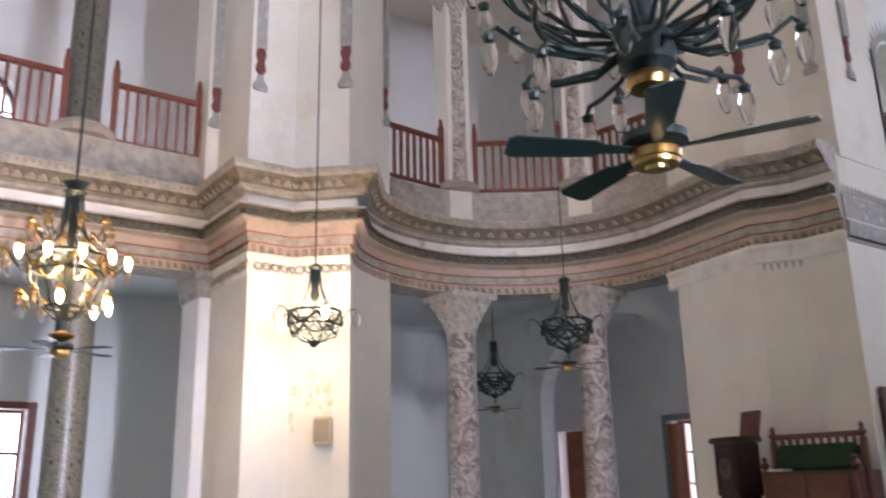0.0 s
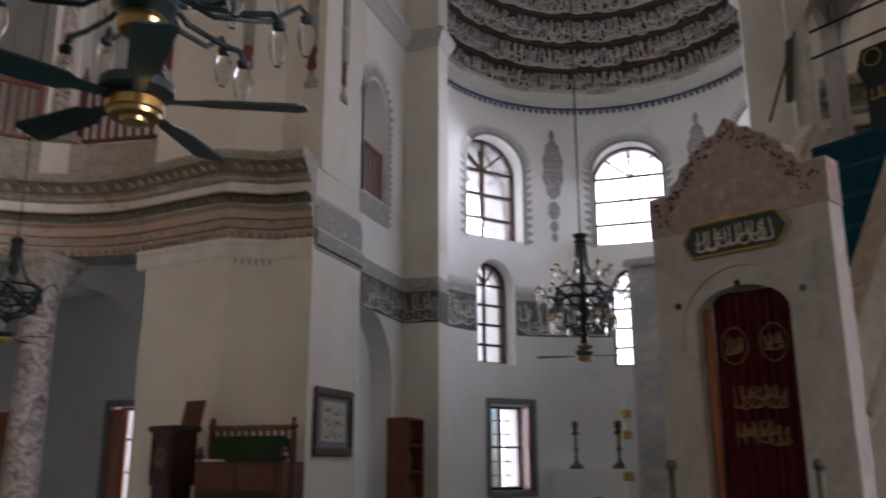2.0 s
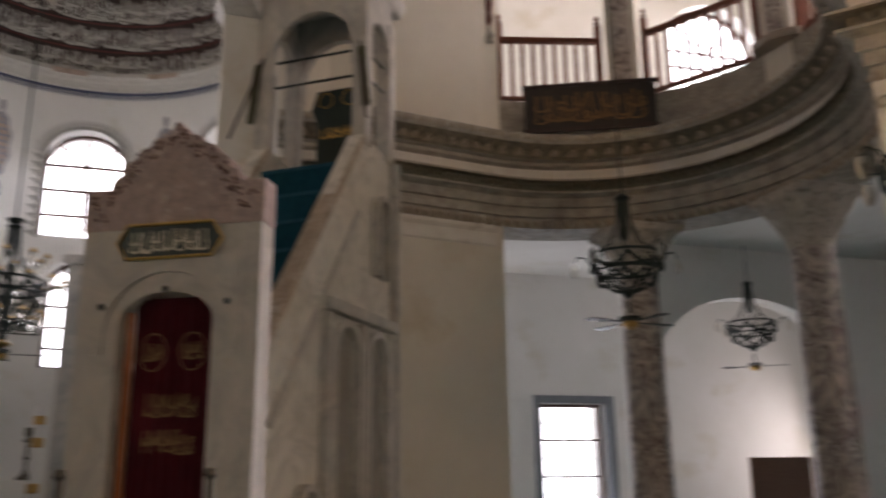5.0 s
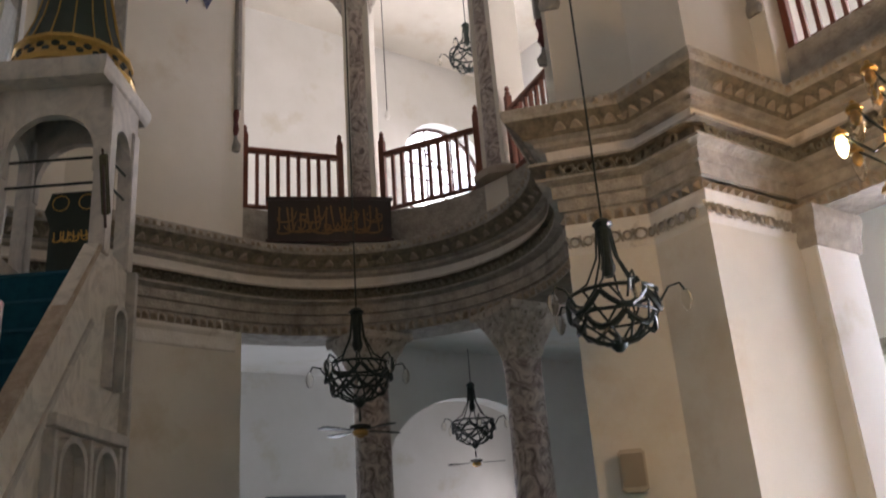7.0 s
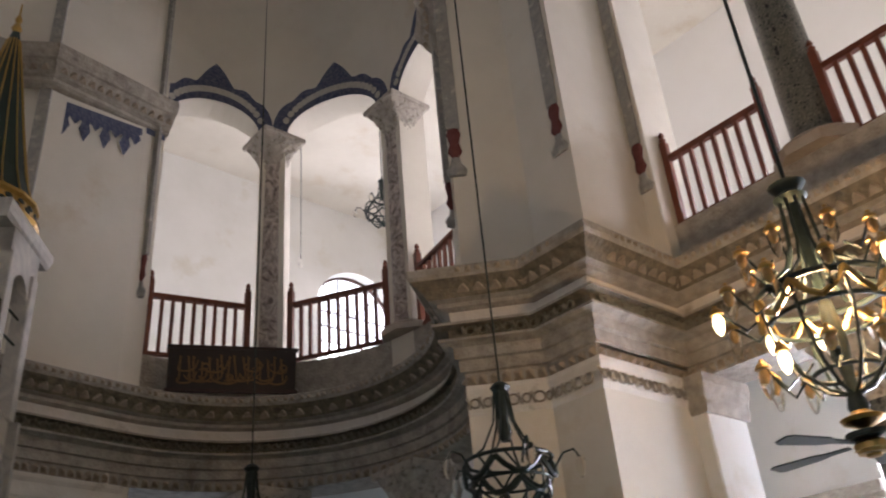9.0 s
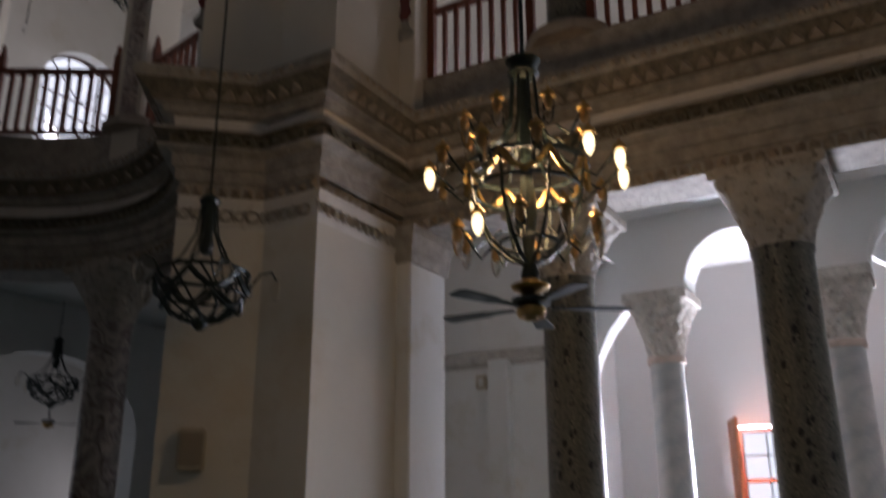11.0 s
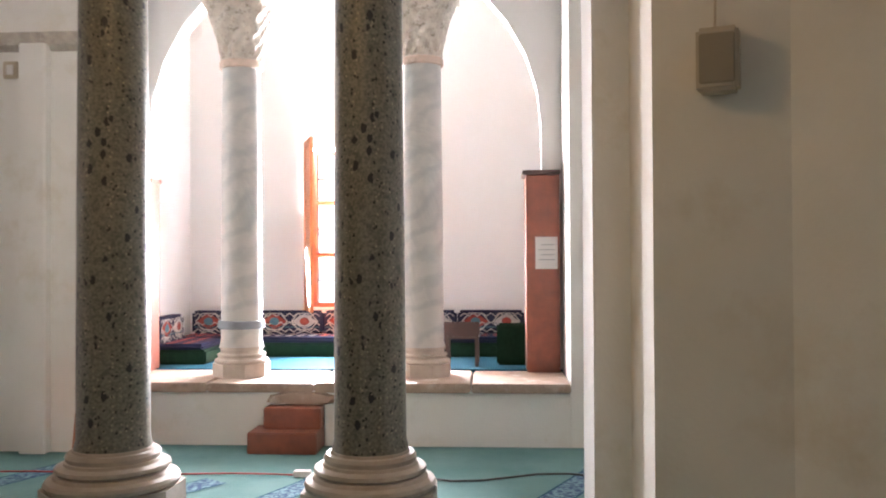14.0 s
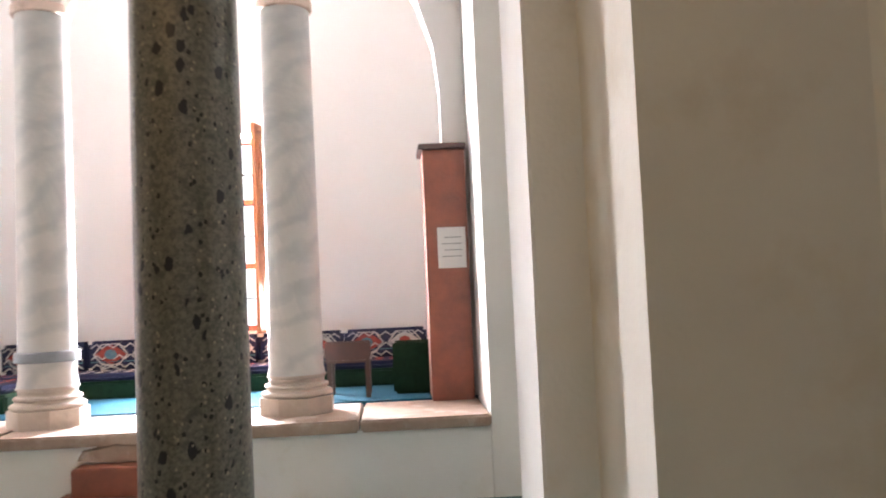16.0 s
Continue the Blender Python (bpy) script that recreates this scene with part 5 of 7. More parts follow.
def apse_strip(d0, d1, z0, z1, mat, name, label, d=0.006):
    bm = bmesh.new()
    n = max(2, int(abs(d1 - d0) / 3))
    rows = [[bm.verts.new(on_apse(d0 + (d1 - d0) * i / n, z, d)[0]) for z in (z0, z1)] for i in range(n + 1)]
    for a, b in zip(rows, rows[1:]):
        bm.faces.new((a[0], b[0], b[1], a[1]))
    return structure(name, bm, mat, label, "wall ornament")


seed = 10
for d0, d1 in ((180, 151.8), (134.2, 98.8), (81.2, 44.8), (27.2, 0)):
    apse_strip(d0, d1, 3.65, 4.20, BANDGREY, "inscription_band", "grey-green painted band with white flowing letters")
    w = AR * radians(d0 - d1)
    bm = strokes(bmesh.new(), lambda x, z, d0=d0: on_apse(d0 - math.degrees(x / AR), 3.65 + z, 0.008), w, 0.55, int(w * 26), seed, 0.011)
    structure("band_letters", bm, PAINTWHITE, "white flowing letters as plain strokes", "wall ornament")
    seed += 1
    apse_strip(d0, d1, 4.20, 4.32, PAINTGREY, "band_fringe", "grey painted fringe")
    bm = bmesh.new()
    n = int(w / 0.075)
    for i in range(n):
        dg = d0 - (d0 - d1) * (i + 0.5) / n
        e = 0.6
        bm.faces.new([bm.verts.new(on_apse(dg + q, z)[0]) for q, z in ((-e, 4.32), (e, 4.32), (e * .8, 4.38), (0, 4.45), (-e * .8, 4.38))])
    structure("painted_fringe", bm, PAINTGREY, "row of small grey painted leaves", "wall ornament")
for deg in (143, 90, 36):
    bm = bmesh.new()
    outline = [(-0.55, 5.1)] + [(-0.55, 5.1 + 1.25 * i / 5) for i in range(1, 6)] + [(-0.55 * math.cos(math.pi * i / 16), 6.35 + 0.52 * math.sin(math.pi * i / 16)) for i in range(1, 16)] + [(0.55, 6.35 - 1.25 * i / 5) for i in range(6)]
    lo = [bm.verts.new(on_apse(deg - math.degrees(x * 1.02 / AR), z)[0]) for x, z in outline]
    hi = [bm.verts.new(on_apse(deg - math.degrees(x * 1.13 / AR), 5.1 + (z - 5.1) * 1.035)[0]) for x, z in outline]
    for i in range(len(outline) - 1):
        bm.faces.new((lo[i], lo[i + 1], hi[i + 1], hi[i]))
    for i in range(len(outline) - 1):
        (x, z), (x2, z2) = outline[i], outline[i + 1]
        for k in (0.0, 0.5):
            p = [(x + (x2 - x) * q, z + (z2 - z) * q) for q in (k + 0.06, k + 0.25, k + 0.44)]
            c = [(p[0][0] * 1.16, p[0][1], 0.045), (p[1][0] * 1.34, p[1][1], 0.10), (p[2][0] * 1.16, p[2][1], 0.045), (p[1][0] * 1.14, p[1][1], 0.038)]
            bm.faces.new([bm.verts.new(on_apse(deg - math.degrees(a / AR), 5.1 + (b - 5.1) * (1 + e))[0]) for a, b, e in c])
    structure("window_border", bm, PAINTGREY, "grey painted border with a leaf fringe round the apse window", "wall ornament")
for deg in (118, 63):
    bm = bmesh.new()
    for zc, hh, ww in ((6.42, 0.52, 0.17), (5.72, 0.16, 0.10), (5.45, 0.10, 0.07), (5.27, 0.08, 0.05), (7.02, 0.10, 0.045)):
        ring_pts = [(ww * math.sin(2 * math.pi * i / 20) * (1 + 0.12 * math.cos(i * math.pi)), zc + hh * math.cos(2 * math.pi * i / 20)) for i in range(20)]
        bm.faces.new([bm.verts.new(on_apse(deg - math.degrees(a / AR), b)[0]) for a, b in ring_pts])
    structure("painted_medallion", bm, MEDALBLUE, "blue-grey painted leafy medallion between the apse windows", "wall ornament")
    bm = bmesh.new()
    for i in range(9):
        for e in (-1, 0, 1):
            zc = 6.04 + 0.095 * i
            ww = 0.042 if e else 0.03
            off = e * 0.085 * math.sqrt(max(0, 1 - ((zc - 6.42) / 0.46) ** 2))
            if e and abs(zc - 6.42) > 0.36:
                continue
            pts = [(off + ww * math.sin(math.pi * k / 4), zc + 0.034 * math.cos(math.pi * k / 4)) for k in range(8)]
            bm.faces.new([bm.verts.new(on_apse(deg - math.degrees(a / AR), b, 0.009)[0]) for a, b in pts])
    structure("medallion_flowers", bm, PINK, "faded pink flowers painted on the medallion", "wall ornament")
arc = [(AX + AR * math.cos(radians(a)), AY + AR * math.sin(radians(a))) for a in range(180, -1, -6)]
cornice = [(-0.2, 7.54), (0.0, 7.54), (0.02, 7.55), (0.03, 7.58), (0.05, 7.63), (0.08, 7.66), (0.10, 7.70), (0.13, 7.73), (0.13, 7.80), (-0.2, 7.82)]
structure("apse_cornice", sweep([(-2.53, 7.55), (-2.53, 9.6), (-2.06, 9.6), (-2.06, 10.0)] + arc[1:-1] + [(2.06, 10.0), (2.06, 9.6), (2.53, 9.6), (2.53, 7.55)], cornice, -1), [PAINTWHITE], "white moulded cornice at the foot of the half dome", "cornice")
apse_strip(180, 0, 7.475, 7.525, PAINTBLUE, "cornice_fringe", "blue painted fringe under the cornice")
bm = bmesh.new()
for i in range(72):
    bm.faces.new([bm.verts.new(on_apse(178.75 - 2.5 * i + q, z)[0]) for q, z in ((-0.95, 7.47), (-0.75, 7.43), (0, 7.385), (0.75, 7.43), (0.95, 7.47))])
structure("cornice_scallops", bm, PAINTBLUE, "row of small blue painted scallops under the cornice", "wall ornament")
for i, d0 in enumerate((172, 140, 104, 70, 36)):
    apse_strip(d0, d0 - 12, 7.70, 7.79, PINK, "cornice_patch", "faded pink patch on the cornice", 0.135)


def on_dome(x, z):
    az, el = math.pi - x, z
    n = Vector((math.cos(el) * math.cos(az), math.cos(el) * math.sin(az), math.sin(el)))
    return Vector((AX, AY, 7.67)) + n * 2.465, -n


for k, (e0, e1) in enumerate(((0.05, 0.20), (0.215, 0.37), (0.385, 0.56), (0.575, 0.76))):
    bm = strokes(bmesh.new(), lambda x, z, e0=e0: on_dome(x, e0 + z), math.pi, e1 - e0, 270, 40 + k, 0.0056)
    structure("dome_letters", bm, PAINTWHITE, "white flowing letters on the half dome as plain strokes", "wall ornament")
    bm = bmesh.new()
    lo = [bm.verts.new(on_dome(math.pi * i / 40, e1 + 0.003)[0]) for i in range(41)]
    hi = [bm.verts.new(on_dome(math.pi * i / 40, e1 + 0.013)[0]) for i in range(41)]
    for i in range(40):
        bm.faces.new((lo[i], lo[i + 1], hi[i + 1], hi[i]))
    structure("dome_line", bm, PAINTRED, "dull red painted line on the half dome", "wall ornament")
# side walls of the apse bay: dark band and shoulder band
for sx in (1, -1):
    for x0, x1, y0, y1 in ((2.537, 2.542, 8.21, 9.58), (2.045, 2.53, 9.588, 9.595), (2.032, 2.038, 9.61, 9.99)):
        a, b = sorted((sx * x0, sx * x1))
        structure("inscription_band", box(a, b, y0, y1, 3.55, 3.98), BANDGREY, "grey-green painted band on the apse shoulder", "wall ornament")
        structure("band_fringe", box(a, b, y0, y1, 3.99, 4.16), PAINTGREY, "grey painted fringe", "wall ornament")
        if b - a > 0.2:
            bm = strokes(bmesh.new(), flat(a, y0 - 0.002, 3.55), b - a, 0.43, int((b - a) * 30), 90 + sx, 0.010)
            structure("band_letters", bm, PAINTWHITE, "white flowing letters as plain strokes", "wall ornament")
    bm = bmesh.new()
    strokes(bm, flat(sx * 2.536, 8.24, 3.55, -sx, 0, 0, 1), 1.32, 0.43, 40, 77, 0.010)
    structure("band_letters", bm, PAINTWHITE, "white flowing letters as plain strokes", "wall ornament")
    bm = bmesh.new()
    for i in range(24):
        t0, t1 = math.pi * i / 24, math.pi * (i + 1) / 24
        q = []
        for tt, rr in ((t0, 0.39), (t1, 0.39), (t1, 0.47), (t0, 0.47)):
            q.append(bm.verts.new((sx * 2.292, 8.025 - rr * math.cos(tt), 5.72 + rr * math.sin(tt) * 1.0)))
        bm.faces.new(q)
    for ya, yb in ((7.56, 7.635), (8.415, 8.49)):
        bm.faces.new([bm.verts.new(p) for p in ((sx * 2.292, ya, 4.6), (sx * 2.292, yb, 4.6), (sx * 2.292, yb, 5.72), (sx * 2.292, ya, 5.72))])
    bm.faces.new([bm.verts.new(p) for p in ((sx * 2.2915, 7.56, 4.60), (sx * 2.2915, 8.49, 4.60), (sx * 2.2915, 8.49, 4.83), (sx * 2.2915, 7.56, 4.83))])
    for i in range(15):
        z = 4.66 + 0.075 * i
        for y, e in ((7.555, -1), (8.495, 1)):
            if e > 0:
                bm.faces.new([bm.verts.new((sx * 2.292, y + a * 0.085, z + b)) for a, b in ((0, -0.03), (1, 0.01), (0.5, 0.02), (0, 0.03))])
    for i in range(1, 16):
        tt = math.pi * i / 16
        bm.faces.new([bm.verts.new((sx * 2.292, 8.025 - r * math.cos(tt + q), 5.72 + r * math.sin(tt + q))) for r, q in ((0.472, -0.07), (0.60, 0.02), (0.472, 0.07))])
    border = structure("gallery_window_border", bm, PAINTGREY, "grey painted border round the gallery window", "wall ornament")
    border.matrix_basis = Matrix.Translation((sx * 0.248, 0.57, -1.28)) @ Matrix.Diagonal((1, 1, 1.3, 1))

# ---- apse furniture ----
o = thing("stone_bench", pose(-0.45, 12.05, 0), "low plastered bench wall in the apse", "bench", kind="structure")
part("block", box(-0.62, 0.75, -0.25, 0.42, 0, 1.66, 0.01), PLASTER_WHITE, o)
MIH = thing("prayer_niche", pose(0.95, 11.75, 0, 0, 0, -12), "tall grey marble prayer niche set against the apse wall", "niche", kind="structure")
part("body", box(-0.72, 0.72, -0.2, 0.35, 0, 4.55, 0.01), MARBLE, MIH)
for z0, z1 in ((0.2, 1.2), (1.35, 2.4), (2.55, 3.4), (3.55, 4.4)):
    part("panel", box(-0.66, -0.1, -0.215, -0.19, z0, z1, 0.006), VEINGREY, MIH)
part("cornice", box(-0.78, 0.78, -0.27, 0.35, 4.55, 4.68, 0.02), MARBLE, MIH)


def candlestick(at, h, r, label, mat=BRASS):
    o = thing("candlestick", at, label, "candlestick")
    part("stem", lathe([(r, 0), (r, h * .05), (r * .45, h * .12), (r * .22, h * .2), (r * .22, h * .38), (r * .5, h * .4), (r * .22, h * .44), (r * .2, h * .7), (r * .65, h * .74), (r * .3, h * .8), (r * .5, h * .88), (r * .42, h)], 14), mat, o, smooth=True)
    return o


BRONZE = material("dull_bronze", (0.10, 0.085, 0.06), (0.06, 0.05, 0.04), 12, bump=0.1, rough=0.5, metal=0.7)
candlestick(pose(-0.72, 11.95, 1.66), 0.68, 0.10, "tall dull bronze candlestick on the apse bench", BRONZE)
candlestick(pose(-0.09, 11.95, 1.66), 0.68, 0.11, "dull bronze candlestick on the apse bench", BRONZE)
o = thing("candle_stand", pose(0.14, 11.1, 0), "tall brass and glass candle stand on a dark wooden plinth", "candle stand")
part("plinth", box(-0.2, 0.2, -0.2, 0.2, 0, 1.25, 0.02), DARKWOOD, o)
part("candle", lathe([(0.07, 1.25), (0.07, 1.5), (0.05, 1.5), (0.05, 2.3), (0.07, 2.32), (0.07, 2.4), (0.04, 2.55)], 14), PAPER, o, smooth=True)
for z in (1.5, 2.05, 2.32):
    part("brass_ring", lathe([(0.065, z), (0.075, z + 0.02), (0.075, z + 0.1), (0.065, z + 0.12)], 14), BRASS, o)
o = thing("bookcase", pose(-2.53, 9.05, 0), "tall red-brown wooden bookcase beside the apse shoulder", "bookcase")
for q in ((0, 0.3, 0, 0.02, 0, 2.28), (0, 0.3, 0.5, 0.52, 0, 2.28), (0, 0.02, 0.02, 0.5, 0, 2.28)):
    part("side", box(*q), WOOD, o)
for i in range(8):
    part("shelf", box(0.02, 0.3, 0.02, 0.5, 0.02 + 0.32 * i, 0.045 + 0.32 * i), WOOD, o)
rnd = random.Random(5)
for i in range(3, 7):
    y = 0.04
    while y < 0.4:
        w, h = rnd.uniform(0.02, 0.04), rnd.uniform(0.18, 0.26)
        b = thing("book", pose(-2.50, 9.05 + y, 0.045 + 0.32 * i), "dark bound book on a bookcase shelf", "book", "books on the shelves")
        part("cover", box(0, 0.2, 0, w, 0, h, 0.003), (DARKWOOD, WOOD, BLACKGREEN)[rnd.randrange(3)], b)
        y += w + 0.004 + (0.05 if rnd.random() < 0.15 else 0)

# ---- pulpit with its gate, stairs and tower ----
PM = pose(1.68, 4.106, 0.541, 0, 0, -35.95) @ Matrix.Scale(0.686, 4)      # x to the gate's side, y up the stairs
PF = -0.788      # the floor in the pulpit's own measure
GATE = Matrix.Translation((0.88, 0, 0)) @ pose(0, 0, 0, 0, 0, 8.1) @ Matrix.Diagonal((0.877, 1, 1, 1)) @ Matrix.Translation((-0.88, 0, 0))      # the gate stands a little askew to the stairs
o = thing("pulpit", PM, "tall pale marble pulpit with curtained gate, blue stairs and spire", "pulpit")
ln = lambda u, w: (-0.88 + u, w)
part("gate", wall(ln, 1.76, PF, 3.62, 0.24, [(0.41, 1.33, PF, 2.85, 0.24)]), GATESTONE, o, "marble gate with a low arch", at=GATE)
part("gate_moulding", wall(lambda u, w: (-0.70 + u, -0.02 + w), 1.40, 2.6, 3.36, 0.03, [(0.10, 1.30, 2.6, 2.75, 0.50)]), GATESTONE, o, at=GATE)
m = bmesh.new()
top = [(-0.90, 3.62), (0.90, 3.62), (0.90, 3.98), (0.66, 3.97), (0.63, 4.06), (0.55, 4.10), (0.52, 4.19), (0.42, 4.23), (0.38, 4.30), (0.28, 4.33), (0.22, 4.40), (0.12, 4.41), (0.06, 4.48), (0.0, 4.54)]
top += [(-x, z) for x, z in reversed(top[2:-1])]
fr = [m.verts.new((x, -0.01, z)) for x, z in top]
bk = [m.verts.new((x, 0.22, z)) for x, z in top]
m.faces.new(fr), m.faces.new(list(reversed(bk)))
for i in range(len(top)):
    m.faces.new((fr[i], fr[(i + 1) % len(top)], bk[(i + 1) % len(top)], bk[i]))
split_faces(m)
crest = part("crest", m, CRESTSTONE, o, "pinkish carved crest with a leafy outline", at=GATE)
rnd = random.Random(9)
m = bmesh.new()
for x, z in [(a[0] * 0.93, a[1] - 0.07) for a in top[3:]] + [(-0.8, 3.85), (0.8, 3.85), (-0.72, 3.75), (0.72, 3.78), (0.6, 3.88), (-0.6, 3.88)]:
    for k in range(4):
        add_lathe(m, [(0.018, -0.012), (0.012, 0.012)], 5, pose(x + rnd.uniform(-.06, .06), -0.012, z + rnd.uniform(-.05, .04), 90))
part("carved_leaves", m, CREVICE, crest, "dark carved leaf spots")
m = bmesh.new()
m.faces.new([m.verts.new((x, -0.03, 3.5 + z)) for x, z in ((-0.52, 0), (-0.42, -0.14), (0.42, -0.14), (0.52, 0), (0.42, 0.14), (-0.42, 0.14))])
sign = part("sign", m, BLACKGREEN, o, "dark green sign with golden flowing letters", at=GATE)
m = tube([(x, -0.035, 3.5 + z) for x, z in ((-0.52, 0), (-0.42, -0.14), (0.42, -0.14), (0.52, 0), (0.42, 0.14), (-0.42, 0.14))], 0.014, 6, True)
part("rim", m, GOLD, sign)
part("letters", strokes(bmesh.new(), flat(-0.40, -0.034, 3.39), 0.8, 0.22, 34, 6, 0.008), PARCH, sign)
for x, z in ((-0.62, 2.98), (0.0, 3.10), (0.60, 2.98)):
    part("hook", lathe([(0.02, 0), (0.03, 0.02), (0.015, 0.05)], 8, pose(x, -0.02, z, 90)), IRON, o, at=GATE)
m = bmesh.new()
rows = []
for i in range(41):
    x = -0.36 + 0.80 * i / 40
    y = 0.12 + 0.014 * math.sin(i * 1.3) + 0.006 * math.sin(i * 3.1)
    rows.append([m.verts.new((x, y, z)) for z in (PF + 0.03, 0.6, 1.8, 3.06)])
for a, b in zip(rows, rows[1:]):
    for j in range(3):
        m.faces.new((a[j], b[j], b[j + 1], a[j + 1]))
cur = part("curtain", m, REDVELVET, o, "dark red velvet curtain with gold embroidery", True, at=GATE)
for cx in (-0.16, 0.22):
    part("roundel", tube([(cx + 0.13 * math.cos(k * math.pi / 8), 0.095, 2.62 + 0.15 * math.sin(k * math.pi / 8)) for k in range(16)], 0.006, 5, True), EMB, cur)
    part("roundel_letters", strokes(bmesh.new(), flat(cx - 0.09, 0.10, 2.54), 0.18, 0.17, 12, int(cx * 100) + 50, 0.008), EMB, cur)
for z, sd in ((2.10, 1), (1.82, 2)):
    part("embroidered_letters", strokes(bmesh.new(), flat(-0.22, 0.10, z), 0.52, 0.22, 30, sd, 0.007), EMB, cur)
m = bmesh.new()
for k in range(7):
    a = radians(40 + 100 * k / 6)
    add_tube(m, [(0.03, 0.10, 0.95), (0.03 + 0.22 * math.cos(a), 0.10, 0.95 + 0.40 * math.sin(a))], 0.006, 5)
    add_lathe(m, [(0.025, -0.004), (0.02, 0.004)], 8, pose(0.03 + 0.23 * math.cos(a), 0.10, 0.95 + 0.42 * math.sin(a), 90))
part("embroidered_spray", m, EMB, cur)
part("curtain_edge", box(-0.44, -0.37, 0.08, 0.12, PF, 2.95, 0.01), ORANGEWOOD, o, "yellow-brown door edge beside the curtain", at=GATE)
# stairs
n = 16
for i in range(n):
    y0, z1 = 0.30 + 2.05 * i / n, PF + 0.25 + 5.49 * (i + 1) / n
    st = part("step", box(-0.52, 0.52, y0, y0 + 2.05 / n + 0.06, PF if i == 0 else z1 - 0.40, z1 - 0.02, 0.0), MARBLE, o)
    part("carpet", box(-0.50, 0.50, y0 - 0.012, y0 + 2.05 / n, z1 - 0.35, z1, 0.004), BLUECARPET, st, "blue stair carpet")
    part("nosing", box(-0.50, 0.50, y0 - 0.03, y0 + 0.012, z1 - 0.035, z1 + 0.004, 0.006), NOSING, st, "paler edge of the stair carpet")
for v0, v1 in ((-0.68, -0.52), (0.52, 0.68)):
    m = bmesh.new()
    prof = [(0.24, PF), (3.2, PF), (3.2, 5.2), (2.45, 5.3), (2.3, 5.28), (0.42, 2.62), (0.24, 2.45)]
    lo = [m.verts.new((v0, y, z)) for y, z in prof]
    hi = [m.verts.new((v1, y, z)) for y, z in prof]
    m.faces.new(lo), m.faces.new(list(reversed(hi)))
    for i in range(len(prof)):
        m.faces.new((lo[i], lo[(i + 1) % 7], hi[(i + 1) % 7], hi[i]))
    split_faces(m)
    fl = part("flank", m, FLANK, o, "streaked pale marble flank")
    s = 1 if v0 > 0 else -1
    xa, xb = sorted((s * 0.665, s * 0.79))
    # coping along the stair and mouldings of the flank
    c0, c1 = Vector((0, 0.40, 2.60)), Vector((0, 2.36, 5.27))
    ang = math.degrees(math.atan2(c1.z - c0.z, c1.y - c0.y))
    part("coping", box(-0.10, 0.10, 0, (c1 - c0).length, -0.03, 0.035, 0.01, Matrix.Translation((s * 0.60, c0.y, c0.z)) @ pose(0, 0, 0, ang)), COPING, fl, "worn brown-edged coping")
    part("inner_moulding", box(-0.02, 0.02, 0, 2.9, -0.04, 0.04, 0.01, Matrix.Translation((s * 0.685, 0.55, 2.05)) @ pose(0, 0, 0, ang) ), MARBLE, fl)
    for y0, y1, z0, zt, rise in ((1.62, 2.12, 0.15, 2.75, 0.32), (2.40, 2.88, 0.15, 2.75, 0.32), (1.02, 1.28, 0.1, 1.35, 0.18), (2.62, 2.92, 3.75, 4.45, 0.18)):
        m = bmesh.new()
        pts = [(y0, z0), (y0, zt)] + [((y0 + y1) / 2 - (y1 - y0) / 2 * math.cos(math.pi * k / 10), zt + rise * math.sin(math.pi * k / 10) ** 0.8) for k in range(1, 10)] + [(y1, zt), (y1, z0)]
        outer = [((y - (y0 + y1) / 2) * 1.22 + (y0 + y1) / 2, z + (0.06 if z > z0 else 0)) for y, z in pts]
        q = [[m.verts.new((x, y, z)) for y, z in pp] for x, pp in ((xa, pts), (xa, outer), (xb, outer), (xb, pts))]
        for A, B in ((0, 1), (1, 2), (2, 3), (3, 0)):
            for k in range(len(pts) - 1):
                m.faces.new((q[A][k], q[A][k + 1], q[B][k + 1], q[B][k]))
        part("blind_arch_frame", m, MARBLE, fl)
        # flat panel; its dark colour gives the shade of a deeper arch
        m = bmesh.new()
        m.faces.new([m.verts.new((s * 0.684, y, z)) for y, z in pts])
        split_faces(m)
        part("blind_arch", m, FLANKGREY, fl, "marble panel in an arched frame, darkened as the shade of a deep recess")
    for y in (1.48, 2.26, 2.98, 3.15):
        part("flank_post", box(xa, xb, y - 0.04, y + 0.04, PF, 3.15 if y < 3 else 5.2, 0.006), MARBLE, fl)
    part("flank_band", box(xa, xb, 1.44, 3.2, 3.18, 3.30, 0.008), MARBLE, fl)
# tower
for x in (-0.62, 0.62):
    for y in (2.44, 3.11):
        part("tower_post", box(x - 0.09, x + 0.09, y - 0.09, y + 0.09, 5.2, 7.0, 0.012), MARBLE, o)
for y in (2.36, 3.10):
    part("tower_arch", wall(lambda u, w, y=y: (-0.68 + u, y + w), 1.36, 6.2, 7.32, 0.10, [(0.17, 1.19, 6.2, 6.45, 0.5)]), MARBLE, o)
for x in (-0.68, 0.58):
    part("tower_arch", wall(lambda u, w, x=x: (x + w, 2.36 + u), 0.84, 6.2, 7.32, 0.10, [(0.16, 0.68, 6.2, 6.45, 0.42)]), MARBLE, o)
part("tower_cornice", lathe([(0.95, 7.30), (0.99, 7.36), (1.02, 7.44), (1.02, 7.52), (0.85, 7.54)], 4, pose(0, 2.78, 0, 0, 0, 45)), MARBLE, o)
for z in (6.10, 6.42):
    part("tie_rod", tube([(-0.6, 2.48, z), (0.6, 2.48, z)], 0.016), IRON, o)
    part("tie_rod", tube([(0.62, 2.5, z), (0.62, 3.1, z)], 0.016), IRON, o)
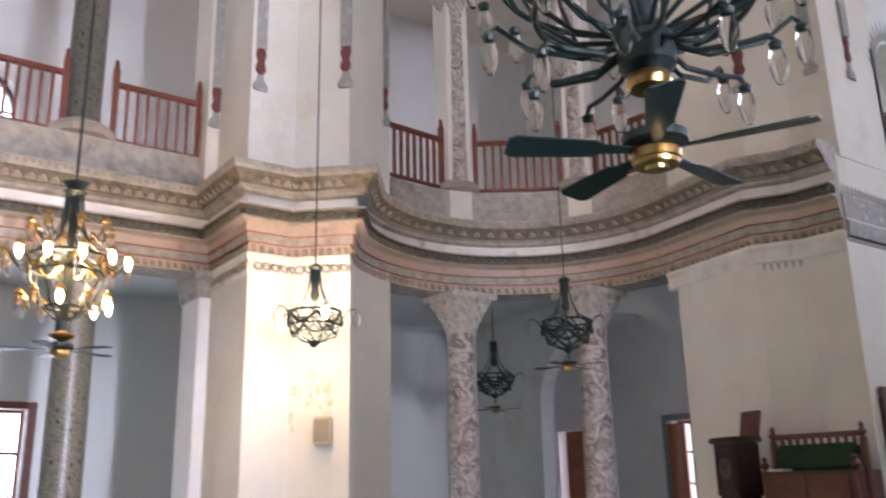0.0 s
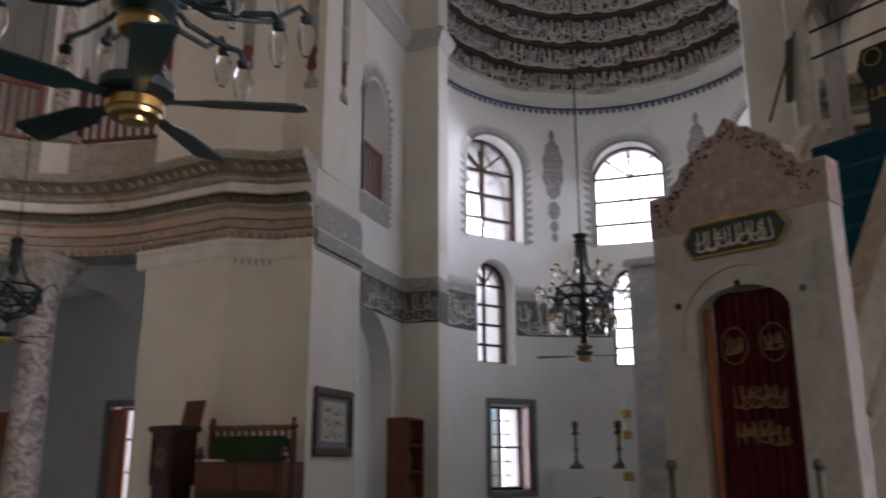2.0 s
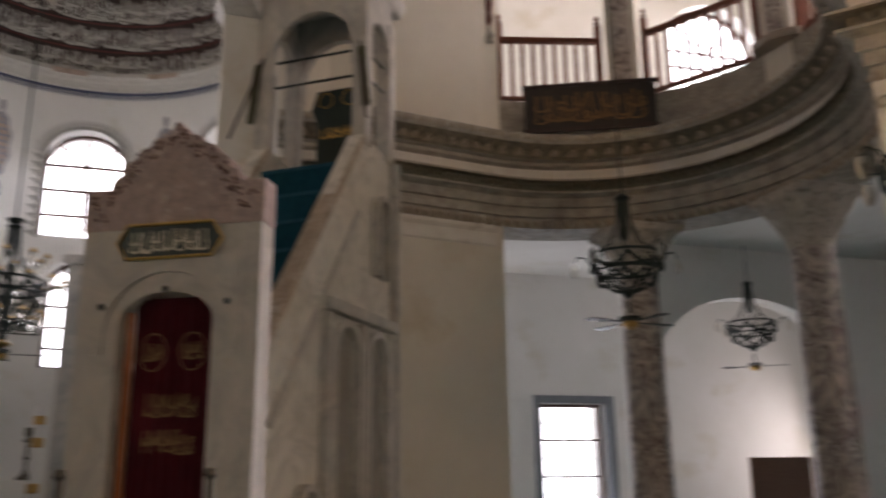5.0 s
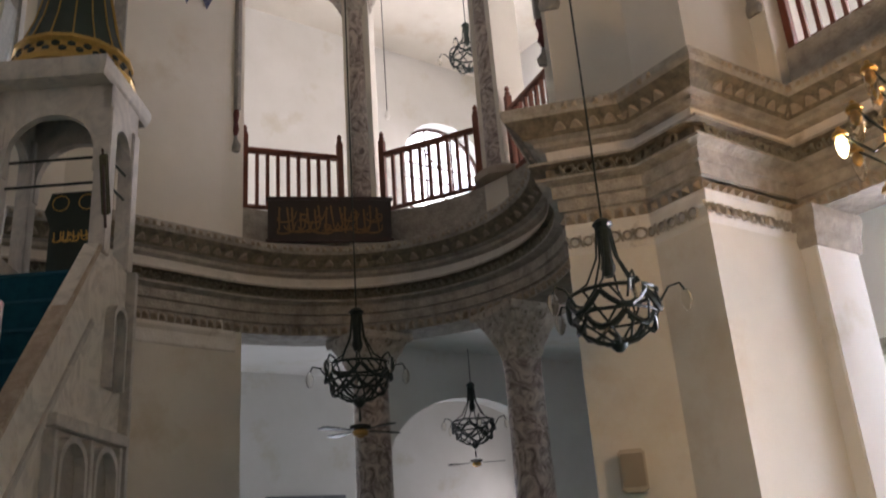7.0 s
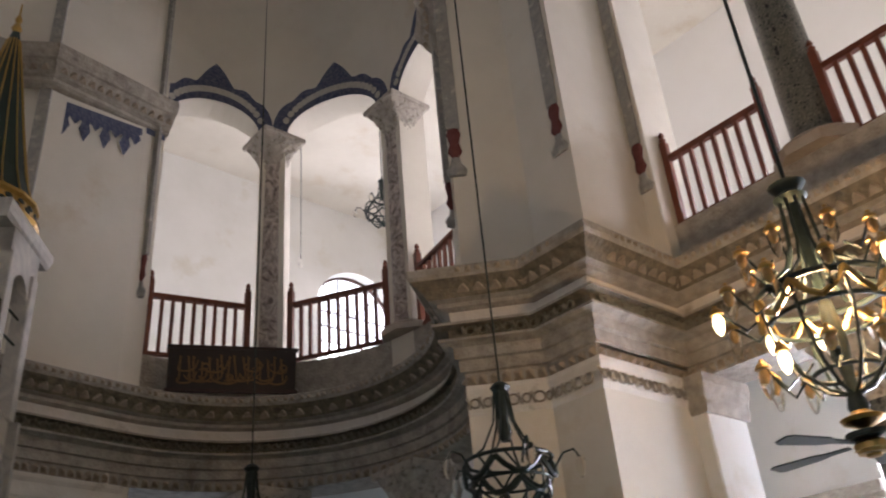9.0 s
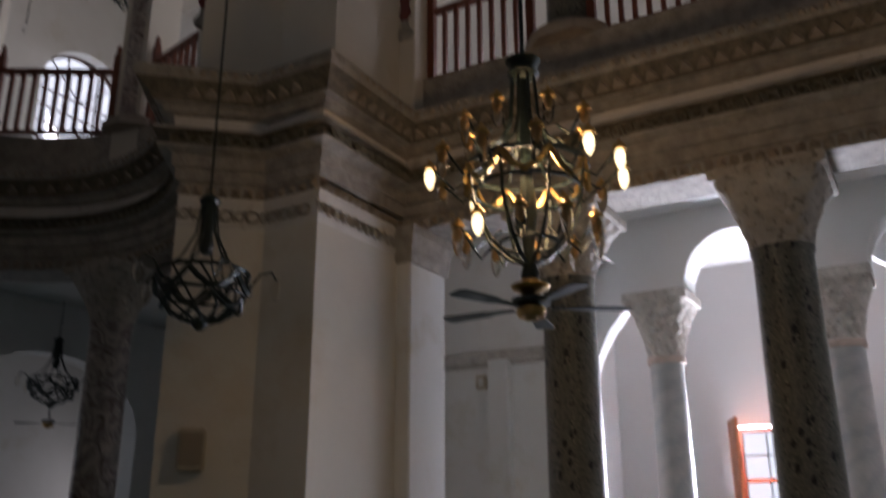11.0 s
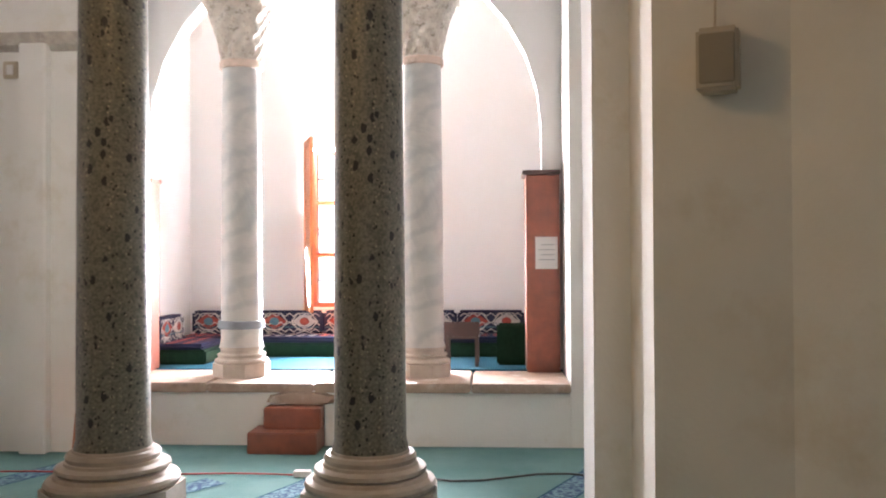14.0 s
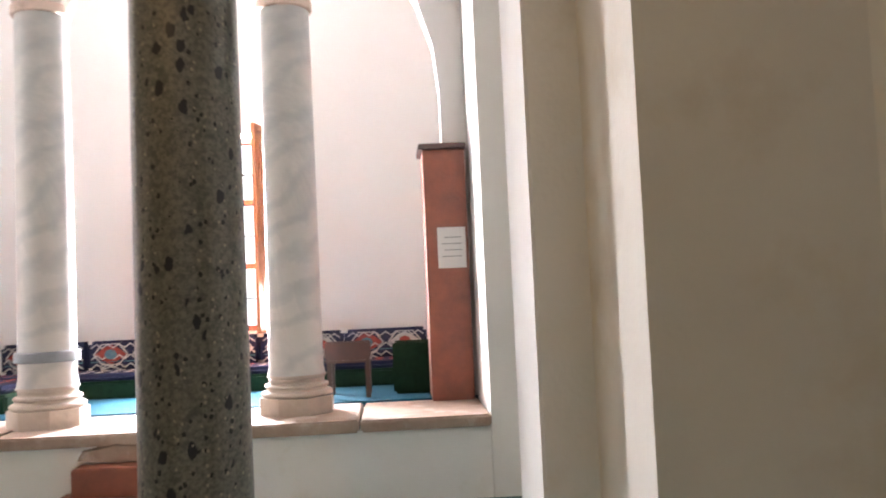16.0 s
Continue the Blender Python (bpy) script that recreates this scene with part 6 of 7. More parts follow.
part("tower_floor", box(-0.56, 0.56, 2.36, 3.18, 4.80, 4.95, 0.0), MARBLE, o)
m = bmesh.new()
m.faces.new([m.verts.new((x, 3.20, z)) for x, z in ((-0.34, 4.96), (0.36, 4.96), (0.34, 5.9), (0.42, 6.1), (0.34, 6.34), (-0.34, 6.34), (-0.42, 6.1), (-0.34, 5.9))])
hang = part("green_hanging", m, BLACKGREEN, o, "dark green embroidered hanging at the back of the tower")
part("embroidery", strokes(bmesh.new(), flat(-0.22, 3.055, 5.62), 0.46, 0.16, 20, 21, 0.009), GOLD, hang)
for cx in (-0.15, 0.17):
    part("embroidered_ring", tube([(cx + 0.10 * math.cos(k * math.pi / 6), 3.05, 6.13 + 0.10 * math.sin(k * math.pi / 6)) for k in range(12)], 0.007, 5, True), GOLD, hang)
for s in (-1, 1):
    b = part("banner", box(-0.05, 0.05, -0.02, 0.02, -0.75, 0.0, 0.015, pose(s * 0.66, 2.30, 6.35, 0, s * -6, 0)), BANNER, o, "furled olive green banner")
    part("banner_pole", tube([(s * 0.62, 2.36, 6.45), (s * 0.85, 2.05, 5.35)], 0.016), DARKWOOD, b)
cone = part("spire", lathe([(0.64, 7.86), (0.50, 8.3), (0.34, 9.1), (0.20, 9.9), (0.08, 10.55), (0.05, 10.7)], 16, pose(0, 2.76, 0)), SPIRE, o, "dark green conical spire with gold ribs")
part("drum", lathe([(0.72, 7.54), (0.74, 7.60), (0.66, 7.80), (0.70, 7.84), (0.70, 7.88), (0.62, 7.90)], 16, pose(0, 2.76, 0)), GOLD, o, "gold honeycomb collar of the spire")
m = bmesh.new()
for k in range(24):
    for j in range(2):
        a = 2 * math.pi * (k + 0.5 * j) / 24
        add_lathe(m, [(0.055, -0.01), (0.045, 0.014)], 6, pose(0, 2.76, 0) @ pose(0, 0, 0, 0, 0, math.degrees(a)) @ pose(0.705 - 0.03 * j, 0, 7.655 + 0.085 * j, 0, 72, 0))
part("honeycomb", m, BLACKGREEN, o, "dark green honeycomb cells")
for k in range(16):
    a = 2 * math.pi * k / 16
    part("rib", tube([((r + 0.004) * math.cos(a), 2.76 + (r + 0.004) * math.sin(a), z) for r, z in ((0.64, 7.87), (0.50, 8.3), (0.34, 9.1), (0.20, 9.9), (0.08, 10.55))], 0.011, 5), GOLD, cone)
part("finial", lathe([(0.03, 10.68), (0.07, 10.78), (0.03, 10.88), (0.05, 10.95), (0.015, 11.05), (0.01, 11.25)], 10, pose(0, 2.76, 0)), GOLD, o)

# rope barrier before the gate
o = thing("rope_barrier", pose(0, 0, 0), "black metal posts with a black rope before the pulpit gate", "barrier")
posts = [Vector(p) for p in ((1.32, 3.40, 0), (1.95, 3.20, 0), (0.89, 3.90, 0))]
for p, h in zip(posts, (1.72, 1.72, 1.53)):
    part("post", lathe([(0.10, 0), (0.10, 0.02), (0.017, 0.04), (0.017, h - .05), (0.03, h - 0.03), (0.02, h)], 12, pose(p.x, p.y, 0)), BRONZE, o)
a, b = posts[0], posts[1]
part("rope", tube([(a.x + (b.x - a.x) * i / 10, a.y + (b.y - a.y) * i / 10, 1.5 - 0.9 * (1 - (i / 5 - 1) ** 2)) for i in range(11)], 0.02), BLACKPLASTIC, o)
a, b = posts[2], posts[0]
part("rope", tube([(a.x + (b.x - a.x) * i / 10, a.y + (b.y - a.y) * i / 10, 1.35 - 0.25 * (1 - (i / 5 - 1) ** 2)) for i in range(11)], 0.02), BLACKPLASTIC, o)

# ---- things round the north pier ----
SEATWOOD = material("old_mahogany", (0.12, 0.030, 0.015), (0.075, 0.019, 0.010), 9, bump=0.12, rough=0.4, stain=(0.13, 0.045, 0.022), stain_scale=5)
CUSHIONCLOTH = material("worn_green_velvet", (0.026, 0.052, 0.028), (0.036, 0.068, 0.038), 14, bump=0.2, bump_scale=200, rough=0.95, gloss=0.1)
FRAMEWOOD = material("carved_brown_wood", (0.11, 0.06, 0.035), (0.065, 0.034, 0.02), 26, bump=0.3, bump_scale=70, rough=0.5)
o = thing("framed_calligraphy", pose(-2.54, 7.57, 1.80, 0, 0, 90) @ Matrix.Diagonal((1, 1, 1.08, 1)), "framed calligraphy behind glass in a carved brown frame", "picture")
for q in ((-0.46, 0.46, 0, 0.08), (-0.46, 0.46, 0.58, 0.66), (-0.46, -0.38, 0.08, 0.58), (0.38, 0.46, 0.08, 0.58)):
    part("frame", box(q[0], q[1], -0.04, 0.0, q[2], q[3], 0.012), FRAMEWOOD, o)
part("mount", box(-0.40, 0.40, -0.012, 0.0, 0.06, 0.60), GREYTRIM, o)
sh = part("sheet", box(-0.28, 0.28, -0.016, -0.011, 0.14, 0.53), PARCH, o, "cream sheet with dark pen strokes")
for k in range(3):
    part("pen_strokes", strokes(bmesh.new(), flat(-0.25, -0.0165, 0.17 + 0.115 * k), 0.50, 0.10, 12, 31 + k, 0.006), INK2, sh)
o = thing("preaching_seat", pose(-2.81, 6.2, 0), "high red-brown wooden preaching seat with a green padded back", "seat")
part("body", box(-0.47, 0.47, 0, 0.45, 0, 1.37, 0.01), SEATWOOD, o)
for k in range(3):
    part("panel", box(-0.42 + 0.29 * k, -0.17 + 0.29 * k, -0.015, 0.01, 1.05, 1.32, 0.008), SEATWOOD, o)
for x in (-0.455, -0.15, 0.14, 0.43):
    part("stile", box(x, x + 0.028, -0.024, 0.0, 0.98, 1.37, 0.005), DARKWOOD, o)
for z in (1.02, 1.335, 1.455, 1.71):
    part("rail", box(-0.455, 0.455, -0.022, 0.0, z, z + 0.03, 0.005), DARKWOOD, o)
part("chest", box(-0.45, 0.45, 0, 0.45, 1.45, 1.74, 0.01), SEATWOOD, o)
part("shelf_gap", box(-0.44, 0.44, 0.02, 0.45, 1.37, 1.45), DARKWOOD, o)
for k in range(2):
    part("panel", box(-0.41 + 0.42 * k, -0.02 + 0.42 * k, -0.015, 0.01, 1.49, 1.70, 0.008), SEATWOOD, o)
part("cushion", box(-0.41, 0.41, 0.15, 0.26, 1.74, 1.98, 0.03), CUSHIONCLOTH, o, "green padded back")
part("top_rail", box(-0.43, 0.43, 0.18, 0.25, 2.03, 2.08, 0.008), SEATWOOD, o)
for k in range(10):
    part("spindle", box(-0.37 + 0.08 * k, -0.34 + 0.08 * k, 0.20, 0.23, 1.96, 2.04), SEATWOOD, o)
for x in (-0.45, 0.45):
    for y in ((0.21, 2.03), (0.03, 1.75)):
        part("post", lathe([(0.035, 1.3), (0.035, y[1] - 0.02), (0.02, y[1]), (0.045, y[1] + 0.04), (0.02, y[1] + 0.08), (0.03, y[1] + 0.1), (0.008, y[1] + 0.13)], 10, pose(x, y[0], 0)), SEATWOOD, o, smooth=True)
o = thing("book", pose(-3.24, 6.22, 1.742), "closed white book on the preaching seat", "book")
part("cover", box(0, 0.18, 0, 0.13, 0, 0.02, 0.003), PAPER, o)
BRASSDIM = material("tarnished_brass", (0.16, 0.14, 0.10), (0.09, 0.08, 0.06), 20, bump=0.1, rough=0.45, metal=0.5)
o = thing("longcase_clock", pose(-3.60, 6.28, 0, 0, 0, -20), "dark wooden longcase clock with a small dim dial", "clock")
part("trunk", box(-0.16, 0.16, -0.12, 0.12, 0, 1.52, 0.008), DARKWOOD, o)
part("hood", box(-0.18, 0.18, -0.14, 0.14, 1.52, 2.02, 0.008), DARKWOOD, o)
part("cornice", box(-0.21, 0.21, -0.17, 0.17, 2.02, 2.08, 0.012), DARKWOOD, o)
for q in ((-0.15, 0.15, 1.56, 1.60), (-0.15, 0.15, 1.95, 1.99), (-0.15, -0.11, 1.60, 1.95), (0.11, 0.15, 1.60, 1.95)):
    part("door_rail", box(q[0], q[1], -0.156, -0.136, q[2], q[3], 0.005), DARKWOOD, o)
part("dial", lathe([(0.0, 0.006), (0.085, 0.006), (0.10, 0.003), (0.10, -0.004), (0.0, -0.004)], 28, pose(0, -0.144, 1.78, 90)), BRASSDIM, o, "tarnished round dial")
for a, q in ((-60, 0.05), (35, 0.075)):
    part("clock_hand", box(-0.004, 0.004, -0.002, 0.002, 0, q, 0, pose(0, -0.154, 1.78, 0, a)), INK2, o)
o = thing("tilted_panel", pose(-3.50, 6.36, 2.08, 0, 0, -15), "red-brown wooden panel leaning on the clock", "panel")
part("board", box(-0.14, 0.14, 0, 0.03, 0, 0.26, 0.006, pose(0, 0, 0, -12, 0, 0)), SEATWOOD, o)

# loudspeakers on the piers
for n, (x, y, z, a) in enumerate(((6.10, 3.03, 2.10, -47), (-6.10, 3.03, 2.10, 47), (6.63, -2.41, 2.27, -110.6))):
    o = thing("loudspeaker", pose(x, y, z, 0, 0, a), "small beige wall loudspeaker on the pier", "loudspeaker", "loudspeakers")
    part("case", box(-0.09, 0.09, -0.13, 0.0, 0, 0.28, 0.015), BEIGEPLASTIC, o)
    part("grille", box(-0.075, 0.075, -0.138, -0.125, 0.03, 0.25, 0.006), DARKBEIGE, o)
    part("bracket", box(-0.03, 0.03, 0.0, 0.06, 0.1, 0.18), IRON, o)
o = thing("wall_socket", pose(9.448, 2.53, 3.1, 0, 0, -90), "small grey switch box on the wall beside the niche", "switch")
part("case", box(-0.06, 0.06, -0.03, 0.0, -0.07, 0.07, 0.008), BEIGEPLASTIC, o)
part("rocker", box(-0.03, 0.03, -0.036, -0.028, -0.04, 0.04, 0.004), PAPER, o)
o = thing("speaker_wire", pose(6.62, -2.39, 2.55), "thin brown wire running up the pier from the loudspeaker", "wire")
part("cord", tube([(0.004 * math.sin(i), 0.004 * math.cos(i * 1.7), 0.16 * i) for i in range(9)], 0.006), BEIGEPLASTIC, o)
o = thing("folded_screen", pose(10.5, 9.75, 0, 0, 0, -12), "low dark wooden lattice screen", "screen")
part("panel", box(-0.85, 0.05, 0, 0.05, 0, 1.85, 0.01), LATTICE, o)
part("panel", box(0.08, 1.3, 0, 0.05, 0, 1.85, 0.01), LATTICE, o)
o = thing("wooden_barrier", pose(5.30, 1.62, 0, 0, 0, 34), "low wooden slatted barrier beside the pier", "barrier")
part("rail", box(0, 1.3, -0.025, 0.025, 0.86, 0.92, 0.006), WOOD, o)
for k in range(11):
    part("slat", box(0.02 + 0.12 * k, 0.06 + 0.12 * k, -0.015, 0.015, 0, 0.87), WOOD, o)
ob = thing("notice", pose(5.30, 1.62, 0, 0, 0, 34), "white paper notice tied to the wooden barrier", "notice")
part("sheet", box(1.05, 1.22, -0.034, -0.03, 0.72, 0.94), PAPER, ob)
# arch to the south-east corner and its bright room
structure("wall_corner_arch", wall(lambda u, w: (7.55 + u, 9.3 + w), 4.65, 0, 4.75, 0.3, [(0.38, 3.42, 0, 3.0, 1.05)]), PLASTER_WHITE, "white plastered wall with a round arch", "wall")
structure("wall_corner_arch_north", wall(lambda u, w: (-(6.3 + u), 9.3 + w), 5.9, 0, 4.75, 0.3, [(0.1, 3.5, 0, 3.0, 1.4)]), PLASTER_WHITE, "white plastered wall with a round arch", "wall")

# peeling damp stain on the north pier, below the lit lamp
DAMP = material("peeling_tan_plaster", (0.62, 0.47, 0.35), (0.70, 0.60, 0.48), 9, bump=0.4, rough=0.95, stain=(0.74, 0.68, 0.58), stain_scale=12, stain_at=0.5)
rnd = random.Random(14)
m = bmesh.new()
for i in range(26):
    u, z, r = rnd.uniform(0.16, 0.74), rnd.uniform(2.22, 2.86), rnd.uniform(0.018, 0.05)
    u += (z - 2.5) * 0.2
    ring_pts = []
    for k in range(9):
        a = 2 * math.pi * k / 9
        q = r * rnd.uniform(0.5, 1.4)
        w = u + q * math.cos(a) * 0.8
        ring_pts.append(m.verts.new((-5.94 - 0.675 * w + 0.0045 + i * 5e-5, 3.22 - 0.738 * w - 0.004 - i * 5e-5, z + q * 1.5 * math.sin(a))))
    m.faces.new(ring_pts)
tagged(part("damp_stain", m, DAMP), "tan patches of peeling plaster on the pier", "stain", kind="stuff")

# ---- hanging lamps, chandeliers and fans ----
def rods_to(o, z0, z1, r=0.008):
    part("hanging_rod", tube([(0, 0, z0), (0.004, 0.003, (z0 + z1) / 2), (0, 0, z1)], r), IRON, o)


def glass_tulip(o, at, lit=False, down=True, size=1.0):
    s = -1 if down else 1
    holder = part("bulb_holder", lathe([(0.020 * size, 0), (0.034 * size, 0.012 * s), (0.028 * size, 0.035 * s), (0.02 * size, 0.04 * s)], 10, at), BRASS if lit else IRON, o)
    g = part("glass_shade", lathe([(0.026 * size, 0.036 * s), (0.042 * size, 0.075 * s), (0.044 * size, 0.11 * s), (0.032 * size, 0.16 * s), (0.014 * size, 0.19 * s)], 12, at), BULB if lit else TULIP, holder, "glowing bulb" if lit else "clear glass shade", True)
    return g


def lantern(x, y, z0, z1, hang, seed, label, arms=5, light=0.0):
    """A small wrought-iron basket lamp between the heights z0 and z1, hung from the height hang."""
    h = z1 - z0
    o = thing("hanging_lamp", pose(x, y, z0, 0, 0, seed * 37), label, "lamp", "wrought-iron hanging lamps")
    rods_to(o, h, hang - z0)
    part("crown", lathe([(0.045, h * .93), (0.07, h * .97), (0.05, h), (0.02, h * 1.02)], 10), IRON, o)
    rr = h * 0.325
    part("stem", lathe([(0.030, h * .55), (0.05, h * .62), (0.036, h * .7), (0.05, h * .9), (0.036, h * .95)], 10), IRON, o, smooth=True)
    for k in range(6):
        a = 2 * math.pi * k / 6
        part("stay", tube([(0.045 * math.cos(a), 0.045 * math.sin(a), h * .95), (0.07 * math.cos(a), 0.07 * math.sin(a), h * .7), (rr * .55 * math.cos(a), rr * .55 * math.sin(a), h * .5), (rr * math.cos(a), rr * math.sin(a), h * .40)], 0.008), IRON, o)
    for z, r, w in ((h * .40, rr, 0.013), (h * .24, rr * .93, 0.010)):
        part("ring", tube([(r * math.cos(2 * math.pi * k / 24), r * math.sin(2 * math.pi * k / 24), z) for k in range(24)], w, 6, True), IRON, o)
    for k in range(10):
        a = 2 * math.pi * k / 10
        part("basket_rib", tube([(r * math.cos(a + 0.25 * j), r * math.sin(a + 0.25 * j), z) for j, (r, z) in enumerate(((rr, h * .40), (rr * 1.02, h * .28), (rr * .8, h * .14), (rr * .45, h * .06), (0.03, h * .03)))], 0.009, 5), IRON, o)
    for k in range(6):
        a = 2 * math.pi * k / 6
        part("swag", tube([(rr * 1.02 * math.cos(a + b), rr * 1.02 * math.sin(a + b), h * (.37 - .13 * math.sin(math.pi * b / 1.047))) for b in (0, .2, .4, .65, .85, 1.047)], 0.019, 5), IRON, o)
        part("lower_swag", tube([(rr * .86 * math.cos(a + .52 + b), rr * .86 * math.sin(a + .52 + b), h * (.22 - .10 * math.sin(math.pi * b / 1.047))) for b in (0, .2, .4, .65, .85, 1.047)], 0.014, 5), IRON, o)
    part("finial", lathe([(0.02, -0.02), (0.05, 0.01), (0.06, h * .05), (0.03, h * .08)], 12), IRON, o, smooth=True)
    for k in range(arms):
        a = 2 * math.pi * (k + 0.3) / arms
        c, s = math.cos(a), math.sin(a)
        arm = part("arm", tube([(rr * c, rr * s, h * .30), (rr * 1.25 * c, rr * 1.25 * s, h * .42), (rr * 1.5 * c, rr * 1.5 * s, h * .44), (rr * 1.6 * c, rr * 1.6 * s, h * .38)], 0.008, 5), IRON, o)
        g = part("glass_shade", lathe([(0.02, 0.0), (0.034, -0.03), (0.036, -0.07), (0.024, -0.11), (0.01, -0.13)], 10, pose(rr * 1.6 * c, rr * 1.6 * s, h * .38)), BULB if light and k == 2 else TULIP, arm, "", True)
    if light:
        lamp = new("lamp_glow", bpy.data.lights.new("lamp_glow", "POINT"))
        lamp.data.energy, lamp.data.color, lamp.data.shadow_soft_size = light, (1.0, 0.70, 0.36), 0.16
        lamp.matrix_world = pose(x + rr * 0.5, y, z0 + h * .33)
    return o


def fan(x, y, z, hang, radius, n, turn, label, mat=None, hub=1.0):
    o = thing("ceiling_fan", pose(x, y, z, 0, 0, turn), label, "fan", "ceiling fans")
    part("motor", lathe([(0.02 * hub, -0.062 * hub), (0.05 * hub, -0.058 * hub), (0.055 * hub, -0.04 * hub), (0.10 * hub, -0.035 * hub), (0.105 * hub, -0.015 * hub), (0.115 * hub, -0.01 * hub), (0.115 * hub, 0.03 * hub), (0.09 * hub, 0.06 * hub), (0.03 * hub, 0.08 * hub)], 24), BRASS, o, "brass motor housing", True)
    part("motor_cap", lathe([(0.09 * hub, 0.055 * hub), (0.15 * hub, 0.07 * hub), (0.15 * hub, 0.11 * hub), (0.06 * hub, 0.13 * hub)], 24), IRON, o, "dark green cap", True)
    rods_to(o, 0.1, hang - z, 0.012)
    for k in range(n):
        a = 360 * k / n
        m = bmesh.new()
        outline = [(0.10, -0.02), (0.22, -0.03), (0.26, -0.055), (radius - 0.03, -0.072), (radius, -0.05), (radius, 0.05), (radius - 0.03, 0.072), (0.26, 0.055), (0.22, 0.03), (0.10, 0.02)]
        lo = [m.verts.new((px, py, -0.004)) for px, py in outline]
        hi = [m.verts.new((px, py, 0.004)) for px, py in outline]
        m.faces.new(list(reversed(lo))), m.faces.new(hi)
        for i in range(len(outline)):
            j = (i + 1) % len(outline)
            m.faces.new((lo[i], lo[j], hi[j], hi[i]))
        part("blade", m, mat or BLADE, o, at=pose(0, 0, 0.04 * hub, 0, 0, a) @ pose(0, 0, 0, 12 if hub > 0.8 else 4, 0, 0) @ Matrix.Diagonal((1, 1 if hub > 0.8 else 0.75, 1, 1)))
    return o


def chandelier(x, y, z0, z1, hang, radius, lit, seed, label):
    """A two-tier iron chandelier; lit: which of its bulbs burn."""
    metal = BRASS if lit else IRON
    h = z1 - z0
    o = thing("chandelier", pose(x, y, z0), label, "chandelier", "tiered chandeliers")
    rods_to(o, h, hang - z0, 0.012)
    part("crown", lathe([(0.05, h * .9), (0.09, h * .93), (0.06, h * .95), (0.10, h * .99), (0.05, h)], 12), IRON, o, smooth=True)
    for k in range(8):
        a = 2 * math.pi * k / 8
        part("stay", tube([(0.06 * math.cos(a), 0.06 * math.sin(a), h * .94), (0.08 * math.cos(a), 0.08 * math.sin(a), h * .72), (0.13 * math.cos(a), 0.13 * math.sin(a), h * .62), (radius * .55 * math.cos(a), radius * .55 * math.sin(a), h * .52)], 0.010, 5), IRON, o)
    for r, z, w in ((radius * .62, h * .50, 0.016), (radius * .56, h * .40, 0.012), (radius * .30, h * .18, 0.012)):
        part("ring", tube([(r * math.cos(2 * math.pi * k / 28), r * math.sin(2 * math.pi * k / 28), z) for k in range(28)], w, 6, True), IRON, o)
    for k in range(8):
        a = 2 * math.pi * k / 8
        part("swag", tube([(radius * .62 * math.cos(a + b), radius * .62 * math.sin(a + b), h * (.50 - .10 * math.sin(math.pi * b / .785))) for b in (0, .2, .4, .6, .785)], 0.017, 5), metal, o)
        part("basket_rib", tube([(radius * r * math.cos(a), radius * r * math.sin(a), h * z) for r, z in ((.62, .50), (.58, .34), (.42, .2), (.2, .12), (.06, .10))], 0.010, 5), IRON, o)
    part("stem", lathe([(0.03, 0.0), (0.05, h * .05), (0.025, h * .12), (0.05, h * .3), (0.03, h * .5), (0.03, h * .9)], 12), IRON, o, smooth=True)
    part("finial", lathe([(0.02, -h * .03), (0.09, -0.01), (0.10, 0.01), (0.05, 0.03), (0.02, h * .06)], 16), BRASS, o, smooth=True)
    n = 0
    for tier, (count, r, z) in enumerate(((12, 1.0, .46), (10, .72, .20), (8, .66, .66))):
        for k in range(count):
            a = 2 * math.pi * (k + 0.5 * (tier % 2)) / count
            c, s = math.cos(a), math.sin(a)
            R = radius * r
            arm = part("arm", tube([(R * .55 * c, R * .55 * s, h * (z + .0)), (R * .75 * c, R * .75 * s, h * (z - .05)), (R * .95 * c, R * .95 * s, h * (z + .03)), (R * c, R * s, h * z + 0.05)], 0.008, 5), IRON, o)
            on = n in lit
            up = tier != 1
            cup = lathe([(0.034, 0.046), (0.040, 0.052), (0.032, 0.070), (0.016, 0.085), (0.010, 0.10)], 10, pose(R * c, R * s, h * z))
            part("cup", cup, BRASS, arm)
            turn = pose(R * c, R * s, h * z)
            if on:
                part("bulb", lathe([(0.014, 0.05), (0.026, 0.025), (0.028, -0.01), (0.018, -0.045), (0.006, -0.062)], 12, turn), BULB, arm, "glowing bulb", True)
            else:
                if metal is BRASS:
                    part("bulb", lathe([(0.012, 0.05), (0.021, 0.03), (0.021, 0.0), (0.008, -0.025)], 10, turn), AMBER, arm, "amber bulb", True)
                part("glass_shade", lathe([(0.026, 0.052), (0.032, 0.02), (0.031, -0.03), (0.022, -0.075), (0.008, -0.105)], 12, turn), TULIP, arm, "", True)
            n += 1
    return o


TULIP = material("thin_glass", (0.94, 0.92, 0.87), bump=0, rough=0.08)
TULIP.node_tree.nodes["Principled BSDF"].inputs["Transmission Weight"].default_value = 1.0
TULIP.node_tree.nodes["Principled BSDF"].inputs["IOR"].default_value = 1.14
BLADE = material("dark_green_blade", (0.010, 0.022, 0.020), (0.016, 0.030, 0.027), 6, bump=0.05, rough=0.4)

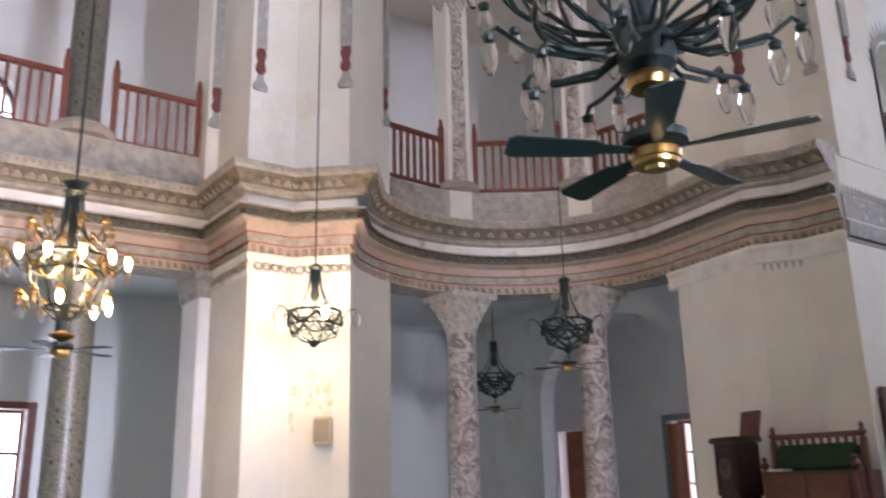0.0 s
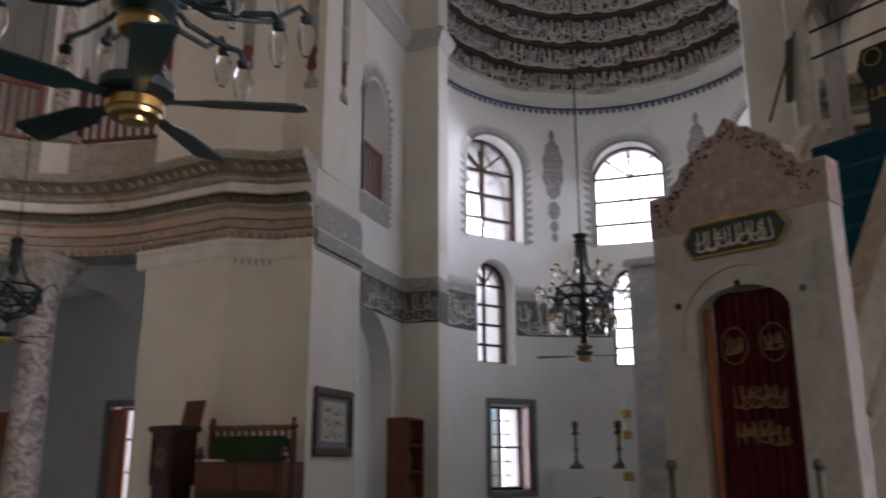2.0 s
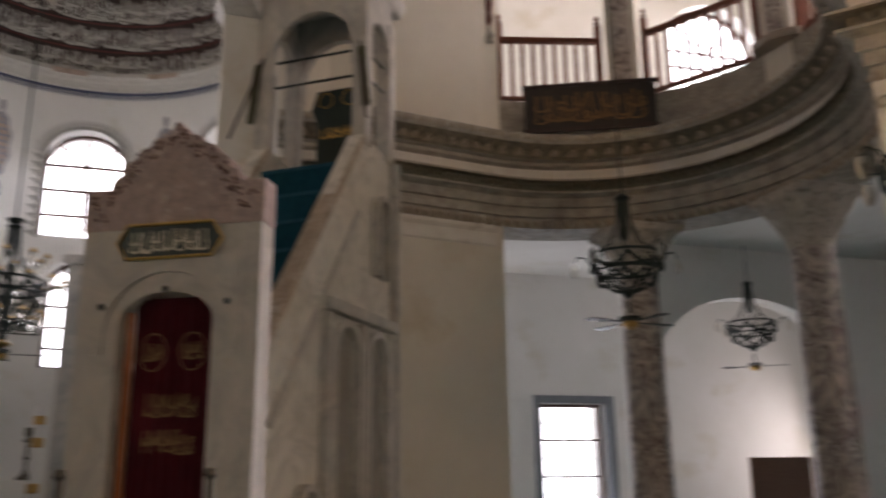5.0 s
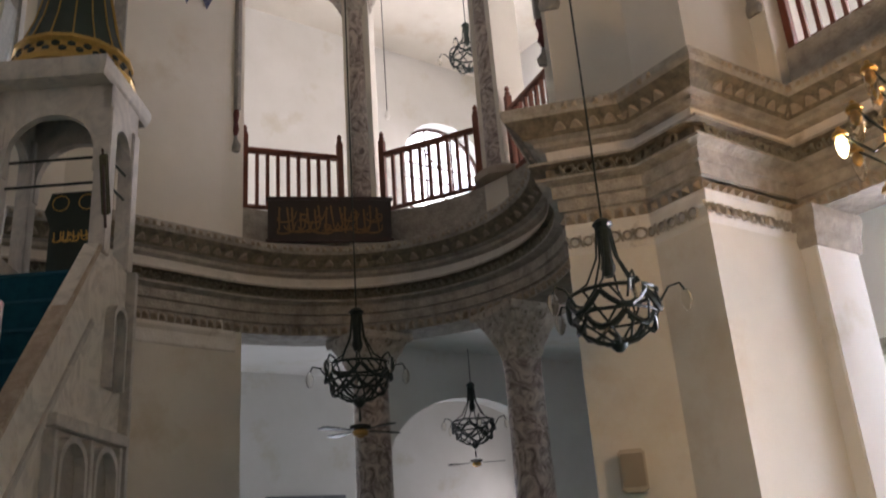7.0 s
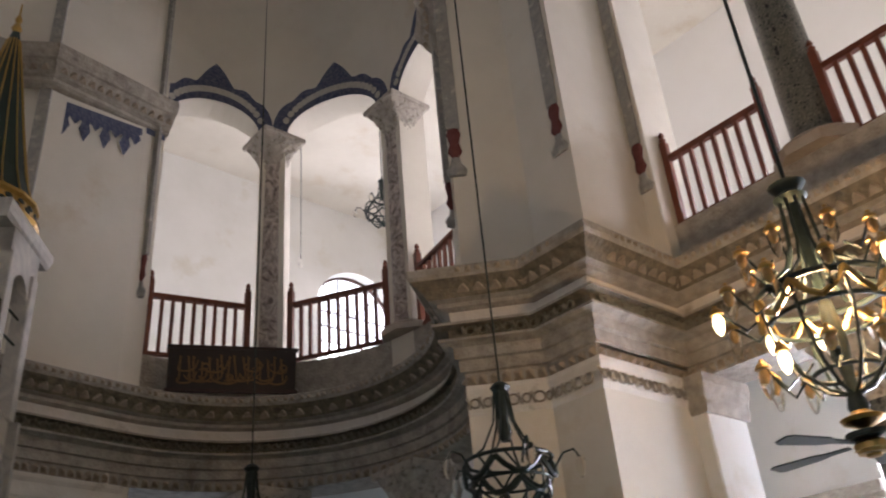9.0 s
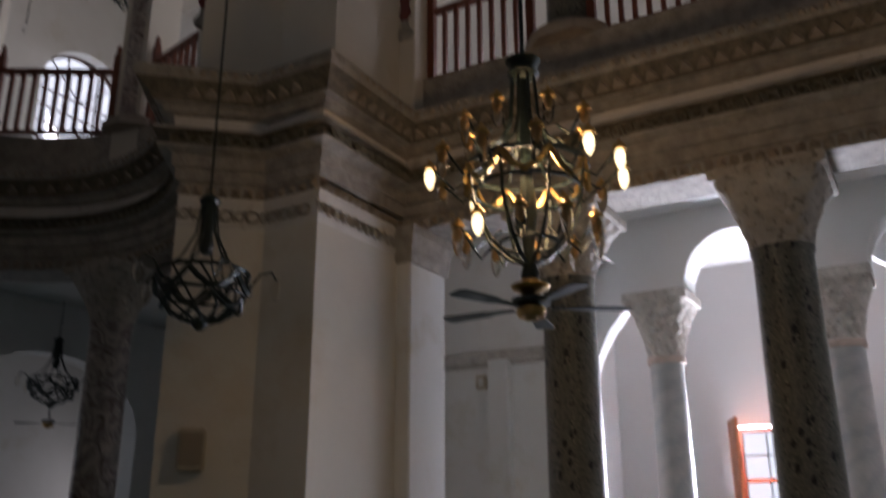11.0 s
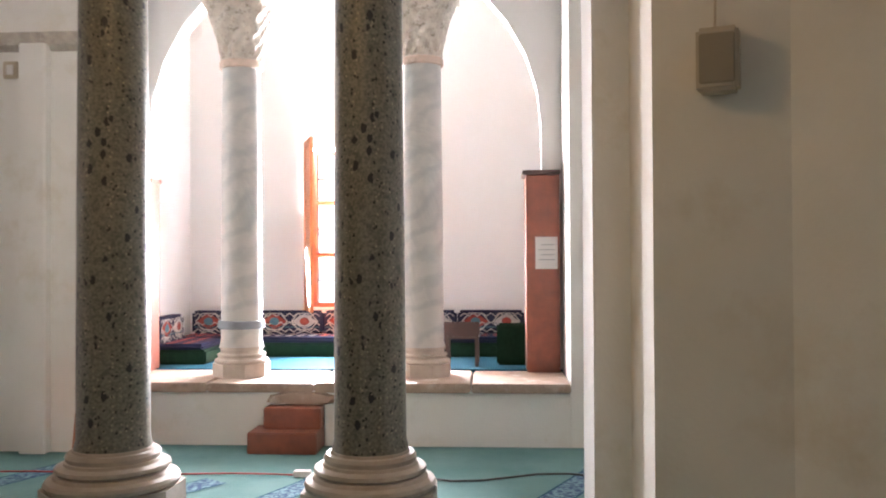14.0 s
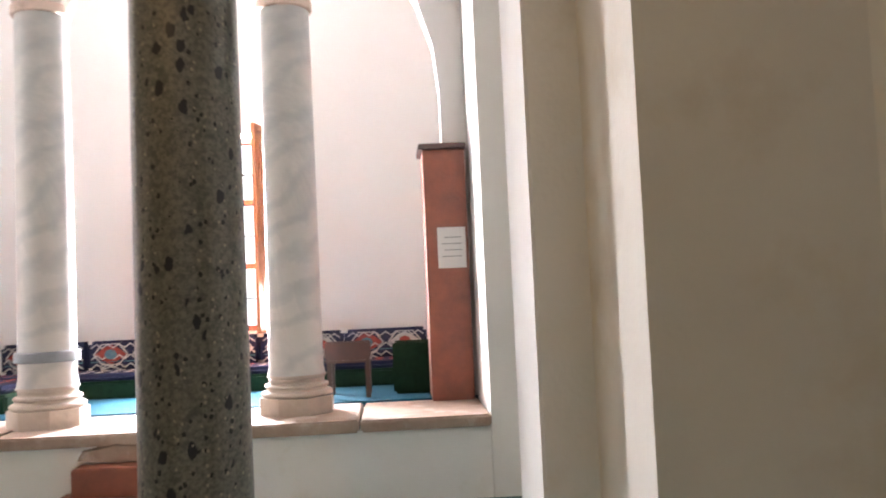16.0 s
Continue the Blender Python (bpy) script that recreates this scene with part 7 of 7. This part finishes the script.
lantern(-5.45, 2.56, 2.99, 3.77, TOP, 1, "wrought-iron basket lamp, lit, hung before the pier", 5, 100.0)
lantern(-5.07, 5.5, 3.08, 3.92, TOP, 2, "wrought-iron basket lamp hung in the recess")
fan(-5.07, 5.5, 2.90, 3.1, 0.42, 4, 20, "small ceiling fan under a basket lamp", None, 0.6)
lantern(-8.55, 7.25, 2.96, 3.83, 4.75, 3, "wrought-iron basket lamp hung in the aisle")
fan(-8.55, 7.25, 2.76, 2.96, 0.42, 4, 35, "small ceiling fan under a basket lamp", None, 0.6)
lantern(5.53, 2.46, 2.92, 3.78, TOP, 4, "wrought-iron basket lamp hung before the pier")
lantern(5.24, 5.27, 3.06, 3.92, TOP, 5, "wrought-iron basket lamp hung in the recess")
fan(5.24, 5.27, 2.82, 3.06, 0.42, 4, 10, "small ceiling fan under a basket lamp", None, 0.6)
lantern(9.30, 9.1, 3.27, 4.22, 4.75, 6, "wrought-iron basket lamp hung in the aisle")
fan(9.30, 9.1, 3.02, 3.27, 0.42, 4, 50, "small ceiling fan under a basket lamp", None, 0.6)
lantern(8.98, 8.02, 8.98, 9.87, TOP, 7, "wrought-iron basket lamp hung in the gallery")
lantern(6.6, -3.6, 3.2, 4.0, TOP, 8, "wrought-iron basket lamp hung before the pier")

chandelier(5.64, 0.28, 2.90, 4.20, TOP, 0.51, {1, 2, 4, 8, 9, 10, 16}, 1, "tiered iron and brass chandelier, some bulbs lit")
fan(5.64, 0.28, 2.77, 2.92, 0.50, 5, 15, "small ceiling fan under a chandelier", None, 0.65)
chandelier(-5.25, 0.29, 2.86, 4.13, TOP, 0.46, {0, 1, 10, 11, 2, 13, 14, 15, 21}, 2, "tiered iron chandelier with many lit bulbs")
fan(-5.25, 0.29, 2.73, 2.88, 0.44, 5, 40, "small ceiling fan under a chandelier", None, 0.65)
chandelier(-0.12, 9.58, 3.12, 4.57, TOP, 0.56, set(), 3, "tiered dark iron chandelier with unlit glass shades in the apse")
fan(-0.13, 9.58, 2.98, 3.14, 0.58, 4, 5, "ceiling fan under the apse chandelier", None, 0.7)
for x, y, z, e in ((5.64, 0.28, 3.52, 200.0), (-5.25, 0.29, 3.42, 130.0)):
    lamp = new("chandelier_glow", bpy.data.lights.new("chandelier_glow", "POINT"))
    lamp.data.energy, lamp.data.color, lamp.data.shadow_soft_size = e, (1.0, 0.64, 0.29), 0.12
    lamp.matrix_world = pose(x, y, z)

# great chandelier and fan in the middle of the nave
GX, GY = -0.10, 1.19
SMALLER = Matrix.Scale(0.88, 4)
o = fan(GX, GY, 2.80, 3.2, 0.62, 5, -46, "large ceiling fan with dark green blades and a brass motor", None, 0.9)
o.matrix_basis = o.matrix_basis @ SMALLER
o = thing("great_chandelier", pose(GX, GY, 3.055) @ SMALLER, "large dark iron ring chandelier with many glass shades", "chandelier")
part("hub", lathe([(0.04, 0.0), (0.085, 0.02), (0.095, 0.05), (0.085, 0.08)], 20), BRASS, o, "brass cup", True)
part("hub_body", lathe([(0.08, 0.08), (0.12, 0.12), (0.125, 0.24), (0.09, 0.30), (0.05, 0.34), (0.04, 1.5), (0.03, (TOP - 3.055) / 0.88)], 20), IRON, o, "", True)
for k in range(16):
    a = 2 * math.pi * (k + 0.35) / 16
    c, s = math.cos(a), math.sin(a)
    lo = k % 2
    R = 0.50 if lo else 0.66
    zt = 0.12 if lo else 0.30
    arm = part("arm", tube([(0.10 * c, 0.10 * s, 0.22), (R * .4 * c, R * .4 * s, 0.15 + 0.02 * (1 - lo)), (R * .75 * c, R * .75 * s, 0.14 + 0.08 * (1 - lo)), (R * .95 * c, R * .95 * s, zt + 0.03), (R * c, R * s, zt)], 0.012, 6), IRON, o)
    glass_tulip(arm, pose(R * c, R * s, zt), False, True, 0.85)
    arm = part("upper_arm", tube([(0.11 * c, 0.11 * s, 0.26), (0.3 * c, 0.3 * s, 0.30), (0.55 * c, 0.55 * s, 0.52), (0.68 * c, 0.68 * s, 0.80), (0.70 * c, 0.70 * s, 1.0)], 0.012, 6), IRON, o)
    glass_tulip(arm, pose(0.72 * c, 0.72 * s, 0.62), False, True, 0.85)
for r, z in ((0.46, 0.40), (0.62, 0.62), (0.70, 0.98)):
    part("ring", tube([(r * math.cos(2 * math.pi * k / 40), r * math.sin(2 * math.pi * k / 40), z) for k in range(40)], 0.016, 6, True), IRON, o)

# pendant bulbs in the gallery
for x, y, z in ((8.2, 9.3, 8.6), (9.4, 7.9, 8.7)):
    o = thing("pendant_bulb", pose(x, y, z), "bare bulb hanging on a long wire in the gallery", "lamp", "gallery pendants")
    part("wire", tube([(0, 0, 0.1), (0, 0, TOP - z)], 0.008), IRON, o)
    part("bulb", lathe([(0.01, 0.12), (0.03, 0.08), (0.045, 0.03), (0.03, -0.02), (0.01, -0.04)], 10), BULB_OFF, o, smooth=True)
